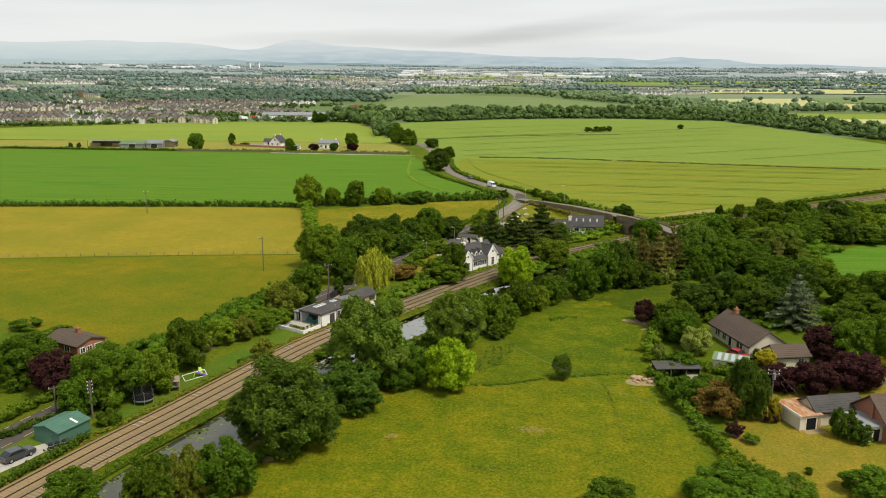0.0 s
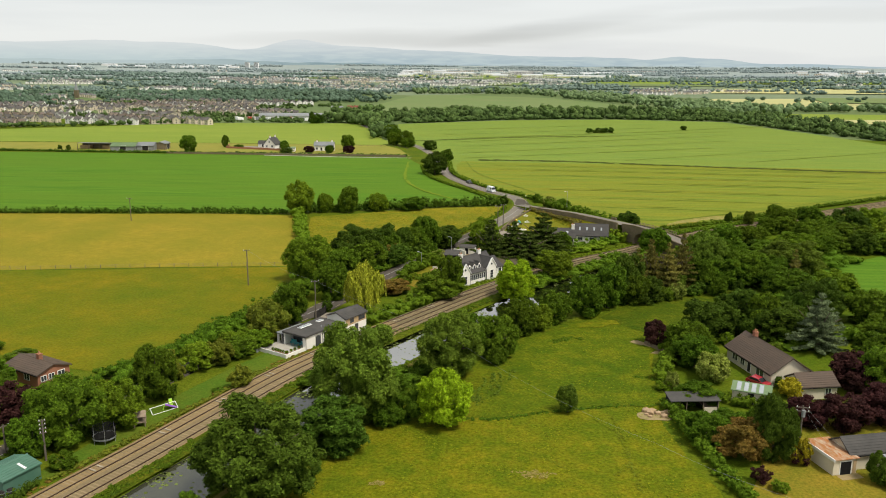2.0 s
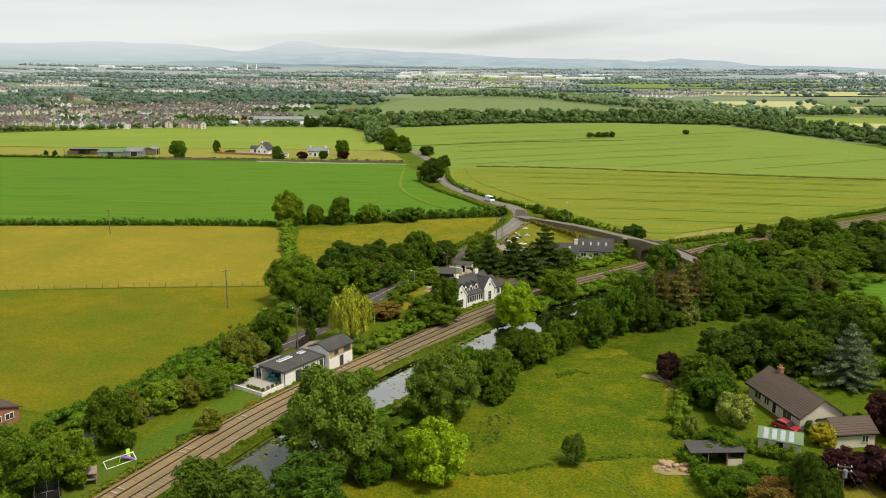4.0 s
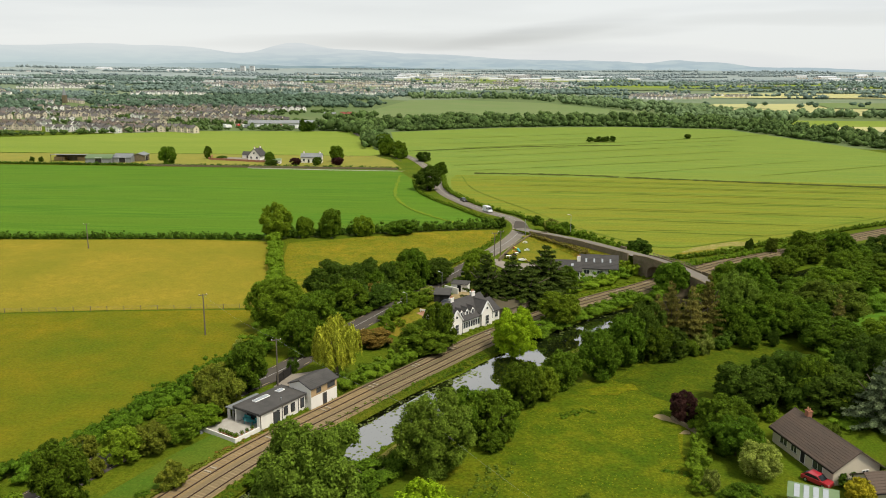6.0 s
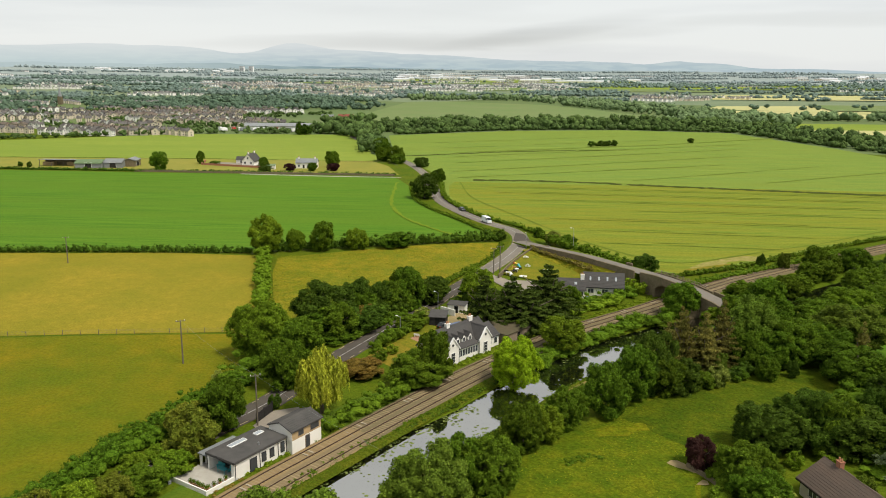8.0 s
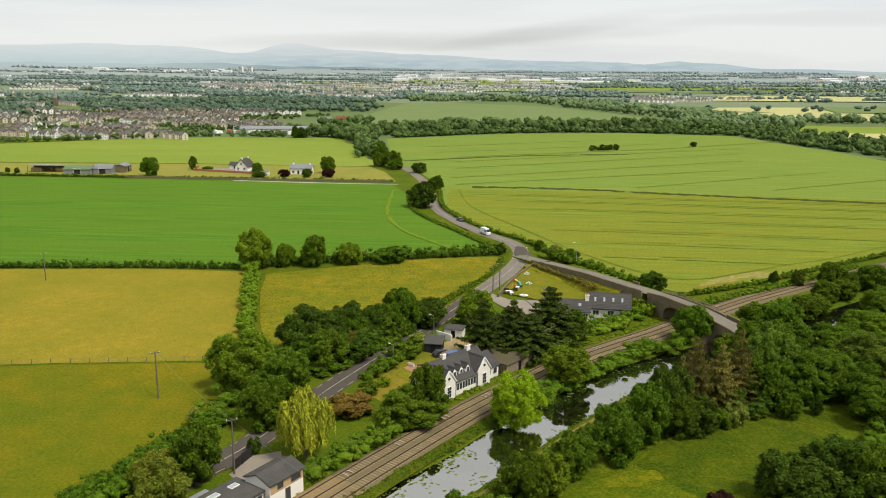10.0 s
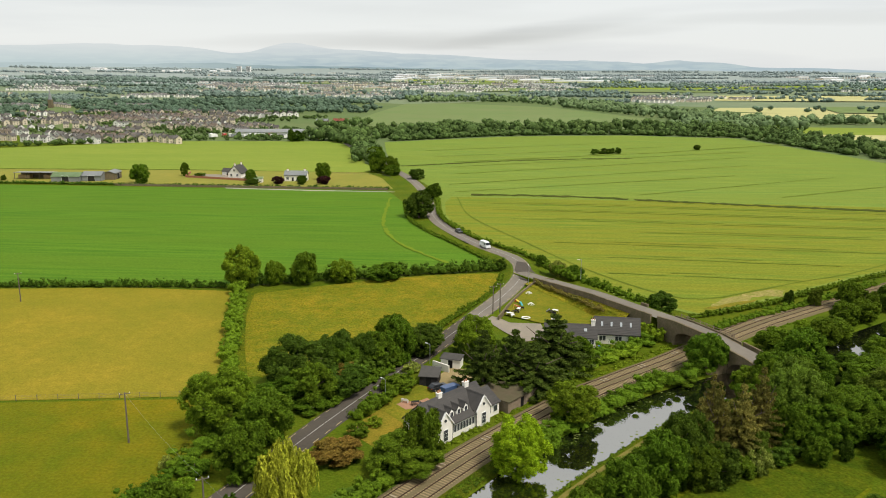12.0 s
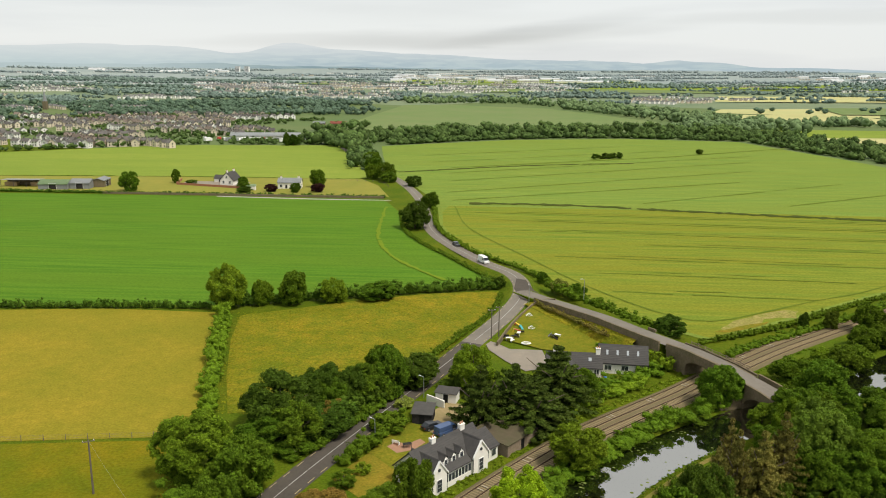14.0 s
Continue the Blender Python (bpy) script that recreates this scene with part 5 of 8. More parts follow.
box(bm, -5.1, -4.9, 0.2, 8.2, -0.1, 0.75), box(bm, -4.9, 0.2, 0.2, 0.4, -0.1, 0.75)
part("low_wall", bm, RENDER, patio)
prnd = random.Random(4)


def planter(m, label, s=1.0):
    top = thing("planter", m, label, "planter", group="patio planters")
    bm = B()
    cyl(bm, (0, 0, 0), (0, 0, 0.4 * s), 0.18 * s, 0.25 * s, 10)
    part("pot", bm, CLAY, top)
    part("plant", crown_mesh([(0, 0, 0.65 * s, 0.32 * s, 0.32 * s, 0.36 * s)], 90, 0.14, 5), LEAF["mid"], top)
    return top


first_planter = planter(pm @ pose(-4.5, 1.0, 0.3), "clay planter with a leafy shrub on the patio")
for i in range(9):
    copy_thing(first_planter, pm @ pose(-4.5 + (i % 4) * 0.02 + prnd.uniform(0, 0.3), 1.8 + i * 0.65, 0.3) if i < 5 else pm @ pose(-4.2 + (i - 5) * 1.1, 0.85, 0.3))


def garden_table(m, label, material, group="garden furniture"):
    top = thing("garden_table", m, label, "table", group=group)
    bm = B()
    box(bm, -0.8, 0.8, -0.45, 0.45, 0.70, 0.75)
    part("tabletop", bm, material, top)
    for x in (-0.7, 0.7):
        for y in (-0.35, 0.35):
            part("leg", box(B(), x - 0.03, x + 0.03, y - 0.03, y + 0.03, 0, 0.7), material, top)
    return top


def bench(m, label, material):
    top = thing("bench", m, label, "bench", group="garden furniture")
    part("seat", box(B(), -0.75, 0.75, -0.22, 0.22, 0.40, 0.46), material, top)
    part("backrest", box(B(), -0.75, 0.75, 0.2, 0.26, 0.46, 0.9), material, top)
    for x in (-0.65, 0.65):
        part("leg", box(B(), x - 0.04, x + 0.04, -0.2, 0.24, 0, 0.4), material, top)
    return top


TEAL = paint("teal_paint", (0.05, 0.30, 0.32))
garden_table(pm @ pose(0.6, 3.2, 0.3, 0, 0, 90), "teal garden table on the patio", TEAL)
bench(pm @ pose(1.4, 2.0, 0.3, 0, 0, -90), "teal garden bench on the patio", TEAL)
bench(pm @ pose(1.4, 4.6, 0.3, 0, 0, -90), "teal garden bench on the patio", TEAL)
bench(pm @ pose(-5.6, 8.0, 0.0, 0, 0, 70), "grey garden bench at the edge of the lawn", GREYTIN)


# the white gabled house with dormers
def gabled_house():
    m = pose(-9.6, 216.6, 0, 0, 0, 51)
    top = thing("house", m, "white house with slate roof, two front gables and three dormers", "house")
    body = pose(8.0, 5.0, 0)
    gable_walls(top, 15.4, 7.6, 2.8, 6.3, RENDER, body)
    gable_roof(top, 15.4, 7.6, 2.8, 6.3, SLATE, 0.3, 0.16, body)
    for x in (2.1, 12.6):
        g = pose(x, 3.2, 0, 0, 0, 90)
        gable_walls(top, 6.2, 3.8, 3.4, 5.85, RENDER, g, "gable_wall")
        gable_roof(top, 6.2, 3.8, 3.4, 5.85, SLATE, 0.12, 0.14, g, "gable_roof")
        bm = B()
        for s in (-1, 1):
            prism(bm, [(x, 5.82), (x, 6.14), (x + s * 2.12, 3.42), (x + s * 2.12, 3.12)], "y", -0.12, 0.14)
        part("bargeboard", bm, WHITE, top, "white bargeboard")
        bm = B()
        box(bm, x - 0.62, x + 0.62, -0.02, 0.12, 0.5, 2.7)
        f = part("window", bm, WHITE, top)
        bm = B()
        for i in range(2):
            for j in range(3):
                box(bm, x - 0.52 + 0.54 * i, x - 0.02 + 0.54 * i, -0.05, 0.1, 0.6 + 0.7 * j, 1.22 + 0.7 * j)
        part("pane", bm, GLASS, f)
        bm = B()
        cyl(bm, (x, -0.03, 4.35), (x, 0.12, 4.35), 0.28, 0.28, 12)
        part("round_window", bm, GLASS, top)
    # glazed front between the gables
    bm = B()
    box(bm, 4.0, 10.7, 0.55, 1.25, -0.3, 0.95)
    part("sill_wall", bm, RENDER, top)
    bm = B()
    box(bm, 4.0, 10.7, 0.55, 0.8, 2.35, 2.75)
    for i in range(9):
        x = 4.05 + i * 0.82
        box(bm, x - 0.06, x + 0.06, 0.55, 0.72, 0.95, 2.4)
    bay = part("window", bm, WHITE, top, "long row of white-framed windows")
    for i in range(8):
        part("pane", box(B(), 4.12 + i * 0.82, 4.80 + i * 0.82, 0.62, 0.66, 0.95, 2.36), GLASS, bay)
    bm = B()
    prism(bm, [(0.3, 2.72), (1.9, 3.55), (1.9, 3.70), (0.3, 2.87)], "x", 3.9, 10.8)
    part("bay_roof", bm, SLATE, top)
    for x in (5.4, 7.35, 9.3):
        d = pose(x, 3.0, 0, 0, 0, 90)
        dm = gable_walls(top, 2.6, 1.25, 4.35, 5.05, RENDER, d, "dormer")
        gable_roof(dm, 2.6, 1.25, 4.35, 5.05, SLATE, 0.1, 0.1, d, "dormer_roof")
        f = part("dormer_window", box(B(), x - 0.42, x + 0.42, 1.62, 1.72, 3.5, 4.55), WHITE, dm)
        f.name = "window"
    for x in (5.4, 7.35, 9.3):
        bm = B()
        box(bm, x - 0.32, x - 0.03, 1.58, 1.7, 3.6, 4.45), box(bm, x + 0.03, x + 0.32, 1.58, 1.7, 3.6, 4.45)
        part("dormer_pane", bm, GLASS, top)
    chimney(top, 5.6, 5.0, 5.8, 7.1, 0.5, RENDER, 2)
    chimney(top, 12.9, 5.0, 5.8, 7.2, 0.55, RENDER, 2)
    # lower wing at the far end
    wing = pose(16.6, 4.6, 0)
    gable_walls(top, 4.4, 6.4, 2.5, 4.6, RENDER, wing, "wing_wall")
    gable_roof(top, 4.4, 6.4, 2.5, 4.6, SLATE, 0.25, 0.15, wing, "wing_roof")
    for x, z, w, h in ((15.6, 0.9, 1.0, 1.2), (17.6, 0.9, 1.0, 1.2)):
        f = part("window", box(B(), x - w / 2 - 0.08, x + w / 2 + 0.08, 1.3, 1.42, z - 0.08, z + h + 0.08), WHITE, top)
        part("pane", box(B(), x - w / 2, x + w / 2, 1.27, 1.4, z, z + h), GLASS, f)
    for x in (4.05, 10.6):
        bm = B()
        cyl(bm, (x, 0.1, 0), (x, 0.1, 3.3), 0.05)
        part("downpipe", bm, DARK, top)
    return top


gabled_house()


def shed(name, m, l, w, h0, h1, wall, roof, label, door=True, category="shed"):
    """A small building with a single-slope roof."""
    top = thing(name, m, label, category)
    part("wall", prism(B(), [(-w / 2, -0.2), (w / 2, -0.2), (w / 2, h1), (-w / 2, h0)], "x", -l / 2, l / 2), wall, top)
    part("roof", prism(B(), [(-w / 2 - 0.25, h0 - 0.02), (w / 2 + 0.25, h1 + 0.02), (w / 2 + 0.25, h1 + 0.14), (-w / 2 - 0.25, h0 + 0.1)], "x", -l / 2 - 0.25, l / 2 + 0.25), roof, top)
    if door:
        part("door", box(B(), -0.5, 0.5, -w / 2 - 0.05, -w / 2 + 0.02, 0, min(2.0, h0 - 0.2)), DARK, top)
    return top


shed("garage", pose(2.4, 238.2, 0, 0, 0, 54), 9.4, 8.2, 2.3, 2.6, WOOD, BROWNFELT, "low brown garage with a flat felt roof beside the house", category="garage")
sheet("courtyard", [(-14.5, 246), (-9, 256), (-3, 252), (1, 247), (-2, 241), (-6, 237), (-11, 240)], 0.06, EARTH, "reddish gravel yard behind the white house", "yard")
shed("shed", pose(-13.5, 246.6, 0, 0, 0, -4), 3.9, 4.4, 2.1, 2.6, BLACKWOOD, FELT, "black timber shed with a grey roof")
shed("outbuilding", pose(-9.4, 256.5, 0, 0, 0, -12), 4.4, 3.0, 2.1, 2.3, RENDER, FELT, "white outbuilding with a dark flat roof")
part_wall = part("garden_wall", prism(B(), [(0, -0.1), (7.0, -0.1), (7.0, 1.7), (0, 1.9)], "y", -0.12, 0.12), STONE)
part_wall.matrix_world = pose(-3.5, 251.5, 0, 0, 0, -46)
tagged(part_wall, "grey rendered garden wall round the yard", "wall", kind="structure")
sheet("garden_lawn", [(-22, 232), (-17, 246), (-13, 243), (-9, 238), (-12, 230), (-17, 226)], 0.05, COTTAGELAWN, "small mown lawn with garden seats", "lawn")
sheet("garden_lawn", [(-27, 222), (-22, 232), (-17, 228), (-15, 221), (-21, 216)], 0.05, DRYLAWN, "sun-browned lawn by the road hedge", "lawn")
sheet("garden_lawn", [(-33, 186), (-26, 198), (-18, 207), (-14, 204), (-22, 192), (-29, 182)], 0.05, LAWN, "mown garden lawn under a weeping tree", "lawn")
sheet("garden_lawn", [(-64, 112), (-60, 126), (-55, 142), (-49, 158), (-44, 168), (-40.5, 162), (-46, 149), (-53, 132), (-59, 116)], 0.05, LAWN, "long strip of mown lawn beside the railway", "lawn")
PAVERS = mat("red_pavers", (0.30, 0.16, 0.10), (0.38, 0.22, 0.15), 0.3, (0.26, 0.16, 0.11), 1.5, bump=0.01, space="World")
sheet("garden_terrace", [(-19.2, 234.4), (-17.8, 236.2), (-15.2, 236.0), (-13.4, 238.0), (-12.2, 236.6), (-14.2, 233.4), (-17.0, 232.0)], 0.09, PAVERS, "small terrace of red paving in the garden", "terrace")
garden_table(pose(-15.4, 234.4, 0.09, 0, 0, 20), "black garden table on the red terrace", BLACKWOOD)
bench(pose(-17.6, 235.4, 0.09, 0, 0, 160), "white garden bench on the red terrace", WHITE)
house_wall = part("garden_wall", prism(B(), [(0, -0.1), (4.8, -0.1), (4.8, 1.7), (0, 1.7)], "y", -0.15, 0.15), RENDER)
house_wall.matrix_world = pose(-13.6, 255.2, 0, 0, 0, -38)
tagged(house_wall, "white rendered garden wall between yard and road", "wall", kind="structure")
sheet("forecourt", [(-41, 186), (-39.2, 192.4), (-35, 194.5), (-33.4, 190), (-31.5, 187), (-29.5, 184.5), (-33.5, 177.5), (-38, 183)], 0.06, GRAVEL, "pale concrete forecourt of the trackside house", "yard")

# the black boarded gate of the trackside yard
gate = thing("gate", pose(-40.6, 187.4, 0, 0, 0, 75), "black boarded double gate across the yard entrance", "gate")
for i in range(16):
    part("board", box(B(), 0.3 * i, 0.3 * i + 0.28, -0.04, 0.04, 0.08, 1.75), BLACKWOOD, gate)
for x in (-0.15, 2.3, 4.95):
    part("post", box(B(), x - 0.1, x + 0.1, -0.1, 0.1, -0.2, 1.95), BLACKWOOD, gate)
# cottages by the bridge
house("cottage", pose(29.9, 277.6, 0, 0, 0, -5), 10.6, 6.2, 2.7, 5.7, RENDER, SLATE, "white cottage with a slate roof and four rooflights by the bridge", "cottage",
      openings=(("f", -3.4, 0.9, 1.5, 1.1), ("f", 0.4, 0.9, 1.5, 1.1), ("f", 3.2, 0.1, 0.9, 2.0, "door"), ("l", 0.3, 0.9, 1.1, 1.2)))
cot = [o for o in bpy.data.objects if o.name.startswith("cottage")][-1]
for i in range(4):
    x = -3.6 + i * 2.3
    s = (5.7 - 2.7) / 3.1
    y = -1.5
    bm = B()
    prism(bm, [(y - 0.4, 5.7 + s * (y - 0.4) + 0.22), (y + 0.4, 5.7 + s * (y + 0.4) + 0.22), (y + 0.4, 5.7 + s * (y + 0.4) + 0.36), (y - 0.4, 5.7 + s * (y - 0.4) + 0.36)], "x", x - 0.24, x + 0.24)
    part("rooflight", bm, SKYLIGHT, cot)


def low_cottage():
    m = pose(18.4, 274.6, 0, 0, 0, -2)
    top = thing("cottage", m, "low cottage with a dark hipped slate roof and white chimneys", "cottage")
    gable_walls(top, 12.2, 5.6, 2.4, 4.7, RENDER)
    gable_roof(top, 12.2, 5.6, 2.4, 4.7, SLATE, 0.3)
    w = pose(-1.6, -4.2, 0, 0, 0, 90)
    gable_walls(top, 7.5, 5.0, 2.4, 4.4, RENDER, w, "wing_wall")
    gable_roof(top, 7.5, 5.0, 2.4, 4.4, SLATE, 0.3, 0.16, w, "wing_roof")
    chimney(top, -4.2, 0, 4.4, 6.0, 0.5, RENDER, 2)
    chimney(top, 5.4, 0, 4.4, 6.0, 0.5, RENDER, 2)
    for x in (3.0, 5.0):
        opening(top, "f", 12.2, 5.6, x, 0.9, 1.0, 1.1)
    part("rooflight", prism(B(), [(-1.7, 3.55), (-1.1, 4.05), (-1.1, 4.2), (-1.7, 3.7)], "x", 3.2, 3.9), SKYLIGHT, top)
    return top


low_cottage()


def lawn_rise(x, y):
    return max(0.0, min(1.0, (y - 294) / 28)) * 1.5


sheet("cottage_yard", [(-3, 296), (1, 292.5), (4, 288.6), (12, 288.5), (13.5, 277), (7.5, 274), (3, 280), (-1, 287.4)], 0.20, GRAVEL, "grey gravel drive before the cottages", "yard")
sheet("cottage_lawn", [(1.5, 296), (6, 312), (11, 322), (19, 317), (25, 306), (31, 293), (27, 286), (12, 289)], 0.25, COTTAGELAWN, "triangular lawn strewn with garden furniture and toys", "lawn", rise=lawn_rise)

# bungalow and outbuildings in the trees
house("bungalow", pose(51.0, 164.8, 0, 0, 0, -74.5), 14.6, 7.6, 2.6, 5.1, CREAM, TILE, "cream bungalow with a brown tiled roof among trees", "bungalow",
      openings=(("f", -4.4, 0.9, 1.7, 1.2), ("f", 0.4, 0.2, 1.0, 2.0, "door"), ("f", 3.9, 0.7, 2.2, 1.5), ("f", -1.8, 0.9, 1.3, 1.2), ("r", 1.4, 0.9, 1.0, 1.1)), chimneys=((-4.6, 0.2, 4.8, 6.1, 0.45, BRICK, 2),), over=0.5)
house("annexe", pose(55.4, 154.2, 0, 0, 0, 12), 6.6, 4.8, 2.4, 3.8, CREAM, TILE, "small cream annexe with a tiled gable roof", "house", openings=(("l", 0, 0.2, 1.5, 1.9, "door"), ("f", 1.6, 0.9, 1.0, 1.0)))
shed("shed", pose(43.9, 150.0, 0, 0, 0, -20), 6.0, 3.4, 2.2, 2.5, CREAM, PALETIN, "long shed with a pale green corrugated roof")
top_panels = [o for o in bpy.data.objects if o.name.startswith("shed") and o.parent is None][-1]
for i in range(4):
    x = -2.4 + i * 1.2
    part("roof_panel", prism(B(), [(-1.7, 2.33), (1.5, 2.62), (1.5, 2.67), (-1.7, 2.38)], "x", x, x + 0.7), SKYLIGHT, top_panels, "translucent roof panel")
hedge([(39.6, 148.6), (43, 146.6), (46.6, 145.4)], 2.2, 1.7, "mid", "leafy shrubs growing up against the shed", 150, 0.26, seed=73, uneven=0.3)


def woodshed():
    top = thing("woodshed", pose(32.9, 145.4, 0, 0, 0, 7), "open-fronted black timber store with a sheet roof", "shed")
    part("roof", prism(B(), [(-1.7, 2.2), (1.7, 2.5), (1.7, 2.6), (-1.7, 2.3)], "x", -4.2, 4.2), FELT, top)
    part("back_wall", box(B(), -4.0, 4.0, 1.4, 1.5, 0, 2.4), BLACKWOOD, top)
    for x in (-4.0, 3.9):
        part("side_wall", box(B(), x, x + 0.1, -1.4, 1.4, 0, 2.3), BLACKWOOD, top)
    for x in (-4.0, -1.4, 1.4, 3.9):
        part("post", box(B(), x - 0.06, x + 0.06, -1.5, -1.38, 0, 2.2), WOOD, top)
    part("shelf", box(B(), 1.6, 3.8, -1.3, 1.2, 0.9, 1.0), WOOD, top)
    part("counter_front", box(B(), 1.6, 3.8, -1.38, -1.3, 0, 1.0), CREAM, top)


woodshed()


def rock(x, y, s, material, label, seed):
    rng = np.random.default_rng(seed)
    v = ICO_V * rng.uniform(0.75, 1.1, (len(ICO_V), 1)) * np.array((s, s * 0.85, s * 0.75)) + np.array((x, y, s * 0.4))
    return tagged(part("rock", (v.tolist(), ICO_F.tolist()), material), label, "rock", group="heap of boulders")


BOULDER = mat("boulder", (0.36, 0.25, 0.15), (0.46, 0.36, 0.24), 0.4, (0.30, 0.20, 0.12), 1.2, bump=0.03)
for i in range(11):
    rock(24.2 + prnd.uniform(0, 4.6), 142.3 + prnd.uniform(-1.0, 1.6), prnd.uniform(0.4, 0.9), BOULDER, "pale brown boulder in a heap at the meadow edge", 100 + i)
sheet("bare_patch", [(23.5, 141), (26, 140.4), (29.5, 141.6), (30, 143.6), (26, 144.4), (23.6, 143)], 0.07, EARTH, "bare earth round the boulders", "earth", wobble=0.3)
for x, y, a, b in ((26, 163.5, 1.5, 0.7), (31.4, 172.8, 1.6, 1.0), (-34, 108, 2.6, 1.2), (-19.5, 156.5, 3.0, 1.0)):
    sheet("bare_patch", [(x - a, y), (x - a * 0.4, y + b), (x + a * 0.6, y + b * 0.7), (x + a, y - b * 0.2), (x + a * 0.2, y - b)], 0.06, EARTH if a > 2.3 or b < 1.1 else TAN, "worn brownish patch in the grass", "earth", wobble=0.25)


# garage and brick house in the near garden
def garden_garage():
    top = thing("garage", pose(48.6, 127.8, 0, 0, 0, 17), "cream garage with a rusty sheet roof", "garage")
    bm = B()
    box(bm, -1.9, 1.9, -2.9, 3.1, -0.2, 2.35)
    part("wall", bm, CREAM, top)
    part("roof", prism(B(), [(-3.2, 2.4), (3.3, 2.55), (3.3, 2.65), (-3.2, 2.5)], "x", -2.05, 2.05), RUSTTIN, top, "rust-streaked corrugated roof")
    part("fascia", box(B(), -2.1, -1.95, -3.2, 3.3, 2.2, 2.6), WHITE, top)
    f = part("doorway", box(B(), -0.9, 1.0, -2.98, -2.86, 0, 2.1), WHITE, top)
    # near-black slab on the solid wall paints in the dark inside
    part("opening", box(B(), -0.8, 0.9, -3.0, -2.9, 0, 2.0), DARK, f)
    part("door", box(B(), 1.25, 1.75, -2.97, -2.88, 0, 2.0), BUFF, top)
    part("slab", box(B(), -1.4, 2.0, -4.4, -2.9, -0.1, 0.06), EARTH, top)


garden_garage()
house("garden_house", pose(54.2, 129.6, 0, 0, 0, 15), 8.6, 4.6, 2.5, 3.9, CREAM, FELT, "low cream building with a brown tiled roof behind the garage", "house", openings=(("f", 1.6, 0.9, 1.2, 1.0),))
house("brick_house", pose(64.4, 126.6, 0, 0, 0, 15), 13.0, 9.0, 2.6, 6.0, BRICK, TILE, "red brick house with a steep brown tiled roof", "house",
      openings=(("f", -5.2, 0.9, 1.0, 1.1), ("f", -2.2, 0.6, 1.6, 1.5), ("f", 1.5, 0.1, 1.0, 2.0, "door"), ("l", 2, 0.9, 1.0, 1.1)), chimneys=((-6.4, -0.6, 0.0, 5.2, 0.45, BRICK, 1),), over=0.5)
shed("porch", pose(57.3, 124.0, 0, 0, 0, 15), 3.6, 4.8, 2.5, 2.7, CREAM, GREYTIN, "flat-roofed cream porch against the brick house", category="porch")
sheet("garden_lawn", [(33, 117), (37, 123), (40, 130), (43, 139), (52, 142), (75, 146), (75, 100), (44, 100), (37, 106)], 0.05, DRYLAWN, "sun-yellowed garden lawn round the garage", "lawn", wobble=0.4)

# left gardens: green shed, brick bungalow
def green_shed():
    top = thing("shed", pose(-65.1, 112.4, 0, 0, 0, -21), "dark green metal shed with a low ridged roof", "shed")
    gable_walls(top, 5.6, 5.2, 2.3, 2.9, GREENTIN, pose(0, 0, 0, 0, 0, 90))
    gable_roof(top, 5.6, 5.2, 2.3, 2.9, GREENTIN, 0.2, 0.08, pose(0, 0, 0, 0, 0, 90))
    part("roof_panel", prism(B(), [(0.9, 2.86), (2.4, 2.52), (2.4, 2.58), (0.9, 2.92)], "y", 0.6, 0.95), WHITE, top, "white translucent roof strip")
    for i in range(9):
        part("rib", prism(B(), [(-2.75, 2.33), (0, 3.02), (2.75, 2.33), (2.75, 2.37), (0, 3.06), (-2.75, 2.37)], "y", -2.7 + i * 0.67, -2.66 + i * 0.67), GREENTIN, top)
    part("door", box(B(), -1.2, 1.2, -2.86, -2.8, 0, 2.0), GREENTIN, top)


green_shed()


def water_butt(m, label):
    top = thing("water_butt", m, label, "water butt", group="water butts by the shed")
    bm = B()
    cyl(bm, (0, 0, 0), (0, 0, 0.55), 0.34, 0.42, 12), cyl(bm, (0, 0, 0.55), (0, 0, 1.1), 0.42, 0.36, 12)
    part("barrel", bm, BLACKWOOD, top)
    for z in (0.3, 0.8):
        bm = B()
        cyl(bm, (0, 0, z), (0, 0, z + 0.07), 0.43, 0.43, 12)
        part("band", bm, GREYTIN, top, "pale band")


for x, y in ((-63.9, 108.7), (-63.2, 109.4), (-64.5, 108.0)):
    water_butt(pose(x, y, 0), "black plastic water butt beside the green shed")
house("brick_bungalow", pose(-82.8, 149.2, 0, 0, 0, -26), 9.4, 6.2, 2.4, 3.4, BRICK, TILE, "red brick bungalow with a brown tiled roof", "bungalow",
      openings=(("f", -2.4, 1.0, 1.4, 1.0), ("f", 1.6, 1.0, 1.4, 1.0), ("r", -2.0, 1.0, 1.0, 0.9), ("r", -0.5, 1.0, 1.0, 0.9), ("r", 1.4, 1.0, 1.3, 0.9)), chimneys=((0.6, 0.2, 3.0, 4.5, 0.4, BRICK, 1),))
sheet("driveway", [(-75, 98), (-71.5, 105), (-66.6, 110), (-64.8, 108.4), (-66.5, 103.5), (-70, 97)], 0.07, CONCRETE, "pale concrete driveway beside the green shed", "driveway")
sheet("garden_lawn", [(-80, 100), (-73, 110), (-67, 116), (-64, 110), (-68, 100), (-74, 90)], 0.05, LAWN, "small front lawn beside the driveway", "lawn")

# farm beyond the crop
def barn(x, y, turn, l, w, eave, ridge, wall, roof, label):
    return house("barn", pose(x, y, 0, 0, 0, turn), l, w, eave, ridge, wall, roof, label, "barn", gutters=False, openings=(("f", 0, 0, 4.0, 3.4, "door"),))


barn(-249.5, 534, 6, 16, 9, 3.0, 4.9, GREYTIN, PALETIN, "long farm barn with a pale green roof")
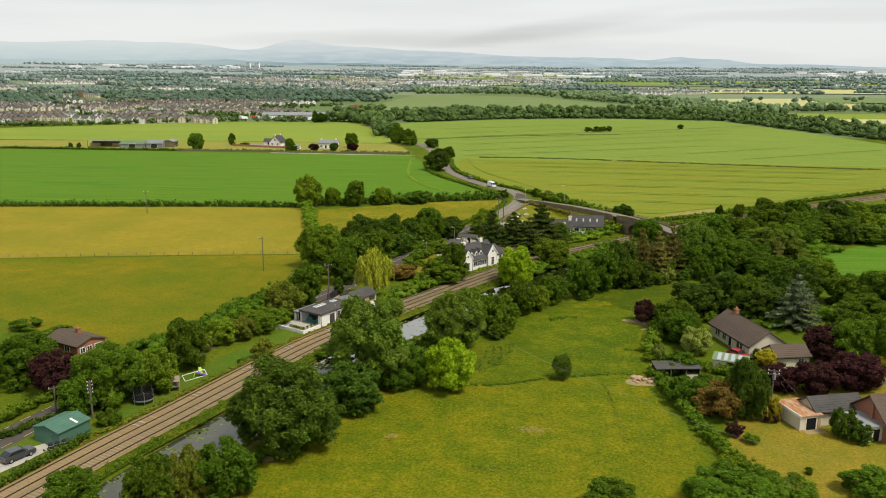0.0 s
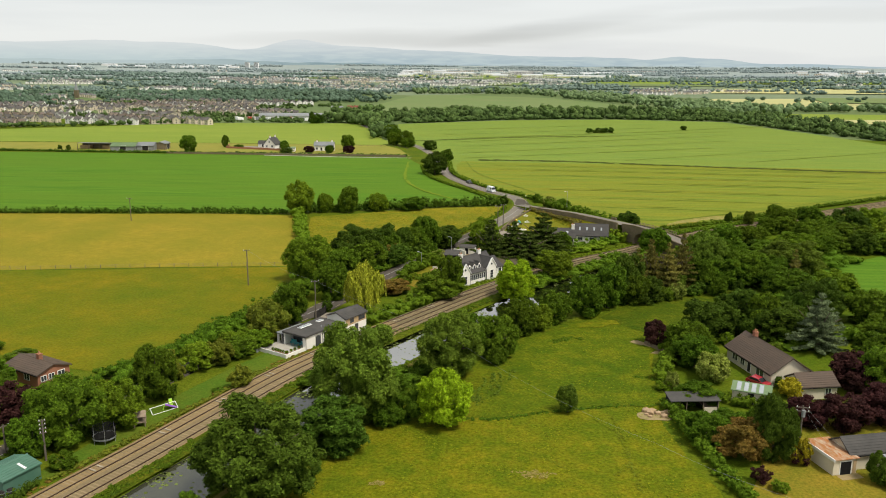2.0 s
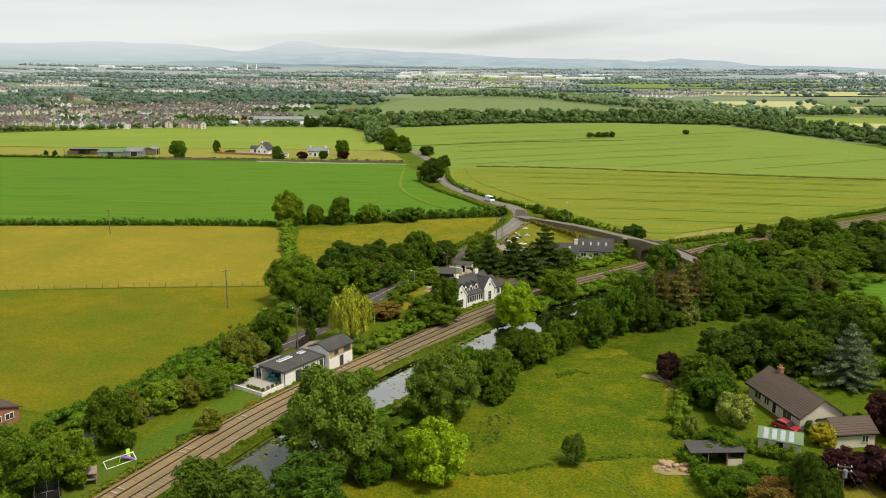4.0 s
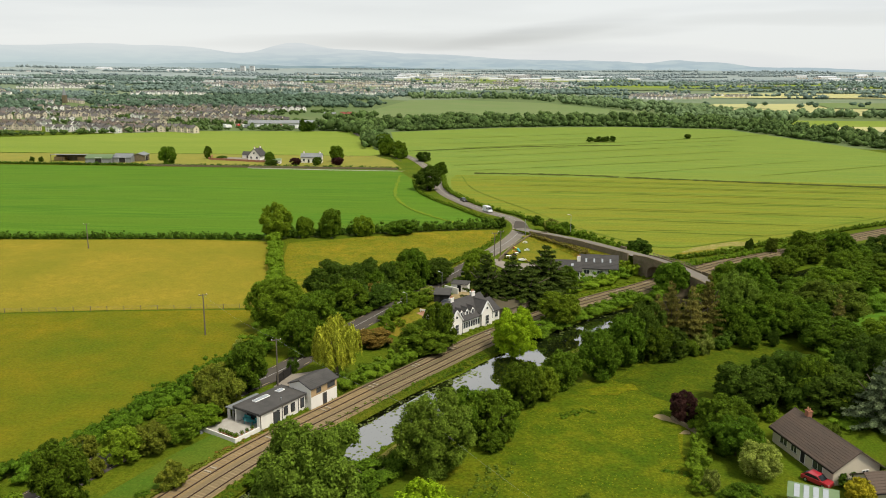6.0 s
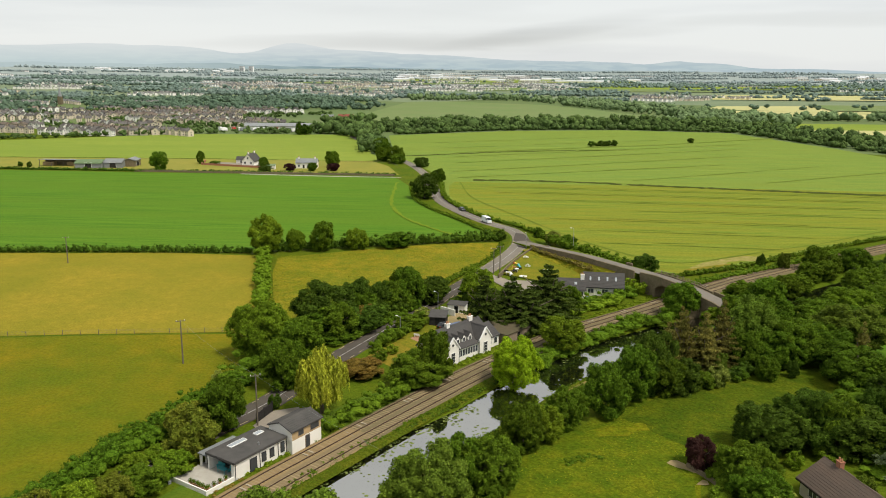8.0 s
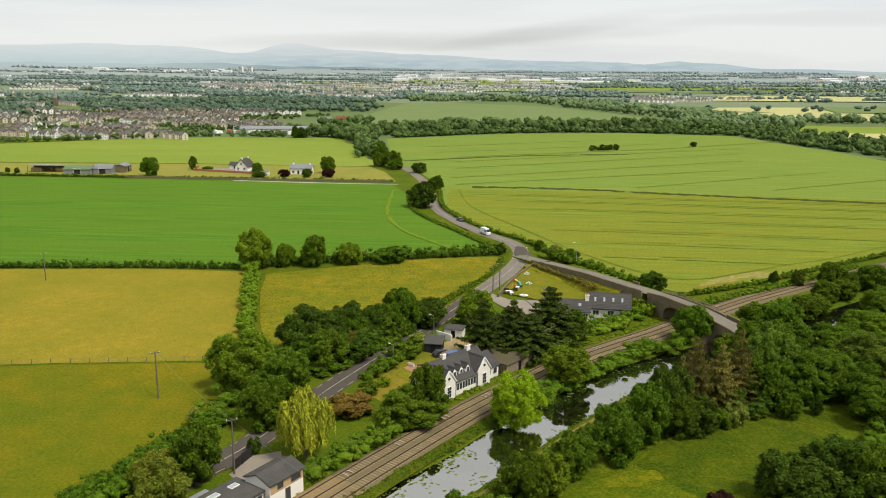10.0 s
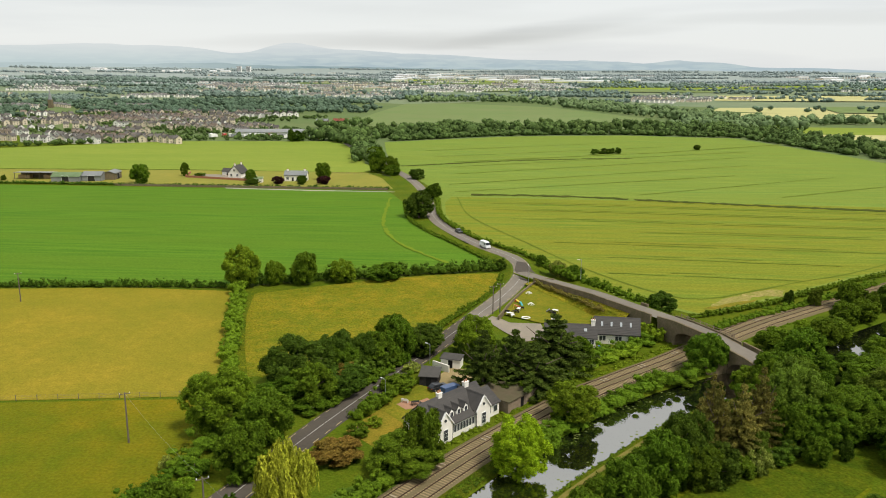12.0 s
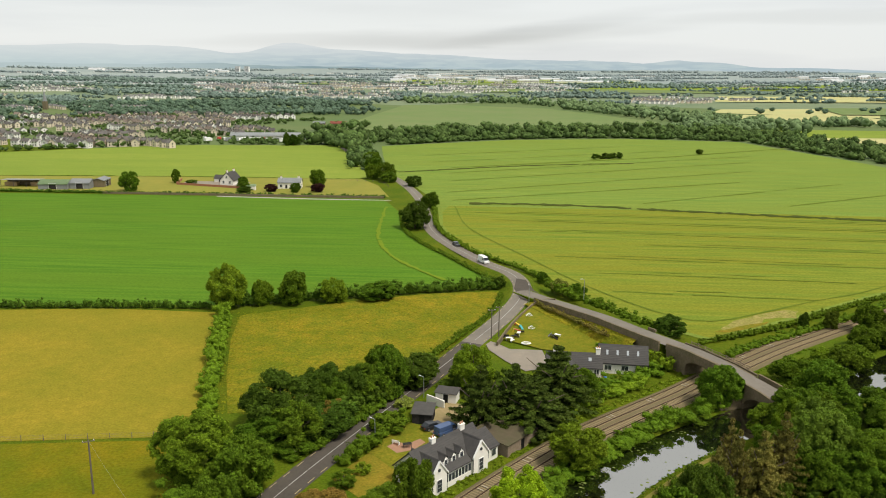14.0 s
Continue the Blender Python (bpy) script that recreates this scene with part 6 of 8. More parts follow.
barn(-236, 538, 6, 11, 9, 3.2, 5.0, GREYTIN, GREYTIN, "grey sheet-metal farm barn")
barn(-229, 546, 96, 11, 7, 3.8, 5.0, STONE, GREYTIN, "old farm barn with a grey roof")


def open_barn(m, l, w, label):
    """A long shelter with a flat sheet roof on posts, its front open."""
    top = thing("open_barn", m, label, "barn")
    part("roof", prism(B(), [(-w / 2 - 0.6, 4.1), (w / 2, 3.6), (w / 2, 3.75), (-w / 2 - 0.6, 4.25)], "x", -l / 2, l / 2), GREYTIN, top)
    part("back_wall", box(B(), -l / 2, l / 2, w / 2 - 0.2, w / 2, 0, 3.6), STONE, top)
    for x in (-l / 2 + 0.1, -l / 6, l / 6, l / 2 - 0.1):
        part("post", box(B(), x - 0.12, x + 0.12, -w / 2, -w / 2 + 0.24, 0, 4.05), POLEWOOD, top)
    for x0, x1 in ((-l / 2 + 0.2, -l / 6 - 0.2), (l / 6 + 0.5, l / 2 - 2.0)):
        part("stacked_bales", box(B(), x0, x1, 0.0, w / 2 - 0.4, 0, 2.2), BUFF, top)


open_barn(pose(-273, 541, 0, 0, 0, 4), 22, 8, "long open-fronted farm shelter with a flat sheet roof")
house("farmhouse", pose(-158, 563, 0, 0, 0, 80), 10, 8.4, 2.8, 7.2, RENDER, SLATE, "white farmhouse with a steep slate roof and tall gable", "farmhouse", openings=(("l", -2, 1, 1.2, 1.3), ("l", 2, 1, 1.2, 1.3), ("l", 0, 4, 1.0, 1.2), ("f", 2, 1, 1.2, 1.4)), chimneys=((-4.0, 0, 6.8, 8.3), (4.0, 0, 6.8, 8.3)))
house("outhouse", pose(-166.5, 571, 0, 0, 0, -6), 7, 4.5, 2.4, 4.0, RENDER, SLATE, "low white outhouse behind the farmhouse", "outhouse", gutters=False, openings=(("f", 0, 0, 1.2, 1.9, "door"),))
sheet("farm_yard", [(-188, 560), (-168, 556), (-150, 552), (-148, 570), (-186, 572)], 0.1, GRAVEL, "pale gravel yard before the farmhouse", "yard")
for a, b in (((-188.5, 556.5), (-141, 543.5)), ((-188.5, 556.5), (-193, 576))):
    length, turn = math.dist(a, b), math.degrees(math.atan2(b[1] - a[1], b[0] - a[0]))
    w = part("garden_wall", box(B(), 0, length, -0.2, 0.2, -0.1, 1.3), BRICK)
    w.matrix_world = pose(a[0], a[1], 0, 0, 0, turn)
    tagged(w, "low red-brown wall round the farmhouse yard", "wall", kind="structure")
house("farmhouse", pose(-119, 551, 0, 0, 0, 4), 13, 7.0, 3.6, 5.6, RENDER, GREYTIN, "long white farmhouse with a pale grey roof", "farmhouse", openings=(("f", -4.6, 1, 1.3, 1.4), ("f", -1.6, 0.2, 1.2, 2.1, "door"), ("f", 1.4, 1, 1.3, 1.4), ("f", 4.4, 1, 1.3, 1.4), ("r", 0, 1, 1.3, 1.4)), chimneys=((-5, 0, 5.2, 6.6), (5, 0, 5.2, 6.6)))
shed("shed", pose(-140, 541, 0, 0, 0, 8), 7, 4, 2.4, 2.9, RENDER, PALETIN, "small white shed behind the farm hedge")
house("barn", pose(-188, 1040, 0, 0, 0, 5), 18, 10, 4.0, 6.2, STONE, REDTIN, "farm barn with a rust-red roof", "barn", gutters=False)
house("barn", pose(-212, 1046, 0, 0, 0, 5), 14, 9, 3.5, 5.2, STONE, GREYTIN, "grey-roofed farm barn among trees", "barn", gutters=False)
tagged(part("stone_wall", box(B(), -215, -60, 518.5, 519.2, 0, 1.1), STONE), "low pale wall along the edge of the crop", "wall", kind="structure")


# ---- poles and wires ----
def pole(x, y, h, label, turn=0, arms=1, z=0.0, lean=0.0):
    top = thing("telegraph_pole", pose(x, y, z, lean, 0, turn), label, "telegraph pole")
    bm = B()
    cyl(bm, (0, 0, -0.5), (0, 0, h), 0.17, 0.11, 8)
    part("post", bm, POLEWOOD, top)
    for i in range(arms):
        zz = h - 0.35 - 0.6 * i
        reach = 0.95 if arms < 3 else 0.5
        arm = part("crossarm", box(B(), -reach, reach, -0.06, 0.06, zz, zz + 0.12), POLEWOOD, top)
        for k in (-reach + 0.15, 0.0, reach - 0.15):
            bm = B()
            cyl(bm, (k, 0, zz + 0.12), (k, 0, zz + 0.32), 0.05, 0.06, 6)
            part("insulator", bm, WHITE, arm)
    return top


pole(-64.4, 213.9, 9.6, "wooden telegraph pole standing in the pasture", 30)
pole(-134.0, 295.8, 8.5, "wooden telegraph pole in the tan pasture", 20)
pole(-40.2, 186.2, 9.5, "wooden telegraph pole beside the road", 30)
pole(-11.6, 158.0, 9.5, "wooden telegraph pole among the canal trees", 40)
pole(-64.0, 119.2, 6.4, "short wooden pole with many insulators by the railway", 30, 4)
pole(-70.6, 120.2, 4.8, "grey roadside pole by the hedge", 60)
pole(45.2, 131.0, 7.6, "wooden pole with a transformer by the garage", -10, 2)
pole(-0.6, 295.4, 8.0, "tall dark pole at the road side", 10, 1, 0.3)
pole(1.3, 297.8, 8.0, "tall dark pole at the road side", 10, 1, 0.4)
bm = B()
cyl(bm, (45.2, 130.7, 6.0), (45.2, 130.7, 7.0), 0.28, 0.28, 10)
tagged(part("transformer", bm, GREYTIN), "grey transformer drum fixed to a pole", "transformer")


def lamp_post(x, y, z, h, turn, label):
    top = thing("street_lamp", pose(x, y, z, 0, 0, turn), label, "street lamp", group="street lamps")
    bm = B()
    cyl(bm, (0, 0, 0), (0, 0, h), 0.09, 0.06, 8)
    part("post", bm, METAL, top)
    bm = B()
    cyl(bm, (0, 0, h), (0.9, 0, h + 0.15), 0.04, 0.04, 6)
    arm = part("arm", bm, METAL, top)
    part("lamp_head", box(B(), 0.7, 1.3, -0.1, 0.1, h + 0.08, h + 0.2), WHITE, arm)


lamp_post(9.9, 322.0, 1.4, 6.0, 100, "grey street lamp at the road junction")
lamp_post(-14.5, 257.5, 0, 4.6, 150, "grey street lamp beside the road hedge")
lamp_post(-21.6, 236.0, 0, 4.6, 150, "grey street lamp beside the road hedge")
lamp_post(25.5, 322.5, 3.6, 6.0, 200, "grey street lamp on the bridge road")


def wire(a, b, label="thin black overhead wire", sag=0.8):
    cu = bpy.data.curves.new("wire", "CURVE")
    cu.dimensions, cu.bevel_depth, cu.bevel_resolution = "3D", 0.013, 0
    sp = cu.splines.new("POLY")
    sp.points.add(16)
    for i in range(17):
        t = i / 16
        p = Vector(a).lerp(Vector(b), t)
        sp.points[i].co = (p.x, p.y, p.z - 4 * sag * t * (1 - t), 1)
    cu.materials.append(GREYTIN)
    return tagged(new("overhead_wire", cu), label, "wire", group="overhead wires")


for k in (0.0,):
    wire((-64.4 + k * 0.8, 213.9 + k * 0.5, 9.5), (-40.2 + k * 0.8, 186.2 + k * 0.5, 9.4), "thin pale overhead wire across the pasture")
    wire((-40.2 + k * 0.8, 186.2 + k * 0.5, 9.4), (-11.6 + k * 0.7, 158 + k * 0.6, 9.4), "thin pale overhead wire above the trackside house")
    wire((-11.6 + k * 0.7, 158 + k * 0.6, 9.4), (22 + k, 119, 6.5), "thin pale overhead wire above the meadow", 1.5)
    wire((22 + k, 119, 6.5), (42 + k, 97, 9.0), "thin pale overhead wire above the meadow", 1.0)
wire((45.2, 131, 7.4), (48.0, 126.5, 2.7), "thin pale overhead wire down to the garage", 0.1)
wire((45.6, 131, 7.4), (50.0, 127.5, 2.7), "thin pale overhead wire down to the garage", 0.1)


# ---- fences ----
def board_fence(a, b, h, label):
    length, turn = math.dist(a, b), math.degrees(math.atan2(b[1] - a[1], b[0] - a[0]))
    top = thing("fence", pose(a[0], a[1], 0, 0, 0, turn), label, "fence")
    for k in range(int(length / 2.4) + 1):
        part("post", box(B(), 2.4 * k - 0.06, 2.4 * k + 0.06, -0.06, 0.06, -0.1, h + 0.1), WOOD, top)
    for z in (0.25, h - 0.25):
        part("rail", box(B(), 0, length, 0.06, 0.1, z - 0.05, z + 0.05), WOOD, top)
    first = part("board", box(B(), 0.02, 0.26, -0.1, -0.06, 0.05, h), WOOD, top)
    for k in range(1, int(length / 0.3)):
        ob = new("board", first.data)
        ob.parent, ob.matrix_local = top, pose(0.3 * k, 0, 0)


board_fence((54.6, 140.9), (76, 147.0), 1.2, "low grey weathered board fence behind the garden")


def post_fence(points, step, h, label):
    line = smooth_line(points, 5)
    top = thing("fence", Matrix(), label, "fence")
    total = length_of(line)
    me = None
    for d in np.arange(0, total, step):
        at, way = along(line, d)
        if me is None:
            ob = part("post", box(B(), -0.05, 0.05, -0.05, 0.05, 0, h), POLEWOOD, top)
            me = ob.data
        else:
            ob = new("post", me)
            ob.parent = top
        ob.matrix_local = pose(at[0], at[1], 0, prnd.uniform(-3, 3), prnd.uniform(-3, 3), prnd.uniform(0, 90))
    for k in (0.45, 0.85, 1.1):
        if k < h:
            l3 = np.column_stack([line[:, :2], np.full(len(line), k)])
            part("strand", ribbon(l3, [(0.012, 0), (0, 0.024), (-0.012, 0)]), POLEWOOD, top)
    return top


post_fence([(-150, 219.9), (-97.5, 229.3), (-60, 235)], 4.0, 1.25, "wooden post and wire fence across the pasture")
post_fence([(-110, 585), (-72, 578), (-62, 556)], 5.0, 1.4, "dark post fence round the farm paddock")


# ---- garden play things ----
NET = mat("black_net", (0.015, 0.015, 0.015), (0.025, 0.025, 0.025), 0.3, lace=0.06)


def trampoline(x, y, r):
    top = thing("trampoline", pose(x, y, 0), "round black trampoline with a safety net", "trampoline")
    bm = B()
    cyl(bm, (0, 0, 0.75), (0, 0, 0.82), r, r, 20)
    part("mat", bm, DARK, top)
    for i in range(6):
        a = i * math.pi / 3
        bm = B()
        cyl(bm, (r * math.cos(a), r * math.sin(a), 0), (r * math.cos(a), r * math.sin(a), 2.5), 0.04)
        part("leg", bm, METAL, top)
    ring = []
    faces = []
    for i in range(20):
        a = 2 * math.pi * i / 20
        ring += [(r * math.cos(a), r * math.sin(a), 0.7), (r * math.cos(a), r * math.sin(a), 0.95)]
    faces = [(2 * i, (2 * i + 2) % 40, (2 * i + 3) % 40, 2 * i + 1) for i in range(20)]
    part("pad", (ring, faces), GREYTIN, top)
    net = [(r * math.cos(2 * math.pi * i / 20), r * math.sin(2 * math.pi * i / 20), z) for i in range(20) for z in (0.95, 2.45)]
    part("safety_net", (net, [(2 * i, (2 * i + 2) % 40, (2 * i + 3) % 40, 2 * i + 1) for i in range(20)]), NET, top, "fine black net")


trampoline(-58.6, 125.8, 1.7)


def goal_frame(m, label):
    top = thing("swing_frame", m, label, "swing frame")
    for x in (-2.2, 2.2):
        for y in (-1.0, 1.0):
            bm = B()
            cyl(bm, (x, y, 0), (x, 0, 0.85), 0.06)
            part("leg", bm, WHITE, top)
    bm = B()
    cyl(bm, (-2.2, 0, 0.85), (2.2, 0, 0.85), 0.06)
    part("crossbar", bm, WHITE, top)
    bm = B()
    cyl(bm, (-2.2, -1.0, 0.05), (2.2, -1.0, 0.05), 0.06)
    part("ground_bar", bm, WHITE, top)


goal_frame(pose(-54.6, 137.6, 0, 0, 0, 50), "white metal swing frame on the lawn")
PURPLE, LIMEP, REDP, BLUEP, YELP = paint("purple_plastic", (0.22, 0.08, 0.42)), paint("lime_plastic", (0.35, 0.62, 0.06)), paint("red_plastic", (0.55, 0.05, 0.04)), paint("blue_plastic", (0.06, 0.20, 0.55)), paint("yellow_plastic", (0.65, 0.45, 0.04))


def slide(m, a, b, label):
    top = thing("slide", m, label, "slide")
    part("chute", prism(B(), [(-1.1, 0.1), (0.7, 0.75), (0.7, 0.88), (-1.1, 0.22)], "x", -0.28, 0.28), a, top)
    part("ladder", prism(B(), [(0.7, 0.88), (0.8, 0.88), (1.1, 0), (0.95, 0)], "x", -0.28, 0.28), b, top)


slide(pose(-54.0, 139.4, 0.05, 0, 0, 30), LIMEP, PURPLE, "lime and purple plastic slide on the lawn")
slide(pose(-53.6, 138.0, 0.05, 0, 0, 110), PURPLE, LIMEP, "purple and lime plastic slide on the lawn")


def playhouse(m, label):
    top = thing("playhouse", m, label, "playhouse")
    for x in (-0.8, 0.8):
        for y in (-0.7, 0.7):
            part("leg", box(B(), x - 0.06, x + 0.06, y - 0.06, y + 0.06, 0, 1.9), WOOD, top)
    part("deck", box(B(), -0.9, 0.9, -0.8, 0.8, 0.8, 0.9), WOOD, top)
    part("side", box(B(), -0.9, 0.9, 0.7, 0.78, 0.9, 1.5), WOOD, top)
    part("roof", prism(B(), [(-1.0, 1.85), (0, 2.5), (1.0, 1.85), (0, 2.6)], "x", -1.0, 1.0), WOOD, top)


playhouse(pose(-55.6, 131.4, 0, 0, 0, 20), "wooden climbing tower on the lawn")

# furniture and toys on the triangular lawn
for i, (x, y) in enumerate(((3.9, 294.9), (5.2, 296.4), (6.5, 298.7), (15.2, 297.2), (16.4, 298.0))):
    garden_table(pose(x, y, 0.27 + lawn_rise(x, y), 0, 0, 37 * i), "garden table on the lawn", (WHITE, BLACKWOOD, WHITE, BLACKWOOD, WHITE)[i])
for i, (x, y) in enumerate(((3.2, 296.2), (4.8, 294.0), (6.0, 297.2), (7.2, 299.6), (14.4, 298.2), (15.8, 296.2))):
    bench(pose(x, y, 0.27 + lawn_rise(x, y), 0, 0, 61 * i), "garden bench on the lawn", (BLACKWOOD, WHITE, BLACKWOOD, BLACKWOOD, GREYTIN, BLACKWOOD)[i])
for x, y, turn, a, b, words in ((7.2, 303.1, 20, TEAL, TEAL, "teal plastic slide on the lawn"), (6.4, 305.0, 50, YELP, REDP, "yellow and red plastic slide on the lawn"), (22.4, 308.0, 80, TEAL, BLUEP, "teal and blue plastic slide on the lawn"), (6.0, 301.0, 100, REDP, YELP, "red and yellow plastic slide on the lawn")):
    slide(pose(x, y, 0.27 + lawn_rise(x, y), 0, 0, turn), a, b, words)


def paddling_pool(x, y, r, label):
    top = thing("paddling_pool", pose(x, y, 0.27 + lawn_rise(x, y)), label, "paddling pool", group="garden play things")
    ring = B()
    for i in range(20):
        a0, a1 = 2 * math.pi * i / 20, 2 * math.pi * (i + 1) / 20
        cyl(ring, (r * math.cos(a0), r * 0.7 * math.sin(a0), 0.15), (r * math.cos(a1), r * 0.7 * math.sin(a1), 0.15), 0.17, 0.17, 6)
    part("rim", ring, WHITE, top)
    part("pool_floor", prism(B(), [(r * math.cos(k * 0.314), r * 0.7 * math.sin(k * 0.314)) for k in range(20)], "z", 0.0, 0.08), paint("pale_blue_plastic", (0.42, 0.60, 0.66)), top)


paddling_pool(8.2, 292.7, 1.1, "white oval paddling pool on the lawn")
paddling_pool(12.8, 322.4, 0.7, "small white paddling pool by the wall")


def climbing_dome(x, y, r, z, label):
    """A play dome of thin rods."""
    top = thing("climbing_dome", pose(x, y, z), label, "climbing dome", group="garden play things")
    bm = B()
    bmesh.ops.create_icosphere(bm, subdivisions=1, radius=r)
    rods = [(e.verts[0].co.copy(), e.verts[1].co.copy()) for e in bm.edges if min(e.verts[0].co.z, e.verts[1].co.z) > -0.1]
    bm.free()
    for p, q in rods:
        bm = B()
        cyl(bm, p, q, 0.05, 0.05, 5)
        part("rod", bm, WHITE, top)


climbing_dome(9.6, 312.4, 1.1, 1.2, "white rod climbing dome on the lawn")
climbing_dome(9.9, 302.8, 1.1, 0.7, "white rod climbing dome on the lawn")
slide(pose(25.4, 270.6, 0.05, 0, 0, 60), BLUEP, REDP, "blue and red plastic slide by the cottage")


# ---- vehicles ----
TYRE, CARGLASS = mat("tyre", (0.018, 0.018, 0.018), (0.028, 0.028, 0.028), 0.2), mat("car_glass", (0.02, 0.024, 0.028), (0.03, 0.034, 0.04), 0.5, rough=0.08)


def car(m, colour, label, l=4.3, w=1.8, h=1.5, van=False):
    top = thing("van" if van else "car", m, label, "van" if van else "car")
    body = B()
    hood = 0.62 * h if not van else 0.5 * h
    low = [(-l / 2, 0.3), (l / 2, 0.3), (l / 2, hood * 0.85), (l * 0.46, hood * 0.95), (l * 0.24, hood), (-l * 0.48, hood), (-l / 2, hood * 0.85)]
    prism(body, low, "y", -w / 2, w / 2)
    if van:
        cab = [(l * 0.42, hood), (l * 0.30, h * 0.93), (l * 0.2, h), (-l * 0.48, h), (-l * 0.5, hood)]
    else:
        cab = [(l * 0.25, hood), (l * 0.08, h * 0.97), (-l * 0.28, h), (-l * 0.46, hood)]
    prism(body, cab, "y", -w * 0.44, w * 0.44)
    bmesh.ops.bevel(body, geom=[e for e in body.edges], offset=0.05, segments=1, affect="EDGES", clamp_overlap=True)
    shell = part("body", body, colour, top)
    glass = B()
    if van:
        prism(glass, [(l * 0.415, hood + 0.08), (l * 0.305, h * 0.9), (l * 0.315, h * 0.9), (l * 0.43, hood + 0.08)], "y", -w * 0.4, w * 0.4)
        for s in (-1, 1):
            prism(glass, [(l * 0.37, hood + 0.05), (l * 0.28, h * 0.86), (l * 0.16, h * 0.86), (l * 0.16, hood + 0.05)], "y", s * w * 0.445 - 0.01, s * w * 0.445 + 0.01)
    else:
        prism(glass, [(l * 0.24, hood + 0.03), (l * 0.085, h * 0.95), (l * 0.10, h * 0.96), (l * 0.26, hood + 0.03)], "y", -w * 0.38, w * 0.38)
        prism(glass, [(-l * 0.46, hood + 0.05), (-l * 0.30, h * 0.95), (-l * 0.315, h * 0.96), (-l * 0.475, hood + 0.05)], "y", -w * 0.38, w * 0.38)
        for s in (-1, 1):
            prism(glass, [(l * 0.19, hood + 0.04), (l * 0.06, h * 0.92), (-l * 0.27, h * 0.93), (-l * 0.38, hood + 0.04)], "y", s * w * 0.445 - 0.01, s * w * 0.445 + 0.01)
    part("window", glass, CARGLASS, top)
    for x in (-l * 0.31, l * 0.31):
        for s in (-1, 1):
            bm = B()
            cyl(bm, (x, s * (w / 2 - 0.2), 0.33), (x, s * (w / 2 + 0.02), 0.33), 0.33, 0.33, 14)
            wheel = part("wheel", bm, TYRE, top)
            bm = B()
            cyl(bm, (x, s * (w / 2 + 0.02), 0.33), (x, s * (w / 2 + 0.03), 0.33), 0.2, 0.2, 10)
            part("rim", bm, METAL, wheel)
    for s in (-1, 1):
        part("headlight", box(B(), l / 2 - 0.06, l / 2 + 0.01, s * w * 0.36 - 0.16, s * w * 0.36 + 0.16, hood * 0.68, hood * 0.85), SKYLIGHT, top)
        part("tail_light", box(B(), -l / 2 - 0.01, -l / 2 + 0.05, s * w * 0.38 - 0.12, s * w * 0.38 + 0.12, hood * 0.7, hood * 0.9), REDP, top)
    return top


BLACKP, GREYP, NAVY, WHITEP, REDCAR = paint("black_car_paint", (0.02, 0.021, 0.024)), paint("dark_grey_car_paint", (0.05, 0.052, 0.056)), paint("blue_car_paint", (0.04, 0.075, 0.17)), paint("white_car_paint", (0.72, 0.73, 0.74)), paint("red_car_paint", (0.32, 0.02, 0.03))
car(pose(-67.9, 105.3, 0.08, 0, 0, 62), GREYP, "dark grey estate car parked on the concrete drive", 4.6, 1.85, 1.6)
car(pose(-11.5, 242.6, 0.07, 0, 0, 40), BLACKP, "black car parked in the gravel yard", 4.3)
car(pose(-8.6, 240.8, 0.07, 0, 0, 44), NAVY, "dark blue van parked in the gravel yard", 5.0, 1.95, 1.95, True)
car(pose(47.4, 157.4, 0.03, 0, 0, -50), REDCAR, "red car parked beside the bungalow", 4.2)
car(pose(-4.2, 376.4, 0.75, 0, 0, -62), WHITEP, "white van driving on the country road", 5.6, 2.0, 2.4, True)
car(pose(-15.4, 405.5, 0.25, 0, 0, -64), GREYP, "dark car on the country road")


# ---- trees and bushes ----
# left gardens
tree("mid", -64.2, 125.4, 10.0, 5.8)
tree("mid", -57.5, 142.1, 9.2, 4.3)
tree("plum", -74.7, 128.4, 7.5, 4.6)
tree("mid", -84.4, 133.4, 8.7, 6.4)
bush("mid", -67.0, 120.4, 6.0, 3.4)
tree("light", -58.6, 131.2, 7.1, 4.0)
bush("mid", -87.5, 142.2, 5.6, 4.3)
bush("mid", -100.3, 160.5, 2.4, 3.4)
bush("mid", -92.0, 159.1, 2.2, 2.7)
bush("mid", -60.0, 117.0, 2.6, 2.0)
bush("mid", -46.9, 119.7, 0.7, 1.4)
bush("mid", -48.1, 145.9, 1.1, 1.6)
bush("yellow", -45.0, 148.4, 3.8, 2.4)
bush("light", -55.4, 155.5, 5.2, 3.3)
bush("yellow", -52.8, 158.6, 4.6, 3.3)
bush("mid", -49.8, 163.2, 5.7, 3.4)
tree("yellow", -47.2, 174.6, 7.6, 4.4)
bush("light", -47.8, 168.6, 6.0, 3.8)
tree("mid", -45.3, 183.6, 8.3, 4.1)
bush("yellow", -57.6, 150.7, 4.9, 2.3)
bush("light", -68.3, 142.5, 2.8, 1.7)
# right bank of canal
tree("dark", -30.6, 112.0, 13.6, 8.6)
tree("yellow", -39.2, 96.4, 8.0, 2.6)
tree("mid", -34.9, 98.3, 7.5, 4.2)
tree("mid", -42.9, 93.4, 6.5, 3.0)
tree("mid", -53.4, 93.8, 5.3, 3.9)
tree("willow", -22.2, 137.2, 15.8, 7.6)
tree("dark", -23.6, 126.1, 7.4, 5.3)
tree("mid", -15.7, 137.7, 11.1, 4.6)
tree("lime", -7.8, 135.9, 8.9, 4.4)
tree("willow", -8.0, 156.2, 10.9, 5.0)
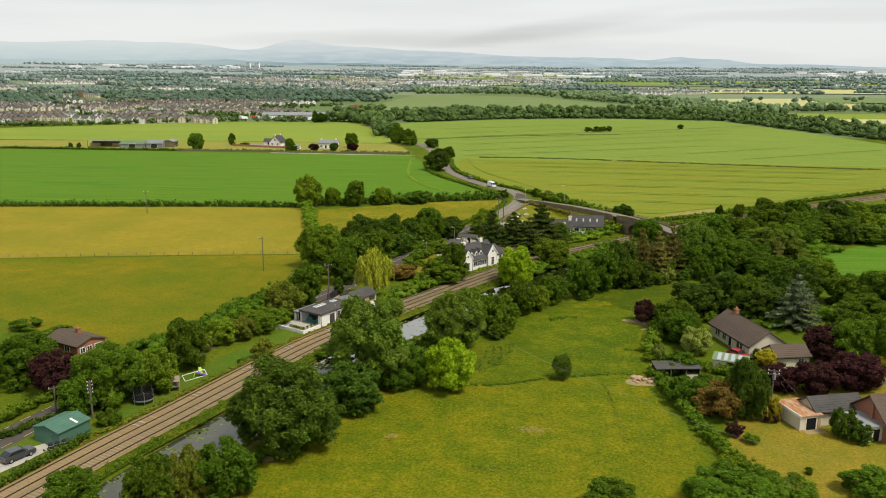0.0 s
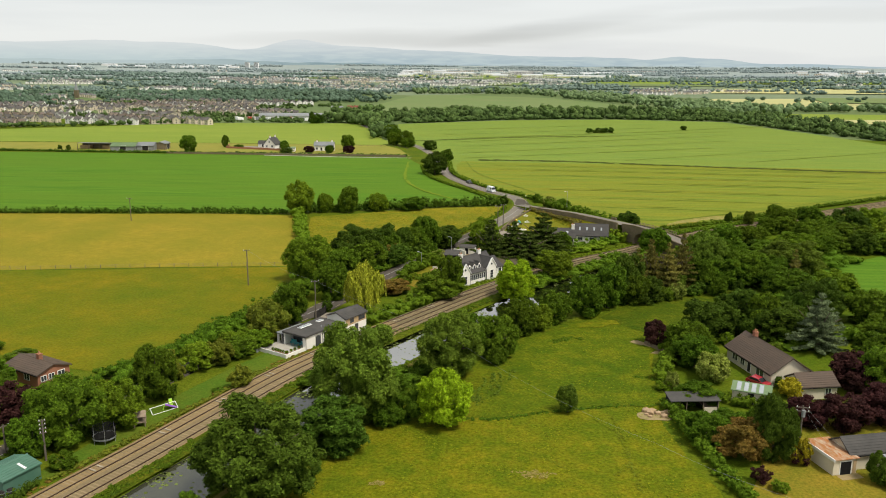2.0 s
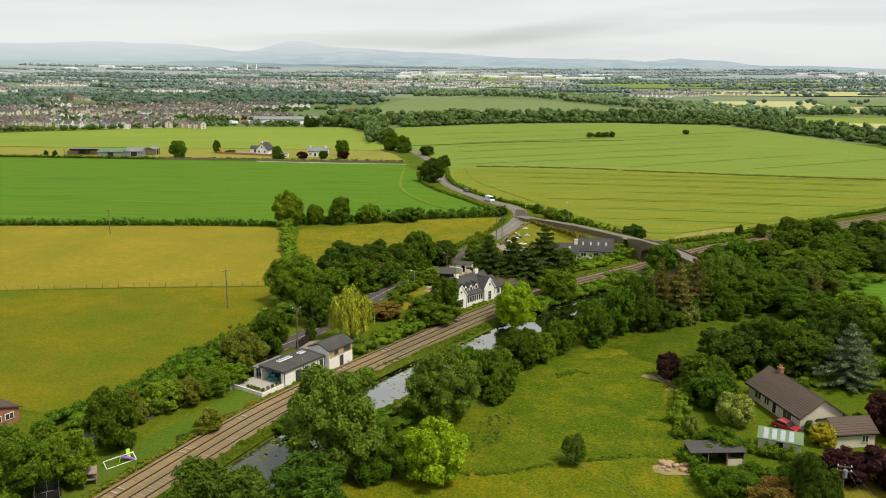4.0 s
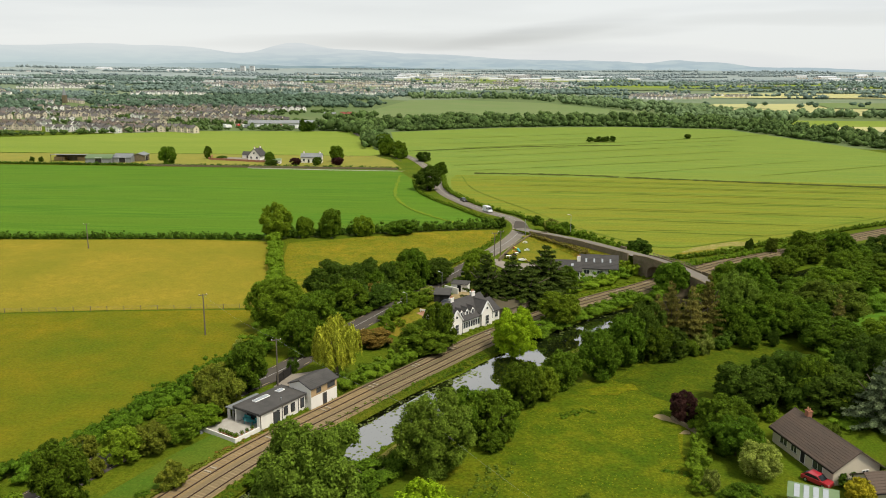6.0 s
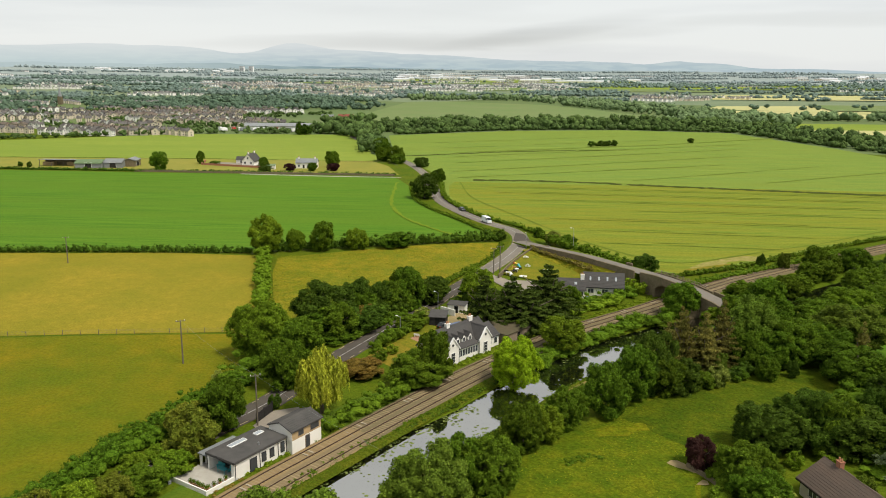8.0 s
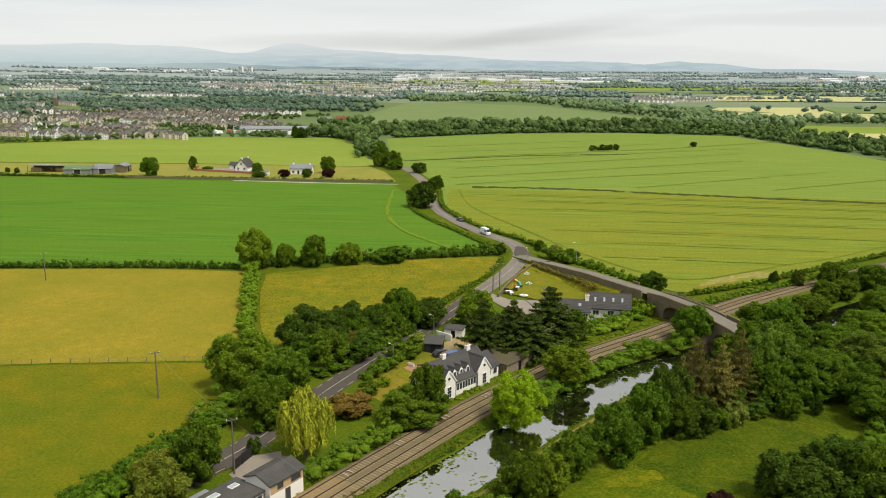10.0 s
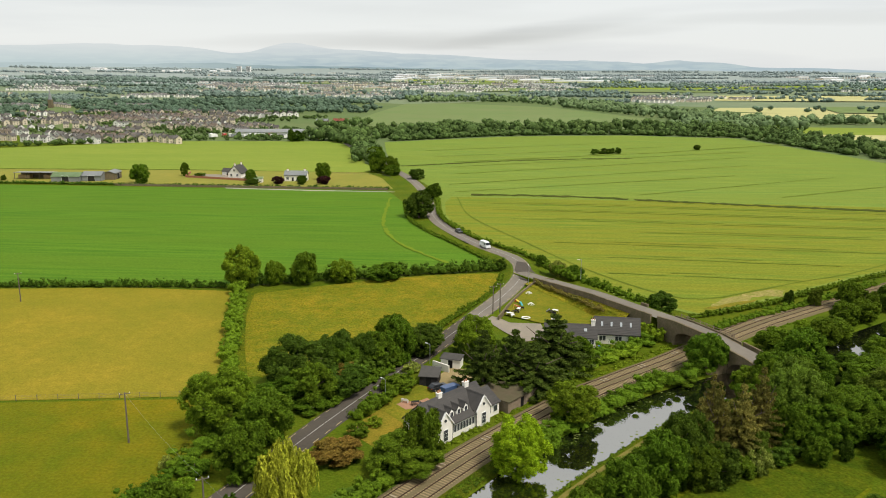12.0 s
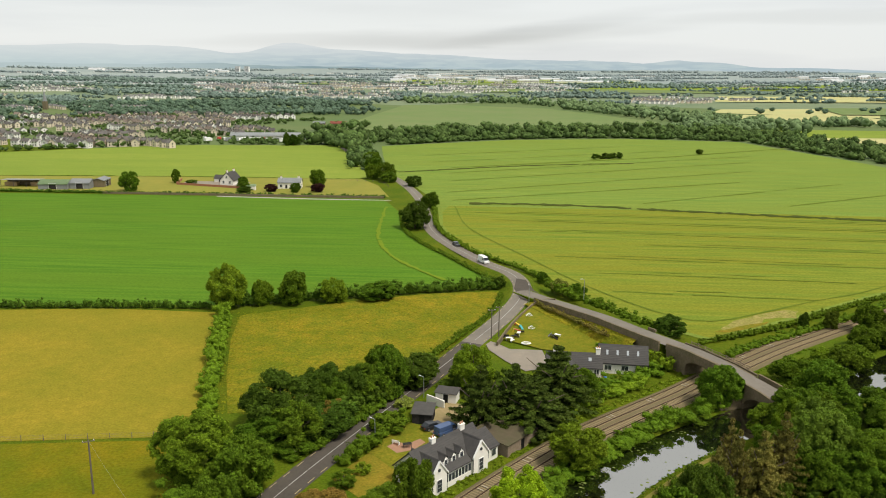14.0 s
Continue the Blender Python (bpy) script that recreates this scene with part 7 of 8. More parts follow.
tree("mid", 0.3, 167.6, 9.5, 4.4)
tree("mid", 5.2, 181.2, 6.8, 3.4)
tree("mid", 12.9, 190.6, 8.0, 3.8)
tree("light", 9.2, 185.6, 6.2, 3.2)
tree("mid", 20.4, 196.0, 8.4, 4.2)
tree("mid", 26.2, 203.0, 9.4, 4.4)
tree("dark", 31.4, 209.4, 11.6, 4.6)
tree("mid", 33.0, 206.6, 8.4, 3.8)
tree("lime", 4.3, 208.2, 9.8, 5.3)
tree("light", 15.2, 229.5, 8.6, 5.6)
# right wood
tree("mid", 57.7, 243.6, 8.4, 5.4)
tree("mid", 52.5, 244.5, 7.4, 4.2)
tree("mid", 58.1, 227.6, 14.2, 7.2)
tree("mid", 66.8, 229.3, 13.4, 6.8)
tree("mid", 69.2, 255.5, 7.0, 5.6)
tree("mid", 77.3, 246.5, 10.1, 6.9)
tree("mid", 85.8, 247.3, 10.1, 7.1)
tree("mid", 71.4, 214.4, 10.5, 7.3)
tree("mid", 102.2, 269.5, 11.0, 7.0)
tree("mid", 101.1, 281.4, 11.0, 6.6)
tree("mid", 99.2, 309.9, 7.0, 4.0)
tree("dark", 83.1, 311.7, 4.7, 1.6)
tree("mid", 37.9, 171.2, 8.0, 4.8)
tree("dark", 45.2, 184.2, 8.4, 4.3)
tree("dark", 53.4, 187.3, 10.6, 5.3)
tree("mid", 56.1, 185.2, 8.4, 3.9)
tree("dark", 64.6, 192.0, 9.8, 4.7)
tree("dark", 72.8, 199.3, 10.2, 5.0)
bush("plum", 32.6, 177.5, 5.2, 2.7)
bush("mid", 36.0, 174.0, 3.0, 2.2)
tree("mid", 37.9, 165.3, 6.9, 4.3)
bush("mid", 34.2, 169.4, 2.4, 2.0)
bush("cream", 39.6, 158.7, 5.3, 3.2)
bush("light", 53.3, 181.5, 3.6, 3.0)
bush("light", 47.3, 178.8, 4.1, 2.4)
bush("cream", 44.2, 211.6, 4.4, 2.2)
# near right gardens
tree("cedar", 65.0, 177.5, 11.8, 5.8)
tree("plum", 63.9, 156.8, 7.6, 4.2)
tree("mid", 81.2, 183.1, 10.5, 6.5)
bush("mid", 34.4, 148.4, 5.0, 4.2)
bush("cream", 31.3, 153.5, 5.5, 1.7)
bush("cream", 42.1, 167.7, 2.2, 2.5)
tree("dark", 40.7, 128.7, 10.7, 3.0)
tree("rust", 36.9, 129.5, 5.4, 4.5)
tree("mid", 32.4, 133.6, 5.1, 3.6)
bush("mid", 36.6, 137.5, 5.2, 3.1)
tree("plum", 50.2, 141.3, 5.2, 3.3)
tree("plum", 55.3, 140.3, 6.4, 4.2)
tree("plum", 63.6, 143.6, 7.2, 5.0)
tree("gold", 51.2, 152.4, 3.4, 2.3)
bush("gold", 44.3, 127.4, 4.1, 1.5)
bush("plum", 44.3, 127.4, 2.5, 1.5)
bush("plum", 37.0, 121.6, 3.9, 2.7)
bush("light", 38.9, 119.6, 2.4, 2.0)
bush("dark", 53.5, 122.8, 4.7, 2.0)
bush("dark", 55.3, 121.0, 3.2, 2.0)
bush("mid", 44.0, 110.5, 1.7, 0.9)
bush("light", 33.4, 111.2, 4.3, 2.6)
tree("mid", 29.1, 97.7, 8.1, 6.7)
tree("mid", 50.0, 105.0, 4.1, 4.0)
bush("mid", 39.3, 105.5, 3.3, 3.4)
tree("mid", 15.1, 97.8, 4.7, 3.9)
tree("willow", 12.1, 142.5, 4.6, 1.9)
tree("gold", 71.0, 151.3, 7.8, 3.6)
bush("mid", 79.3, 167.8, 8.5, 4.0)
tree("light", -76.6, 316.9, 12.6, 6.1)
tree("light", -67.7, 320.6, 8.5, 3.4)
tree("mid", -58.7, 321.5, 8.9, 4.2)
tree("light", -47.7, 325.4, 8.1, 4.2)
tree("mid", -35.0, 330.8, 8.1, 6.9)
tree("dark", 1.7, 344.5, 7.7, 5.2)
tree("light", -49.6, 219.6, 13.4, 8.0)
tree("mid", -40.0, 215.0, 8.9, 5.4)
tree("mid", -41.5, 233.6, 10.0, 5.6)
tree("dark", -28.6, 253.6, 9.6, 4.6)
tree("mid", -23.4, 259.6, 9.0, 4.2)
tree("dark", -40.4, 240.5, 11.6, 6.6)
tree("dark", -29.1, 251.5, 9.8, 5.4)
tree("mid", -21.8, 258.0, 9.4, 4.4)
tree("dark", -17.5, 264.5, 7.4, 4.4)
tree("mid", -33.0, 247.0, 10.8, 4.6)
tree("mid", -25.5, 255.0, 9.2, 5.2)
tree("dark", -34.4, 249.0, 10.6, 4.8)
tree("mid", -36.0, 234.0, 9.0, 5.0)
tree("rust", -30.6, 242.6, 8.6, 2.6)
tree("dark", -31.0, 239.5, 6.4, 4.2)
tree("wil", -30.3, 192.4, 11.9, 4.5)
bush("mid", -24.4, 220.2, 4.2, 3.2)
tree("mid", -14.7, 207.3, 10.5, 6.6)
tree("rust", -26.2, 210.7, 5.4, 4.7)
bush("mid", -19.8, 243.0, 4.1, 3.4)
bush("cream", -18.1, 252.5, 1.9, 3.0)
tree("light", -4.2, 262.5, 11.0, 5.6)
tree("pine", -2.2, 243.2, 13.0, 6.6)
tree("pine", 4.4, 247.6, 11.8, 6.8)
tree("pine", 13.3, 255.1, 11.2, 7.2)
tree("pine", 8.2, 244.1, 9.3, 6.4)
tree("mid", 18.8, 258.5, 7.6, 4.3)
bush("mid", 26.9, 290.4, 3.2, 2.6)
bush("dark", 45.7, 301.6, 5.2, 4.4, 0.6)
bush("cream", 20.0, 339.7, 7.6, 4.4)
bush("mid", 24.7, 335.2, 6.2, 4.3)
bush("mid", 15.4, 352.7, 5.1, 2.8)
bush("dark", -2.8, 379.7, 3.5, 1.4)
tree("dark", -35.0, 438.8, 12.4, 5.6)
tree("mid", -32.9, 492.7, 13.1, 5.1)
tree("mid", -68.5, 590.0, 14.5, 6.4)
tree("mid", -77.8, 596.0, 15.5, 6.4)
tree("mid", -66.0, 582.0, 7.0, 6.0)
tree("mid", -84, 640, 12, 7)
tree("mid", -90, 668, 13, 7)
tree("mid", -97, 700, 12, 8)
tree("dark", -187, 802, 14, 5)
tree("dark", -182, 806, 10, 5)
tree("dark", -49.1, 565.7, 6.7, 3.7)
tree("mid", 46.9, 258.4, 7.6, 4.6)
for k in range(5):
    bush("dark", 75.5 + 4.6 * k, 725.2 + 2.4 * k, 4.4 + 0.5 * (k % 2), 3.6)
tree("dark", 166.3, 774.2, 4.6, 2.2)
# more trees
tree("mid", 51.0, 236.6, 10.0, 4.6)
tree("willow", 55.5, 229.8, 11.6, 5.4)
tree("mid", 63.3, 226.8, 12.8, 6.4)
tree("mid", 70.7, 224.9, 11.0, 6.2)
tree("mid", 63.0, 249.5, 8.0, 5.2)
tree("mid", 78.4, 253.5, 6.0, 5.6)
tree("mid", 91.6, 269.7, 7.1, 6.2)
tree("brown", 34.6, 214.2, 12.0, 3.8)
tree("brown", 38.6, 217.6, 12.6, 4.4)
tree("brown", 43.2, 219.8, 12.4, 4.6)
tree("brown", 47.6, 223.6, 12.8, 4.2)
tree("brown", 39.4, 224.5, 11.5, 4.2)
tree("brown", 75.2, 221.6, 10.0, 3.0)
tree("dark", 29.8, 206.6, 9.6, 4.0)
tree("willow", 46.5, 218.4, 8.0, 3.0)
bush("mid", 41.0, 210.8, 4.6, 2.6)
bush("mid", 48.6, 216.2, 4.0, 2.6)
bush("mid", 40.0, 251.0, 2.5, 3.0)
bush("mid", 32.5, 248.7, 2.5, 3.0)
bush("mid", 25.0, 241.5, 2.5, 3.0)
tree("mid", 98.7, 299.2, 5.0, 4.0)
tree("mid", 101.7, 306.6, 5.5, 4.1)
tree("mid", 92.8, 297.0, 5.0, 4.0)
tree("mid", 111.2, 310.4, 6.7, 4.7)
tree("mid", 85.0, 284.5, 5.6, 4.6)
tree("mid", 66.3, 271.9, 5.0, 4.6)
tree("mid", 67.8, 259.8, 8.7, 5.3)
bush("light", -22.0, 224.3, 2.8, 2.4)
bush("mid", -19.8, 241.3, 4.9, 3.7)
tree("mid", -11.8, 210.3, 8.6, 3.8)
tree("light", -12.6, 221.4, 5.8, 2.3)
bush("dark", -42.6, 221.5, 5.2, 4.0)
bush("mid", -35.8, 230.5, 4.3, 3.5)
bush("dark", -39.2, 193.5, 4.9, 2.6)
bush("cream", -53.9, 205.0, 2.4, 1.8)
bush("mid", -48.7, 204.4, 4.2, 2.6)
tree("mid", -40.3, 203.0, 8.3, 4.1)
bush("light", -48.4, 198.3, 3.5, 3.0)
bush("light", 2.6, 176.6, 5.0, 3.0)
bush("mid", 0.4, 172.2, 4.6, 2.8)
bush("cream", 1.6, 173.4, 3.0, 2.0)
tree("mid", -3.4, 168.4, 7.2, 3.4)
tree("dark", 35.6, 208.2, 7.0, 3.2)
tree("mid", 52.5, 224.6, 11.0, 4.6)
tree("mid", 61.5, 224.5, 13.0, 5.6)
bush("mid", -17.9, 152.3, 4.3, 3.8)
bush("mid", -30.6, 151.2, 4.3, 3.8)
bush("dark", -27.1, 116.4, 6.5, 3.6)
bush("mid", -17.3, 135.0, 5.2, 3.5)
bush("mid", 0.2, 163.7, 4.9, 3.0)
tree("mid", 82.8, 196.4, 8.4, 5.3)
tree("light", 83.8, 217.4, 7.7, 5.8)
tree("dark", 59.5, 185.1, 8.0, 4.9)
tree("mid", 88.2, 188.0, 9.4, 5.9)
tree("mid", 73.7, 170.8, 6.8, 4.7)
tree("willow", 53.4, 168.8, 7.4, 3.8)
tree("mid", 67.7, 227.8, 8.1, 6.8)
tree("willow", 79.4, 235.6, 9.2, 7.1)
tree("mid", 121.4, 270.9, 9.4, 8.4)
tree("mid", 113.8, 279.0, 9.7, 8.5)
tree("mid", 102.2, 277.7, 11.6, 8.4)
tree("light", 88.6, 258.9, 9.1, 7.8)
bush("mid", 41.5, 138.0, 5.2, 2.6)
bush("light", 57.2, 142.0, 3.2, 3.4)
bush("mid", -82.6, 129.0, 4.2, 3.4)
bush("light", -79.9, 133.9, 2.4, 2.9)
bush("mid", -76.9, 143.2, 2.3, 2.4)
bush("yellow", -62.4, 148.3, 3.2, 2.3)

# more garden growth round the bungalows
tree("mid", 67.5, 155.4, 7.6, 4.4)
tree("mid", 72.5, 154.4, 8.4, 5.0)
tree("plum", 64.8, 160.4, 6.6, 3.4)
bush("mid", 58.2, 159.1, 4.0, 3.0)
bush("dark", 51.6, 156.0, 3.0, 2.6)
tree("mid", 84.3, 187.6, 7.4, 5.2)
bush("mid", 37.9, 178.8, 4.4, 3.2)
bush("light", 29.8, 153.3, 3.6, 2.4)
bush("mid", 45.5, 141.0, 4.2, 2.8)
bush("mid", 75.0, 163.0, 5.0, 4.0)
bush("dark", 70.0, 166.0, 4.6, 3.6)
# trees along the far stretch of the canal
for k, (x, y, h) in enumerate(((108, 287, 9), (118, 296, 10), (129, 304, 9.5), (141, 313, 10), (152, 322, 10), (126, 281, 9), (140, 293, 9), (154, 306, 10), (166, 333, 10), (96, 262, 8), (112, 268, 8.5))):
    tree(("mid", "dark", "light")[k % 3], x, y, h, 5.2 + (k % 4) * 0.5)
# trees by the farm
tree("dark", -287, 531, 6.5, 4.6)
tree("dark", -294, 533, 6.0, 4.4)
tree("mid", -204.4, 529.4, 9.5, 5.2)
tree("mid", -191, 562, 9.5, 2.6)
bush("mid", -182, 563, 4.0, 3.2)
tree("mid", -145.5, 547, 7.5, 3.4)
tree("mid", -143, 540, 5.5, 3.6)
bush("dark", -140, 532, 5.0, 4.5)
tree("mid", -104, 556, 9.0, 4.5)
tree("plum", -126, 536, 5.0, 3.6)
tree("plum", -100, 537, 5.5, 4.0)
tree("mid", -112, 535, 4.5, 3.0)
hedge([(-76, 106), (-73.6, 111), (-70, 117.6), (-68.4, 120.4)], 1.1, 1.4, "dark", "clipped garden hedge along the road", 90, 0.22, seed=72, uneven=0.15)
# thick growth between pasture and road
hedge([(-67, 148), (-62, 161), (-57, 174), (-53, 186), (-50, 196)], 3.4, 3.0, "mid", "dense bushes between the pasture hedge and the road", 120, 0.3, seed=71, uneven=0.4)
bush("light", -53.8, 168.2, 5.0, 3.0)
bush("light", -51.6, 172.4, 4.6, 2.8)
bush("mid", -59.2, 164.6, 4.2, 2.8)
bush("yellow", -62.0, 156.0, 3.8, 2.6)
tree("yellow", -50.2, 180.0, 7.2, 3.4)
# hedges
hedge([(-330, 293), (-210, 303), (-141, 311), (-82, 316)], 2.4, 2.3, "dark", "long dark field hedge below the green crop", 26)
hedge([(-80, 317), (-60, 324), (-37, 333), (-15, 340), (1, 345)], 4.0, 3.8, "dark", "tall dark hedge with trees between two fields", 60)
hedge([(-76, 311), (-70, 290), (-65, 272), (-60, 256), (-56, 244)], 4.2, 3.0, "light", "overgrown hedge running between two pastures", 60, seed=4)
hedge([(-72, 146), (-66.1, 158), (-62.5, 170), (-58.5, 184), (-54.7, 195), (-50, 207)], 2.8, 2.0, "mid", "overgrown hedge between the pasture and the road", 80, 0.28, seed=6)
hedge([(-430, 518), (-300, 519.5), (-150, 520), (-60, 521)], 2.2, 1.5, "dark", "low clipped hedge along the crop", 14, 0.5, seed=7)
hedge([(19, 351), (7, 373), (-7, 393), (-20, 422), (-27, 450), (-30, 484), (-36, 520)], 2.2, 1.6, "mid", "low roadside hedge along the barley", 30, seed=8)
hedge([(1, 350), (-8, 368), (-16, 384), (-29, 408), (-39, 434), (-45, 470)], 1.8, 1.2, "mid", "low roadside hedge along the green crop", 26, seed=9)
hedge([(16, 343), (25, 328), (34, 315), (44, 301)], 3.0, 2.4, "mid", "hedge on the bank below the bridge road", 60, seed=10, z=1.5)
hedge([(-20, 268), (-9, 296), (-1, 316), (2, 336)], 1.8, 1.6, "mid", "low roadside hedge along the rough pasture", 40, seed=11)
hedge([(29, 146), (31, 132), (33, 118), (37.4, 105), (43, 97)], 2.3, 1.9, "mid", "rough hedge between the meadow and the garden", 90, 0.3, seed=12)
hedge([(30, 158), (34, 170), (36, 180)], 3.0, 2.4, "mid", "rough hedge along the garden wall", 60, seed=13)
hedge([(12, 260), (20, 264), (30, 269), (38, 276)], 4.0, 2.6, "mid", "overgrown hedge between cottage and railway", 60, seed=14)
hedge([(-27, 187), (-19, 200), (-12, 210)], 4.2, 2.2, "mid", "overgrown hedge between garden and railway", 60, seed=15)
hedge([(-60, 114), (-56.2, 123), (-50.6, 137), (-44.8, 151), (-40, 161)], 1.2, 0.5, "yellow", "low scrub along the railway edge", 40, 0.22, seed=16)
hedge([(-68, 92), (-65.4, 98), (-63, 105), (-61, 112.5)], 1.1, 1.3, "dark", "clipped garden hedge beside the green shed", 70, 0.24, seed=17)
hedge([(-81, 110), (-76, 120), (-74, 128)], 2.0, 1.8, "mid", "roadside hedge before the brick bungalow", 50, seed=18)
hedge([(53, 297), (77, 311.5), (114, 341), (220, 416)], 2.0, 1.4, "mid", "low scrub between barley and railway", 24, seed=19)
hedge([(-9, 262), (-2, 264), (6, 262), (14, 262)], 5.0, 4.0, "dark", "dark undergrowth beneath the needled trees", 60, seed=20)
hedge([(-30, 244), (-22, 258), (-14, 272)], 4.0, 4.2, "dark", "tall dark roadside hedge", 60, seed=21)
hedge([(-33, 230), (-28, 241), (-20, 258)], 2.4, 1.8, "mid", "roadside hedge under the trees", 50, seed=22)


def bank_scrub(line, off, width, n, h, colour, label, seed, small=0.35, large=0.8, leaf_size=0.25):
    """A low ragged strip of weeds along a bank."""
    rng = np.random.default_rng(seed)
    left = side_ways(line)
    way = np.column_stack([left[:, 1], -left[:, 0]])
    lobes = []
    for k in range(n):
        i = int(k * len(line) / n)
        o = off + rng.uniform(-width, width)
        s = rng.uniform(small, large)
        x, y = line[i, 0] + left[i, 0] * o + way[i, 0] * (q := rng.uniform(-2.5, 2.5)), line[i, 1] + left[i, 1] * o + way[i, 1] * q
        lobes.append((x, y, h * s * 0.35, s * rng.uniform(0.8, 1.4), s * rng.uniform(0.8, 1.4), h * s * 0.7))
    return tagged(part("scrub", crown_mesh(lobes, int(n * 62 * (large / 0.8) ** 2), leaf_size, seed, core=0.84), LEAF[colour]), label, "scrub", kind="stuff")


BANK = np.array([p for p in CANAL if 85 < p[1] < 262])
LOWER = np.array([p for p in CANAL if 150 < p[1] < 262])
RBANK = np.array([p for p in RAILWAY if 165 < p[1] < 300])
bank_scrub(BANK, 5.9, 0.3, 560, 0.8, "dark", "dark weeds overhanging the water's edge", 32, 0.18, 0.45, 0.2)
bank_scrub(BANK, 6.6, 0.9, 760, 1.3, "mid", "rough green growth on the canal bank", 31, 0.18, 0.5, 0.2)
bank_scrub(BANK, -5.9, 0.3, 380, 0.8, "mid", "rough green weeds at the towpath edge", 33, 0.18, 0.42, 0.2)
bank_scrub(LOWER, -9.6, 1.4, 150, 1.3, "mid", "bushes between towpath and meadow", 34, 0.5, 1.3)
bank_scrub(np.array([p for p in RAILWAY if 88 < p[1] < 166]), 5.0, 0.6, 220, 0.7, "rust", "dry brown-green weeds beside the rails", 37, 0.15, 0.4, 0.18)
bank_scrub(RBANK, 5.6, 1.0, 520, 0.9, "light", "weeds along the railway", 35, 0.2, 0.55, 0.2)
bank_scrub(RBANK, -4.7, 0.4, 300, 0.8, "light", "weeds along the railway", 36, 0.15, 0.4, 0.18)


hedge([(p[0] + n[0] * 9.4, p[1] + n[1] * 9.4) for p, n in zip(RAILWAY, LEFT) if 236 < p[1] < 268][::2], 5.0, 2.2, "light", "dense green scrub on the railway bank", 110, 0.3, seed=51, uneven=0.45)
STRIP = [tuple((p + RAILWAY[int(np.argmin(np.hypot(*(RAILWAY - p).T)))] * 0.9) / 1.9) for p in CANAL if 214 < p[1] < 256]
hedge(STRIP, 5.4, 2.0, "mid", "dense green scrub between railway and canal", 130, 0.3, seed=52, uneven=0.5)
hedge([(12.4, 321.6), (17.8, 312.8), (24.0, 302.6), (28.6, 294.4)], 1.5, 1.1, "brown", "brown scrub along the foot of the stone wall", 60, 0.24, seed=53, z=2.0, uneven=0.6)
hedge([(-52, 206), (-46, 221), (-41, 232), (-34, 246)], 5.0, 2.6, "mid", "thick undergrowth beneath the roadside trees", 110, 0.32, seed=61, uneven=0.5)
UNDER = [(p[0] - n[0] * -10.6, p[1] - n[1] * -10.6) for p, n in zip(CANAL, side_ways(CANAL) * -1) if 104 < p[1] < 206]
hedge(UNDER, 3.2, 1.4, "mid", "brambles and undergrowth beneath the canal trees", 110, 0.28, seed=62, uneven=0.6)
hedge([(69, 205), (75, 208), (84, 212), (97, 219)], 7.0, 2.6, "mid", "dense undergrowth in the garden wood", 120, 0.34, seed=63, uneven=0.5)
hedge([(60, 233), (74, 238), (90, 247), (106, 259)], 8.0, 3.0, "mid", "dense undergrowth along the edge of the wood", 120, 0.34, seed=64, uneven=0.5)
hedge([(60, 178), (72, 184), (90, 180)], 6.0, 2.4, "mid", "shrubs behind the bungalow garden", 120, 0.32, seed=65, uneven=0.5)
hedge([(35, 208.5), (42, 211), (50, 217), (62, 223)], 3.0, 1.8, "dark", "dark undergrowth at the end of the meadow", 100, 0.3, seed=66, uneven=0.5)
bush("mid", -43.5, 228.5, 4.4, 3.8)
bush("light", -39.8, 226.0, 3.4, 3.0)
hedge([(33.5, 286.5), (36.5, 282.0), (40.0, 277.0)], 3.0, 3.2, "light", "bushes against the wall beside the cottage", 130, 0.28, seed=67, uneven=0.4)
tree("mid", 62.0, 236.0, 12.4, 4.2)
tree("dark", 60.5, 217.5, 7.0, 3.6)
tree("mid", 55.0, 216.0, 5.4, 2.8)
tree("mid", 72.0, 233.0, 12.2, 4.4)
tree("light", 54.6, 239.5, 10.6, 3.8)
tree("mid", 58.6, 252.0, 8.0, 3.4)
hedge([(-25.0, 227), (-21, 236), (-18.2, 245)], 3.6, 3.2, "mid", "shrubs between the road and the garden lawn", 90, 0.28, seed=54, uneven=0.4)
hedge([(61, 267), (69, 277), (79, 286), (93, 298.5), (115, 317)], 4.4, 1.7, "mid", "dense scrub between railway and canal beyond the bridge", 120, 0.3, seed=55, uneven=0.55)
hedge([(57, 287), (66, 296), (79, 305.5), (100, 322), (118, 337)], 2.6, 1.6, "mid", "weedy hedge between barley and railway", 60, 0.28, seed=56, uneven=0.4)
tree("willow", 90.5, 312.0, 9.0, 4.6)
tree("mid", 69.0, 277.0, 4.2, 3.0)
tree("light", 78.0, 286.0, 4.2, 2.8)
tree("mid", 81.0, 280.0, 5.0, 4.0)


def tufts(name, inside, n, size, material, label, seed):
    """Clumps of longer grass over a piece of land; inside: x and y limits and a test."""
    rng = np.random.default_rng(seed)
    x0, x1, y0, y1, test = inside
    at = np.column_stack([rng.uniform(x0, x1, n), rng.uniform(y0, y1, n), rng.uniform(0.03, 0.16, n)])
    drift = np.array([noise.noise(Vector((p[0] * 0.09, p[1] * 0.09, seed))) for p in at])
    at = at[[bool(test(p[0], p[1])) and d > -0.12 for p, d in zip(at, drift)]]
    up = np.tile((0, 0, 0.9), (len(at), 1))
    v, f = leaves(rng, at, up, size, 0.0, 0.22)
    return tagged(part(name, (v.tolist(), f.tolist()), material), label, "grass", kind="stuff")


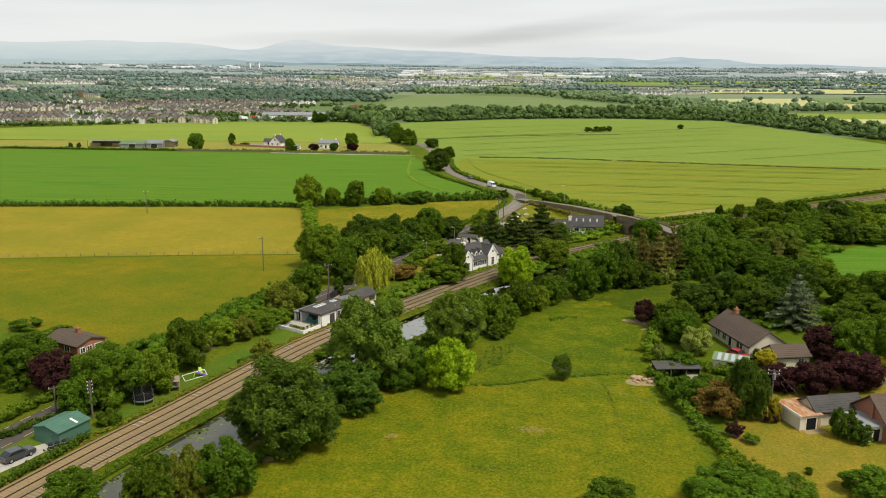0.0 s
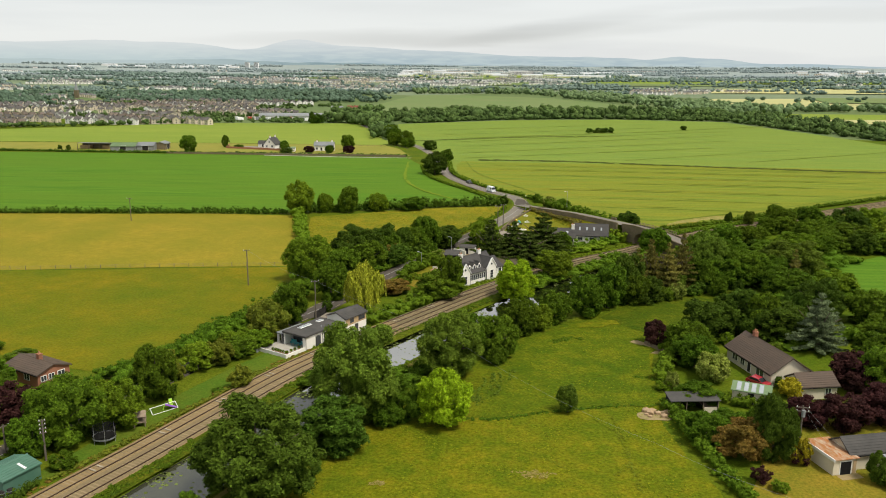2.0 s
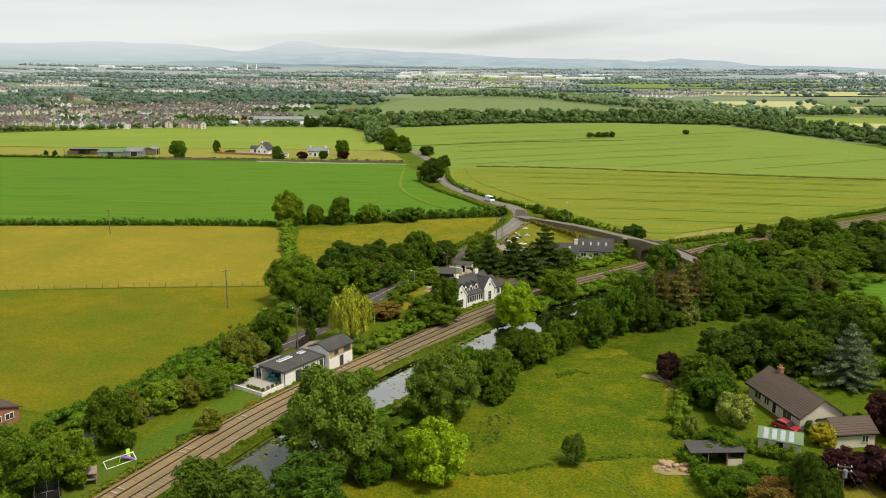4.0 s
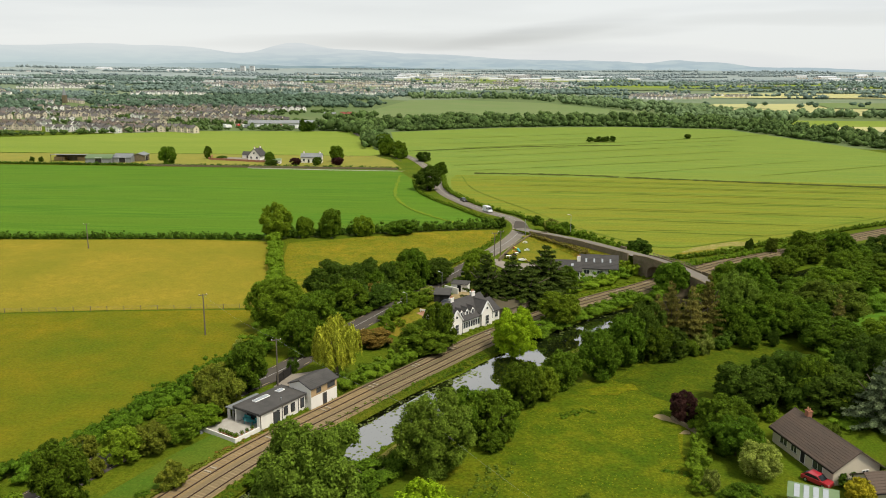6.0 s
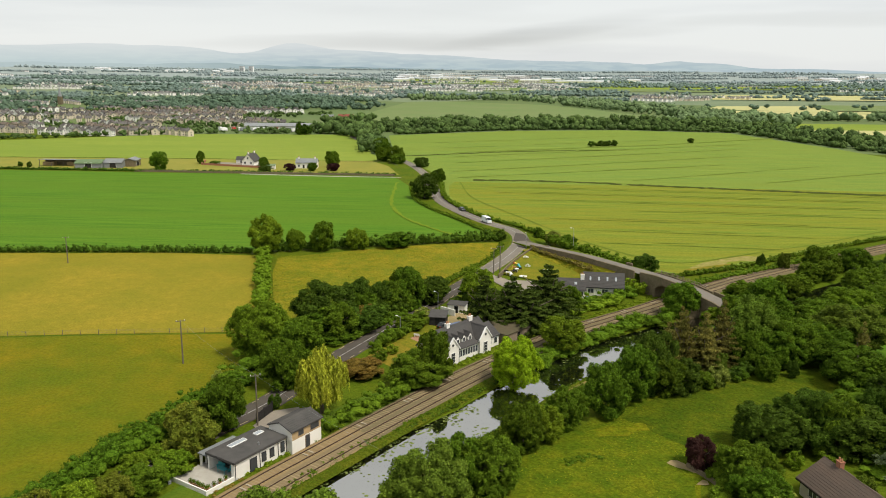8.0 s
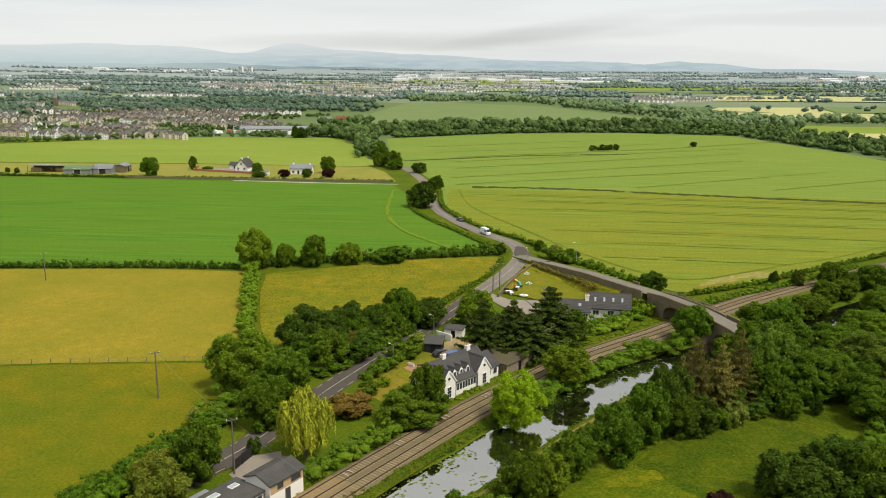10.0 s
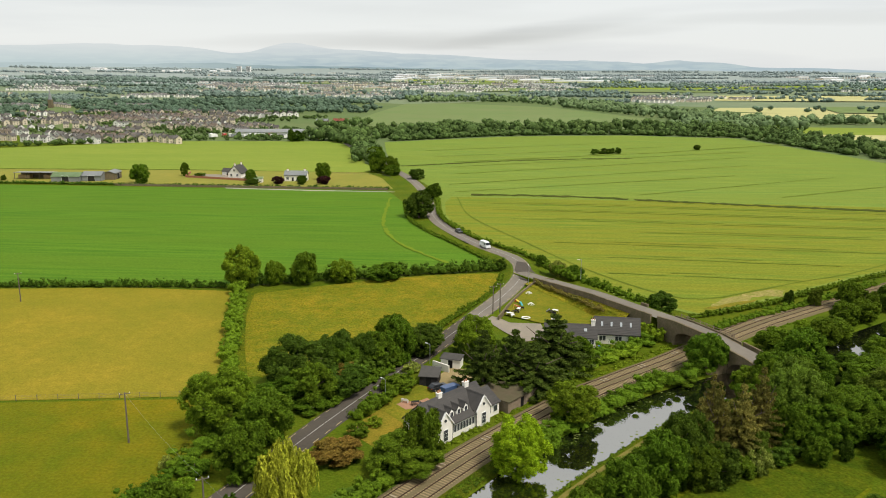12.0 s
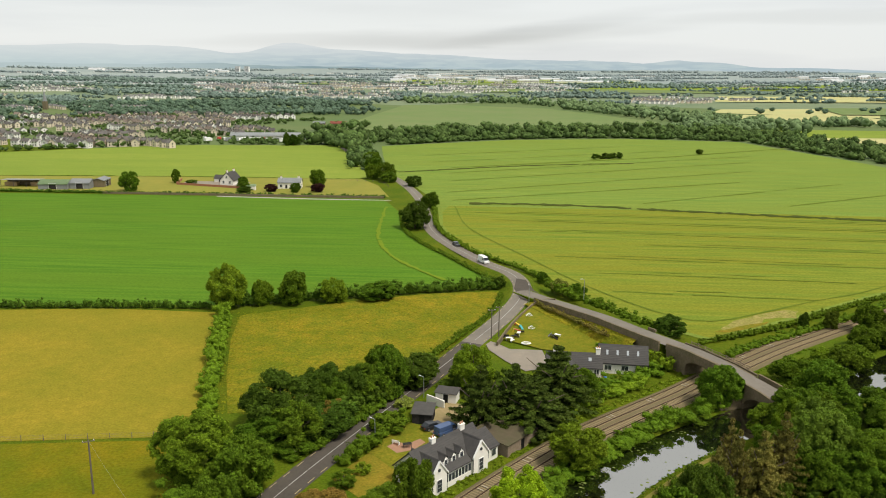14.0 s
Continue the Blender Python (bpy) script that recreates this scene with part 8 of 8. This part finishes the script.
TUFT = mat("long_grass", (0.150, 0.165, 0.008), (0.225, 0.200, 0.010), 3, (0.115, 0.155, 0.008), 18, island=0.2, space="World")
tufts("grass_tufts", (-34, 56, 80, 208, lambda x, y: (x + 31) * 0.74 > (y - 104) * 0.6 * 0.74 - 6 and y < 150 + (x + 4) * 1.05 + 20 and x < 30 + max(0, (y - 165) * 0.5)), 30000, 0.24, TUFT, "tussocks of long meadow grass", 41)
tufts("grass_tufts", (-75, 6, 246, 344, lambda x, y: x < -2 - (300 - y) * 0.42 and x > -72 + (310 - y) * 0.25 and y < 334 + x * 0.3), 24000, 0.34, TUFT, "tussocks in the rough pasture", 42)

WEED = mat("dark_weeds", (0.115, 0.146, 0.008), (0.145, 0.165, 0.010), 2, (0.12, 0.14, 0.014), 9, island=0.25, space="World")
STRAW = mat("dry_grass", (0.30, 0.23, 0.08), (0.22, 0.19, 0.05), 1.0, island=0.3, space="World")


DRY = ((-6.1, 126.0, 3.4, 2.4), (5.8, 121.1, 3.8, 1.8), (-15.8, 116.9, 1.8, 1.2))
DITCH = (((-3, 138.4), (4, 140), (11.3, 143.1), (22.2, 145.7)), ((13.7, 144.1), (19.6, 135), (20, 126), (16.4, 121)), ((-4.3, 132.8), (5, 128.3), (11, 122.7)))


def blot(x, y, cx, cy, a, b, turn=0.0):
    u, v = (x - cx) * math.cos(turn) + (y - cy) * math.sin(turn), (y - cy) * math.cos(turn) - (x - cx) * math.sin(turn)
    return (u / a) ** 2 + (v / b) ** 2 < 0.4 + 0.6 * noise.noise(Vector((x * 0.9, y * 0.9, 3)))


def near_line(x, y, points, w):
    return any(abs((x - p[0]) * (q[1] - p[1]) - (y - p[1]) * (q[0] - p[0])) / math.dist(p, q) < w * (0.5 + noise.noise(Vector((x * 0.4, y * 0.4, 1)))) and min(p[0], q[0]) - 0.5 < x < max(p[0], q[0]) + 0.5
               for p, q in zip(points, points[1:]))


tufts("dry_tufts", (-19, 12, 113, 131, lambda x, y: any(blot(x, y, *d) for d in DRY)), 14000, 0.22, STRAW, "straw-coloured dry patches in the meadow", 44)
tufts("weeds", (-16, 32, 100, 205, lambda x, y: any(near_line(x, y, l, 0.7) for l in DITCH) or blot(x, y, 0, 154, 6, 5) or blot(x, y, -1, 108, 4, 1.6) or blot(x, y, 19, 190, 2.5, 1.2) or blot(x, y, 27, 133, 1.8, 5)), 60000, 0.26, WEED, "darker weeds along a ditch and faint trails", 45)

bank_scrub(np.array(smooth_line([(-3.2, 138.4), (1.4, 139.0), (7.4, 141.6), (14.0, 143.8), (20.8, 145.7)], 1.0)), 0.0, 0.35, 110, 0.7, "mid", "low dark weeds along the meadow ditch", 71, 0.18, 0.45, 0.2)
bank_scrub(np.array(smooth_line([(-4.5, 144.0), (-1.0, 149.0), (0.2, 153.7), (2.3, 157.5)], 1.0)), 0.6, 2.2, 110, 1.5, "willow", "grey-green nettles and reeds in the meadow", 72, 0.15, 0.4, 0.18)
bank_scrub(np.array(smooth_line([(13.2, 178.0), (15.8, 179.4)], 0.5)), 0.0, 0.9, 26, 0.9, "mid", "patch of nettles in the meadow", 73, 0.2, 0.5, 0.2)
bank_scrub(np.array(smooth_line([(25.6, 159.2), (28.4, 158.4)], 0.5)), 0.0, 0.5, 16, 0.7, "mid", "weedy heap in the meadow", 74, 0.2, 0.45, 0.2)
sheet("bare_patch", [(27.6, 178.6), (29.4, 179.4), (31.2, 177.4), (31.8, 175.6), (30.0, 176.2)], 0.16, EARTH, "trodden earth beside the plum bush", "earth", wobble=0.3)
wall_along(np.array([(30.8, 177.6, 0.0), (32.2, 175.4, 0.0), (33.6, 173.2, 0.0), (34.4, 170.6, 0.0)]), 0.0, -0.1, 0.8, 0.35, "low grey stone garden wall by the plum bush")

lrng = np.random.default_rng(8)
lv, lf = [], []
for count in range(1500):
    i = lrng.integers(0, len(BANK)) if count < 420 else lrng.integers(0, int((BANK[:, 1] < 200).sum()))
    nrm = side_ways(BANK)[i]
    o = (4.7 - abs(lrng.normal(0, 0.6 if count < 420 else 1.3))) * (1 if lrng.uniform() < 0.75 else -1)
    cx, cy = BANK[i] + nrm * o + lrng.uniform(-2, 2, 2)
    r, b = lrng.uniform(0.14, 0.34), len(lv)
    lv += [(cx + r * math.cos(k * math.pi / 3), cy + r * math.sin(k * math.pi / 3) * 0.9, -0.488) for k in range(6)]
    lf.append(tuple(range(b, b + 6)))
tagged(part("lily_pads", (lv, lf), LILY), "floating lily pads along the canal edges", "water lily", kind="stuff")


# ---- far woods, towns and fields ----


def spread_along(points, n, depth, h, r, seed):
    rng = np.random.default_rng(seed)
    line = smooth_line(points, 10)
    total = length_of(line)
    out = []
    for d in rng.uniform(0, total, n):
        at, way = along(line, d)
        o = depth * rng.uniform(0, 1)
        k = rng.uniform(0.45, 1.4)
        out.append((at[0] - way[1] * o, at[1] + way[0] * o, h * k, r * k))
    return out


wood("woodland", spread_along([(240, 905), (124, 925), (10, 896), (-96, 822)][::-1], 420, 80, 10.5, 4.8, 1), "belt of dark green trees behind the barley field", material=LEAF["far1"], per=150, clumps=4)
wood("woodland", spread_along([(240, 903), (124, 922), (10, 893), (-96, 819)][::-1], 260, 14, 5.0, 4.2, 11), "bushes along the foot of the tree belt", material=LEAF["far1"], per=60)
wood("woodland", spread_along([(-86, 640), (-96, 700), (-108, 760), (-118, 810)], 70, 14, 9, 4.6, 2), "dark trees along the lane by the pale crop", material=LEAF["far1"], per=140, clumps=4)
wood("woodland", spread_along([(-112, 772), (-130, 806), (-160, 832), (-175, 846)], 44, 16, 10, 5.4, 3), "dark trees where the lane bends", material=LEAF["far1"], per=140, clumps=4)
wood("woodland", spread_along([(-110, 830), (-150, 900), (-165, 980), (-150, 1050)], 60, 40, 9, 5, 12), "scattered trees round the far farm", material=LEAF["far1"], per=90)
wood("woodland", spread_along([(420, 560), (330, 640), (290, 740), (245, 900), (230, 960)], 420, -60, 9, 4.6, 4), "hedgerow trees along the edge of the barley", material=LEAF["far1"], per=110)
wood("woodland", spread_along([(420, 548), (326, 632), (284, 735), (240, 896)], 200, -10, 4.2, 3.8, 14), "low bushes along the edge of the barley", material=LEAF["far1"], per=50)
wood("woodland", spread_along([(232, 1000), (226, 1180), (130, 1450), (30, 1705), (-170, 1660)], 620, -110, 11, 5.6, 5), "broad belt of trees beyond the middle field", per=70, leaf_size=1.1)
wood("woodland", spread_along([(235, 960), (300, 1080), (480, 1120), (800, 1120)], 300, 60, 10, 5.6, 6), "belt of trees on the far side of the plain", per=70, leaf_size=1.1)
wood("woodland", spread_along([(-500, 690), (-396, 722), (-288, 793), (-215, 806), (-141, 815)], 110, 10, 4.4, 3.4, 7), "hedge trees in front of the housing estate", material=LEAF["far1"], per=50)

# built-up stretches of the plain: bearings in degrees from north, and distances
TOWNS = ((-33, -26, 1480, 1570), (-24.6, -22, 1490, 1570), (-30.5, -26, 2350, 2800), (-20, -13, 2150, 3000), (-13, -7, 1900, 3000), (-7, 4.5, 2250, 4000), (9.5, 16.5, 1780, 2120), (-37, -31, 1900, 2200), (-25, -21, 1900, 2080))


def in_town(x, y):
    a, r = math.degrees(math.atan2(x, y)), math.hypot(x, y)
    return any(a0 < a < a1 and r0 < r < r1 for a0, a1, r0, r1 in TOWNS)


def belts(n, a0, a1, r0, r1, seed, size=1.0, long=1):
    rng = np.random.default_rng(seed)
    out = []
    for _ in range(n):
        a, r = radians(rng.uniform(a0, a1)), math.sqrt(rng.uniform(r0 * r0, r1 * r1))
        x, y = r * math.sin(a), r * math.cos(a)
        turn = rng.uniform(-0.5, 0.5) / long
        k = rng.integers(10, 32) * long
        step = 6.5 * size
        for i in range(k):
            s = rng.uniform(0.7, 1.3) * size * (1 + r / 6000)
            out.append((x + math.cos(turn) * step * (i - k / 2) + rng.normal(0, 5), y + math.sin(turn) * step * (i - k / 2) + rng.normal(0, 9), 6.8 * s * rng.uniform(0.7, 1.3), 5.0 * s))
    out = [o for o in out if not in_town(o[0], o[1]) or rng.uniform() < 0.18]
    return [o for o in out if not (-190 < o[0] < 215 and 1050 < o[1] < 1690) and not (290 < o[0] < 760 and 1180 < o[1] < 1800)]


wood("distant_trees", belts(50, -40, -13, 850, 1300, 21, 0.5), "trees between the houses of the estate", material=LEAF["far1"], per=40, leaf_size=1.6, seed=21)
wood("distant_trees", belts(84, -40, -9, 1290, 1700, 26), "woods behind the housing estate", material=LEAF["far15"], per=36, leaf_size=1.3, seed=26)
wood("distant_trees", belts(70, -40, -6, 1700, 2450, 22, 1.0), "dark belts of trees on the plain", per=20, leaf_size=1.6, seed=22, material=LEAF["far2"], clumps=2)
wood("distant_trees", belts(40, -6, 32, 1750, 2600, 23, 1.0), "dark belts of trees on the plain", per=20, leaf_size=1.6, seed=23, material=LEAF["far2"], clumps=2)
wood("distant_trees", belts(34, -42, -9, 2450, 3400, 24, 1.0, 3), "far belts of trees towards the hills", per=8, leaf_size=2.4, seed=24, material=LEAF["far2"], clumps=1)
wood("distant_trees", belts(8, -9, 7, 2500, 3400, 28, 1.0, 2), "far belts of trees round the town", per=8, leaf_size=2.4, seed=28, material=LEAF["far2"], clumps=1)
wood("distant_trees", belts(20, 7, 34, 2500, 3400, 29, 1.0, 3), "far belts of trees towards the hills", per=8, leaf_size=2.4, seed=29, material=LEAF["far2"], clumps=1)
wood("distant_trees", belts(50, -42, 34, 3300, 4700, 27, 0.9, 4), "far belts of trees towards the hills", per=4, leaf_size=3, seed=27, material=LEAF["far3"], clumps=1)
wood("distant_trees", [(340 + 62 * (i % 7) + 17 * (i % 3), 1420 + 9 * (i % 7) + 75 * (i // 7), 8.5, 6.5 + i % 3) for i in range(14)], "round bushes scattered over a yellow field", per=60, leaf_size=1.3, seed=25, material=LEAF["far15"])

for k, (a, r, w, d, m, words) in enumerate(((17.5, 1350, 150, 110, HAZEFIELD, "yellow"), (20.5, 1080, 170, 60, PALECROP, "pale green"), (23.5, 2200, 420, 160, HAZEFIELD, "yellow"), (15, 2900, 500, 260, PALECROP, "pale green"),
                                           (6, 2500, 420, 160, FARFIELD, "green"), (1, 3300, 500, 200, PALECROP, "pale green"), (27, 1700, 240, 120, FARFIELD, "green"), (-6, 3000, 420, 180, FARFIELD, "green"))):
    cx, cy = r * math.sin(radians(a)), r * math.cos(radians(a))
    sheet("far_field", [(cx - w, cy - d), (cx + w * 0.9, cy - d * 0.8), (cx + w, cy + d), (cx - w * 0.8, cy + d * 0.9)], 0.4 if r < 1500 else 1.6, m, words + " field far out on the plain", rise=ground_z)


WALLS = [mat("far_wall_white", (0.72, 0.70, 0.66), (0.80, 0.78, 0.74), 6, space="World"), mat("far_wall_cream", (0.56, 0.49, 0.38), (0.64, 0.56, 0.45), 6, space="World"),
         mat("far_wall_brick", (0.36, 0.29, 0.23), (0.44, 0.36, 0.29), 6, space="World")]
# roof grey lightened: the haze of distance is put into it
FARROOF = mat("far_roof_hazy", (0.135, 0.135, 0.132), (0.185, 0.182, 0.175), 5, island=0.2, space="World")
ROOFS = [mat("far_roof_grey", (0.085, 0.080, 0.076), (0.135, 0.126, 0.118), 5, island=0.25, space="World"), mat("far_roof_brown", (0.125, 0.100, 0.082), (0.175, 0.145, 0.120), 5, island=0.25, space="World")]


def house_block(name, spots, label, wall, roof, category="houses"):
    """Many small far houses: a walls mesh with a roofs mesh under it. spots: x, y, turn, length, width, eave, ridge."""
    wv, wf, rv, rf = [], [], [], []
    for x, y, t, l, w, e, r in spots:
        c, s, gz = math.cos(t), math.sin(t), ground_z(x, y)

        def P(u, v, z):
            return (x + c * u - s * v, y + s * u + c * v, gz + z)
        b = len(wv)
        wv += [P(-l, -w, -1), P(l, -w, -1), P(l, w, -1), P(-l, w, -1), P(-l, -w, e), P(l, -w, e), P(l, w, e), P(-l, w, e), P(-l, 0, r), P(l, 0, r)]
        wf += [tuple(b + i for i in f) for f in ((0, 1, 5, 4), (2, 3, 7, 6), (1, 2, 6, 9, 5), (3, 0, 4, 8, 7))]
        k, o = len(rv), 0.4
        rv += [P(-l - o, -w - o, e - 0.2), P(l + o, -w - o, e - 0.2), P(l + o, 0, r + 0.15), P(-l - o, 0, r + 0.15), P(-l - o, w + o, e - 0.2), P(l + o, w + o, e - 0.2),
               P(-l * 0.6 - 0.5, -0.4, r - 0.3), P(-l * 0.6 + 0.5, -0.4, r - 0.3), P(-l * 0.6 + 0.5, 0.4, r - 0.3), P(-l * 0.6 - 0.5, 0.4, r - 0.3),
               P(-l * 0.6 - 0.5, -0.4, r + 1.3), P(-l * 0.6 + 0.5, -0.4, r + 1.3), P(-l * 0.6 + 0.5, 0.4, r + 1.3), P(-l * 0.6 - 0.5, 0.4, r + 1.3)]
        rf += [tuple(k + i for i in f) for f in ((0, 1, 2, 3), (3, 2, 5, 4), (6, 7, 11, 10), (7, 8, 12, 11), (8, 9, 13, 12), (9, 6, 10, 13), (10, 11, 12, 13))]
    ob = tagged(part(name, (wv, wf), wall), label, category, kind="stuff")
    part("roofs", (rv, rf), roof, ob)
    if category == "houses" and spots[0][1] < 1400:
        gv, gf = [], []
        for x, y, t, l, w, e, r in spots:
            c, s, gz = math.cos(t), math.sin(t), ground_z(x, y)
            for u0, v0, du, dv in ((-0.55 * l, -w - 0.04, 0.9, 0), (0.25 * l, -w - 0.04, 0.9, 0), (-0.55 * l, w + 0.04, 0.9, 0), (0.25 * l, w + 0.04, 0.9, 0), (-l - 0.04, -0.5, 0, 1.0), (l + 0.04, -0.5, 0, 1.0)):
                for z in (0.9, 3.1):
                    b = len(gv)
                    gv += [(x + c * u - s * v, y + s * u + c * v, gz + h) for u, v, h in ((u0, v0, z), (u0 + du, v0 + dv, z), (u0 + du, v0 + dv, z + 1.2), (u0, v0, z + 1.2))]
                    gf.append((b, b + 1, b + 2, b + 3))
        part("windows", (gv, gf), GLASS, ob)
    return ob


def estate(n, a0, a1, r0, r1, seed, wall, roof, label, spacing=1.0):
    """Terraces of houses in short rows that mostly run across the view."""
    rng = np.random.default_rng(seed)
    spots = []
    while len(spots) < n:
        a, r = radians(rng.uniform(a0, a1)), rng.uniform(r0, r1)
        x, y, t = r * math.sin(a), r * math.cos(a), rng.normal(0.1, 0.45)
        if -300 < x < -140 and y < 890:
            continue
        for i in range(rng.integers(4, 11)):
            q = (i - 4) * 9.6 * spacing
            spots.append((x + math.cos(t) * q, y + math.sin(t) * q, t + (1.57 if rng.uniform() < 0.6 else 0) + rng.normal(0, 0.05), rng.uniform(2.7, 3.8), rng.uniform(2.6, 3.2), rng.uniform(4.4, 5.0), rng.uniform(6.2, 7.2)))
    return house_block("housing", spots, label, wall, roof)


for k, (n, wall, roof) in enumerate(((260, 0, 0), (230, 1, 0), (130, 1, 1), (40, 2, 1))):
    estate(n, -38, -14.5, 830, 1300, 40 + k, WALLS[wall], ROOFS[roof], "rows of two-storey houses in a large estate")
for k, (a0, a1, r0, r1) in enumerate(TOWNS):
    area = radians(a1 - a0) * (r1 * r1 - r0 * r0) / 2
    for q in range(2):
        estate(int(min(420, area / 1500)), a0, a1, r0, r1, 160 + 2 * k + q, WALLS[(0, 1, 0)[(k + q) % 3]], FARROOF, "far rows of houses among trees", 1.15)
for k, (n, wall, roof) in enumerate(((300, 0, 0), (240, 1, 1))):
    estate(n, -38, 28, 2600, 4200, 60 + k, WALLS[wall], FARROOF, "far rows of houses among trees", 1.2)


def sheds(n, a0, a1, r0, r1, seed):
    rng = np.random.default_rng(seed)
    spots = []
    for _ in range(n):
        a, r = radians(rng.uniform(a0, a1)), rng.uniform(r0, r1)
        spots.append((r * math.sin(a), r * math.cos(a), rng.uniform(-0.2, 0.2), rng.uniform(15, 45), rng.uniform(10, 18), rng.uniform(6, 9), 10.5))
    return house_block("warehouses", spots, "long pale warehouses far across the plain", WALLS[0], paint("pale_roof", (0.50, 0.52, 0.54), 0.6), "warehouses")


sheds(13, -32, -18, 4150, 4450, 81)
sheds(13, -8, 1, 3200, 3900, 82)
sheds(10, 1, 9, 3000, 3700, 84)
sheds(7, 19, 26, 3600, 4200, 83)


# the bus depot in front of the estate and the church beyond
def depot():
    rng = random.Random(12)
    top = thing("depot_shed", pose(-222, 858, 0, 0, 0, 8), "long low pale shed at the edge of the estate", "shed")
    part("wall", box(B(), -32, 32, -7, 7, 0, 4.5), WALLS[0], top)
    part("roof", prism(B(), [(-8, 4.5), (0, 7), (8, 4.5)], "x", -33, 33), GREYTIN, top)
    for i in range(17):
        colour = (WHITE, WHITE, REDP, WHITE, GREYTIN, WHITE, WHITE)[i % 7]
        m = pose(-275 + i * 6.4 + rng.uniform(-1, 1), 838 + rng.uniform(-6, 6), 0, 0, 0, rng.uniform(0, 180))
        ob = thing("lorry", m, "parked lorry in a yard before the estate", "lorry", group="parked lorries")
        part("body", box(B(), -4.5, 2.6, -1.25, 1.25, 0.8, 3.6), colour, ob)
        part("cab", prism(B(), [(2.7, 0.5), (4.5, 0.5), (4.5, 1.8), (4.2, 2.9), (2.7, 2.9)], "y", -1.2, 1.2), WHITE, ob)
        part("chassis", box(B(), -4.4, 4.3, -1.0, 1.0, 0.4, 0.8), DARK, ob)


depot()
church = thing("church", pose(-716, 1338, 0), "grey stone church tower with a spire", "church")
part("tower", box(B(), -3, 3, -3, 3, 0, 13), STONE, church)
bm = B()
cyl(bm, (0, 0, 13), (0, 0, 30), 3.3, 0.1, 8)
# pale grey sheet metal paints distance haze onto the spire
part("spire", bm, GREYTIN, church)
for k, a in enumerate((-17.6, -17.0)):
    t = thing("tower_block", pose(4300 * math.sin(radians(a)), 4300 * math.cos(radians(a)), ground_z(0, 4300)), "pale tower block far across the plain", "tower block", group="tower blocks")
    part("wall", box(B(), -11, 11, -9, 9, -5, 26), WHITE, t)
    part("roof", box(B(), -11.5, 11.5, -9.5, 9.5, 26, 27), GREYTIN, t)
    for i in range(6):
        part("window_band", box(B(), -10, 10, -9.4, -9.0, 2 + i * 4, 3.8 + i * 4), GLASS, t)
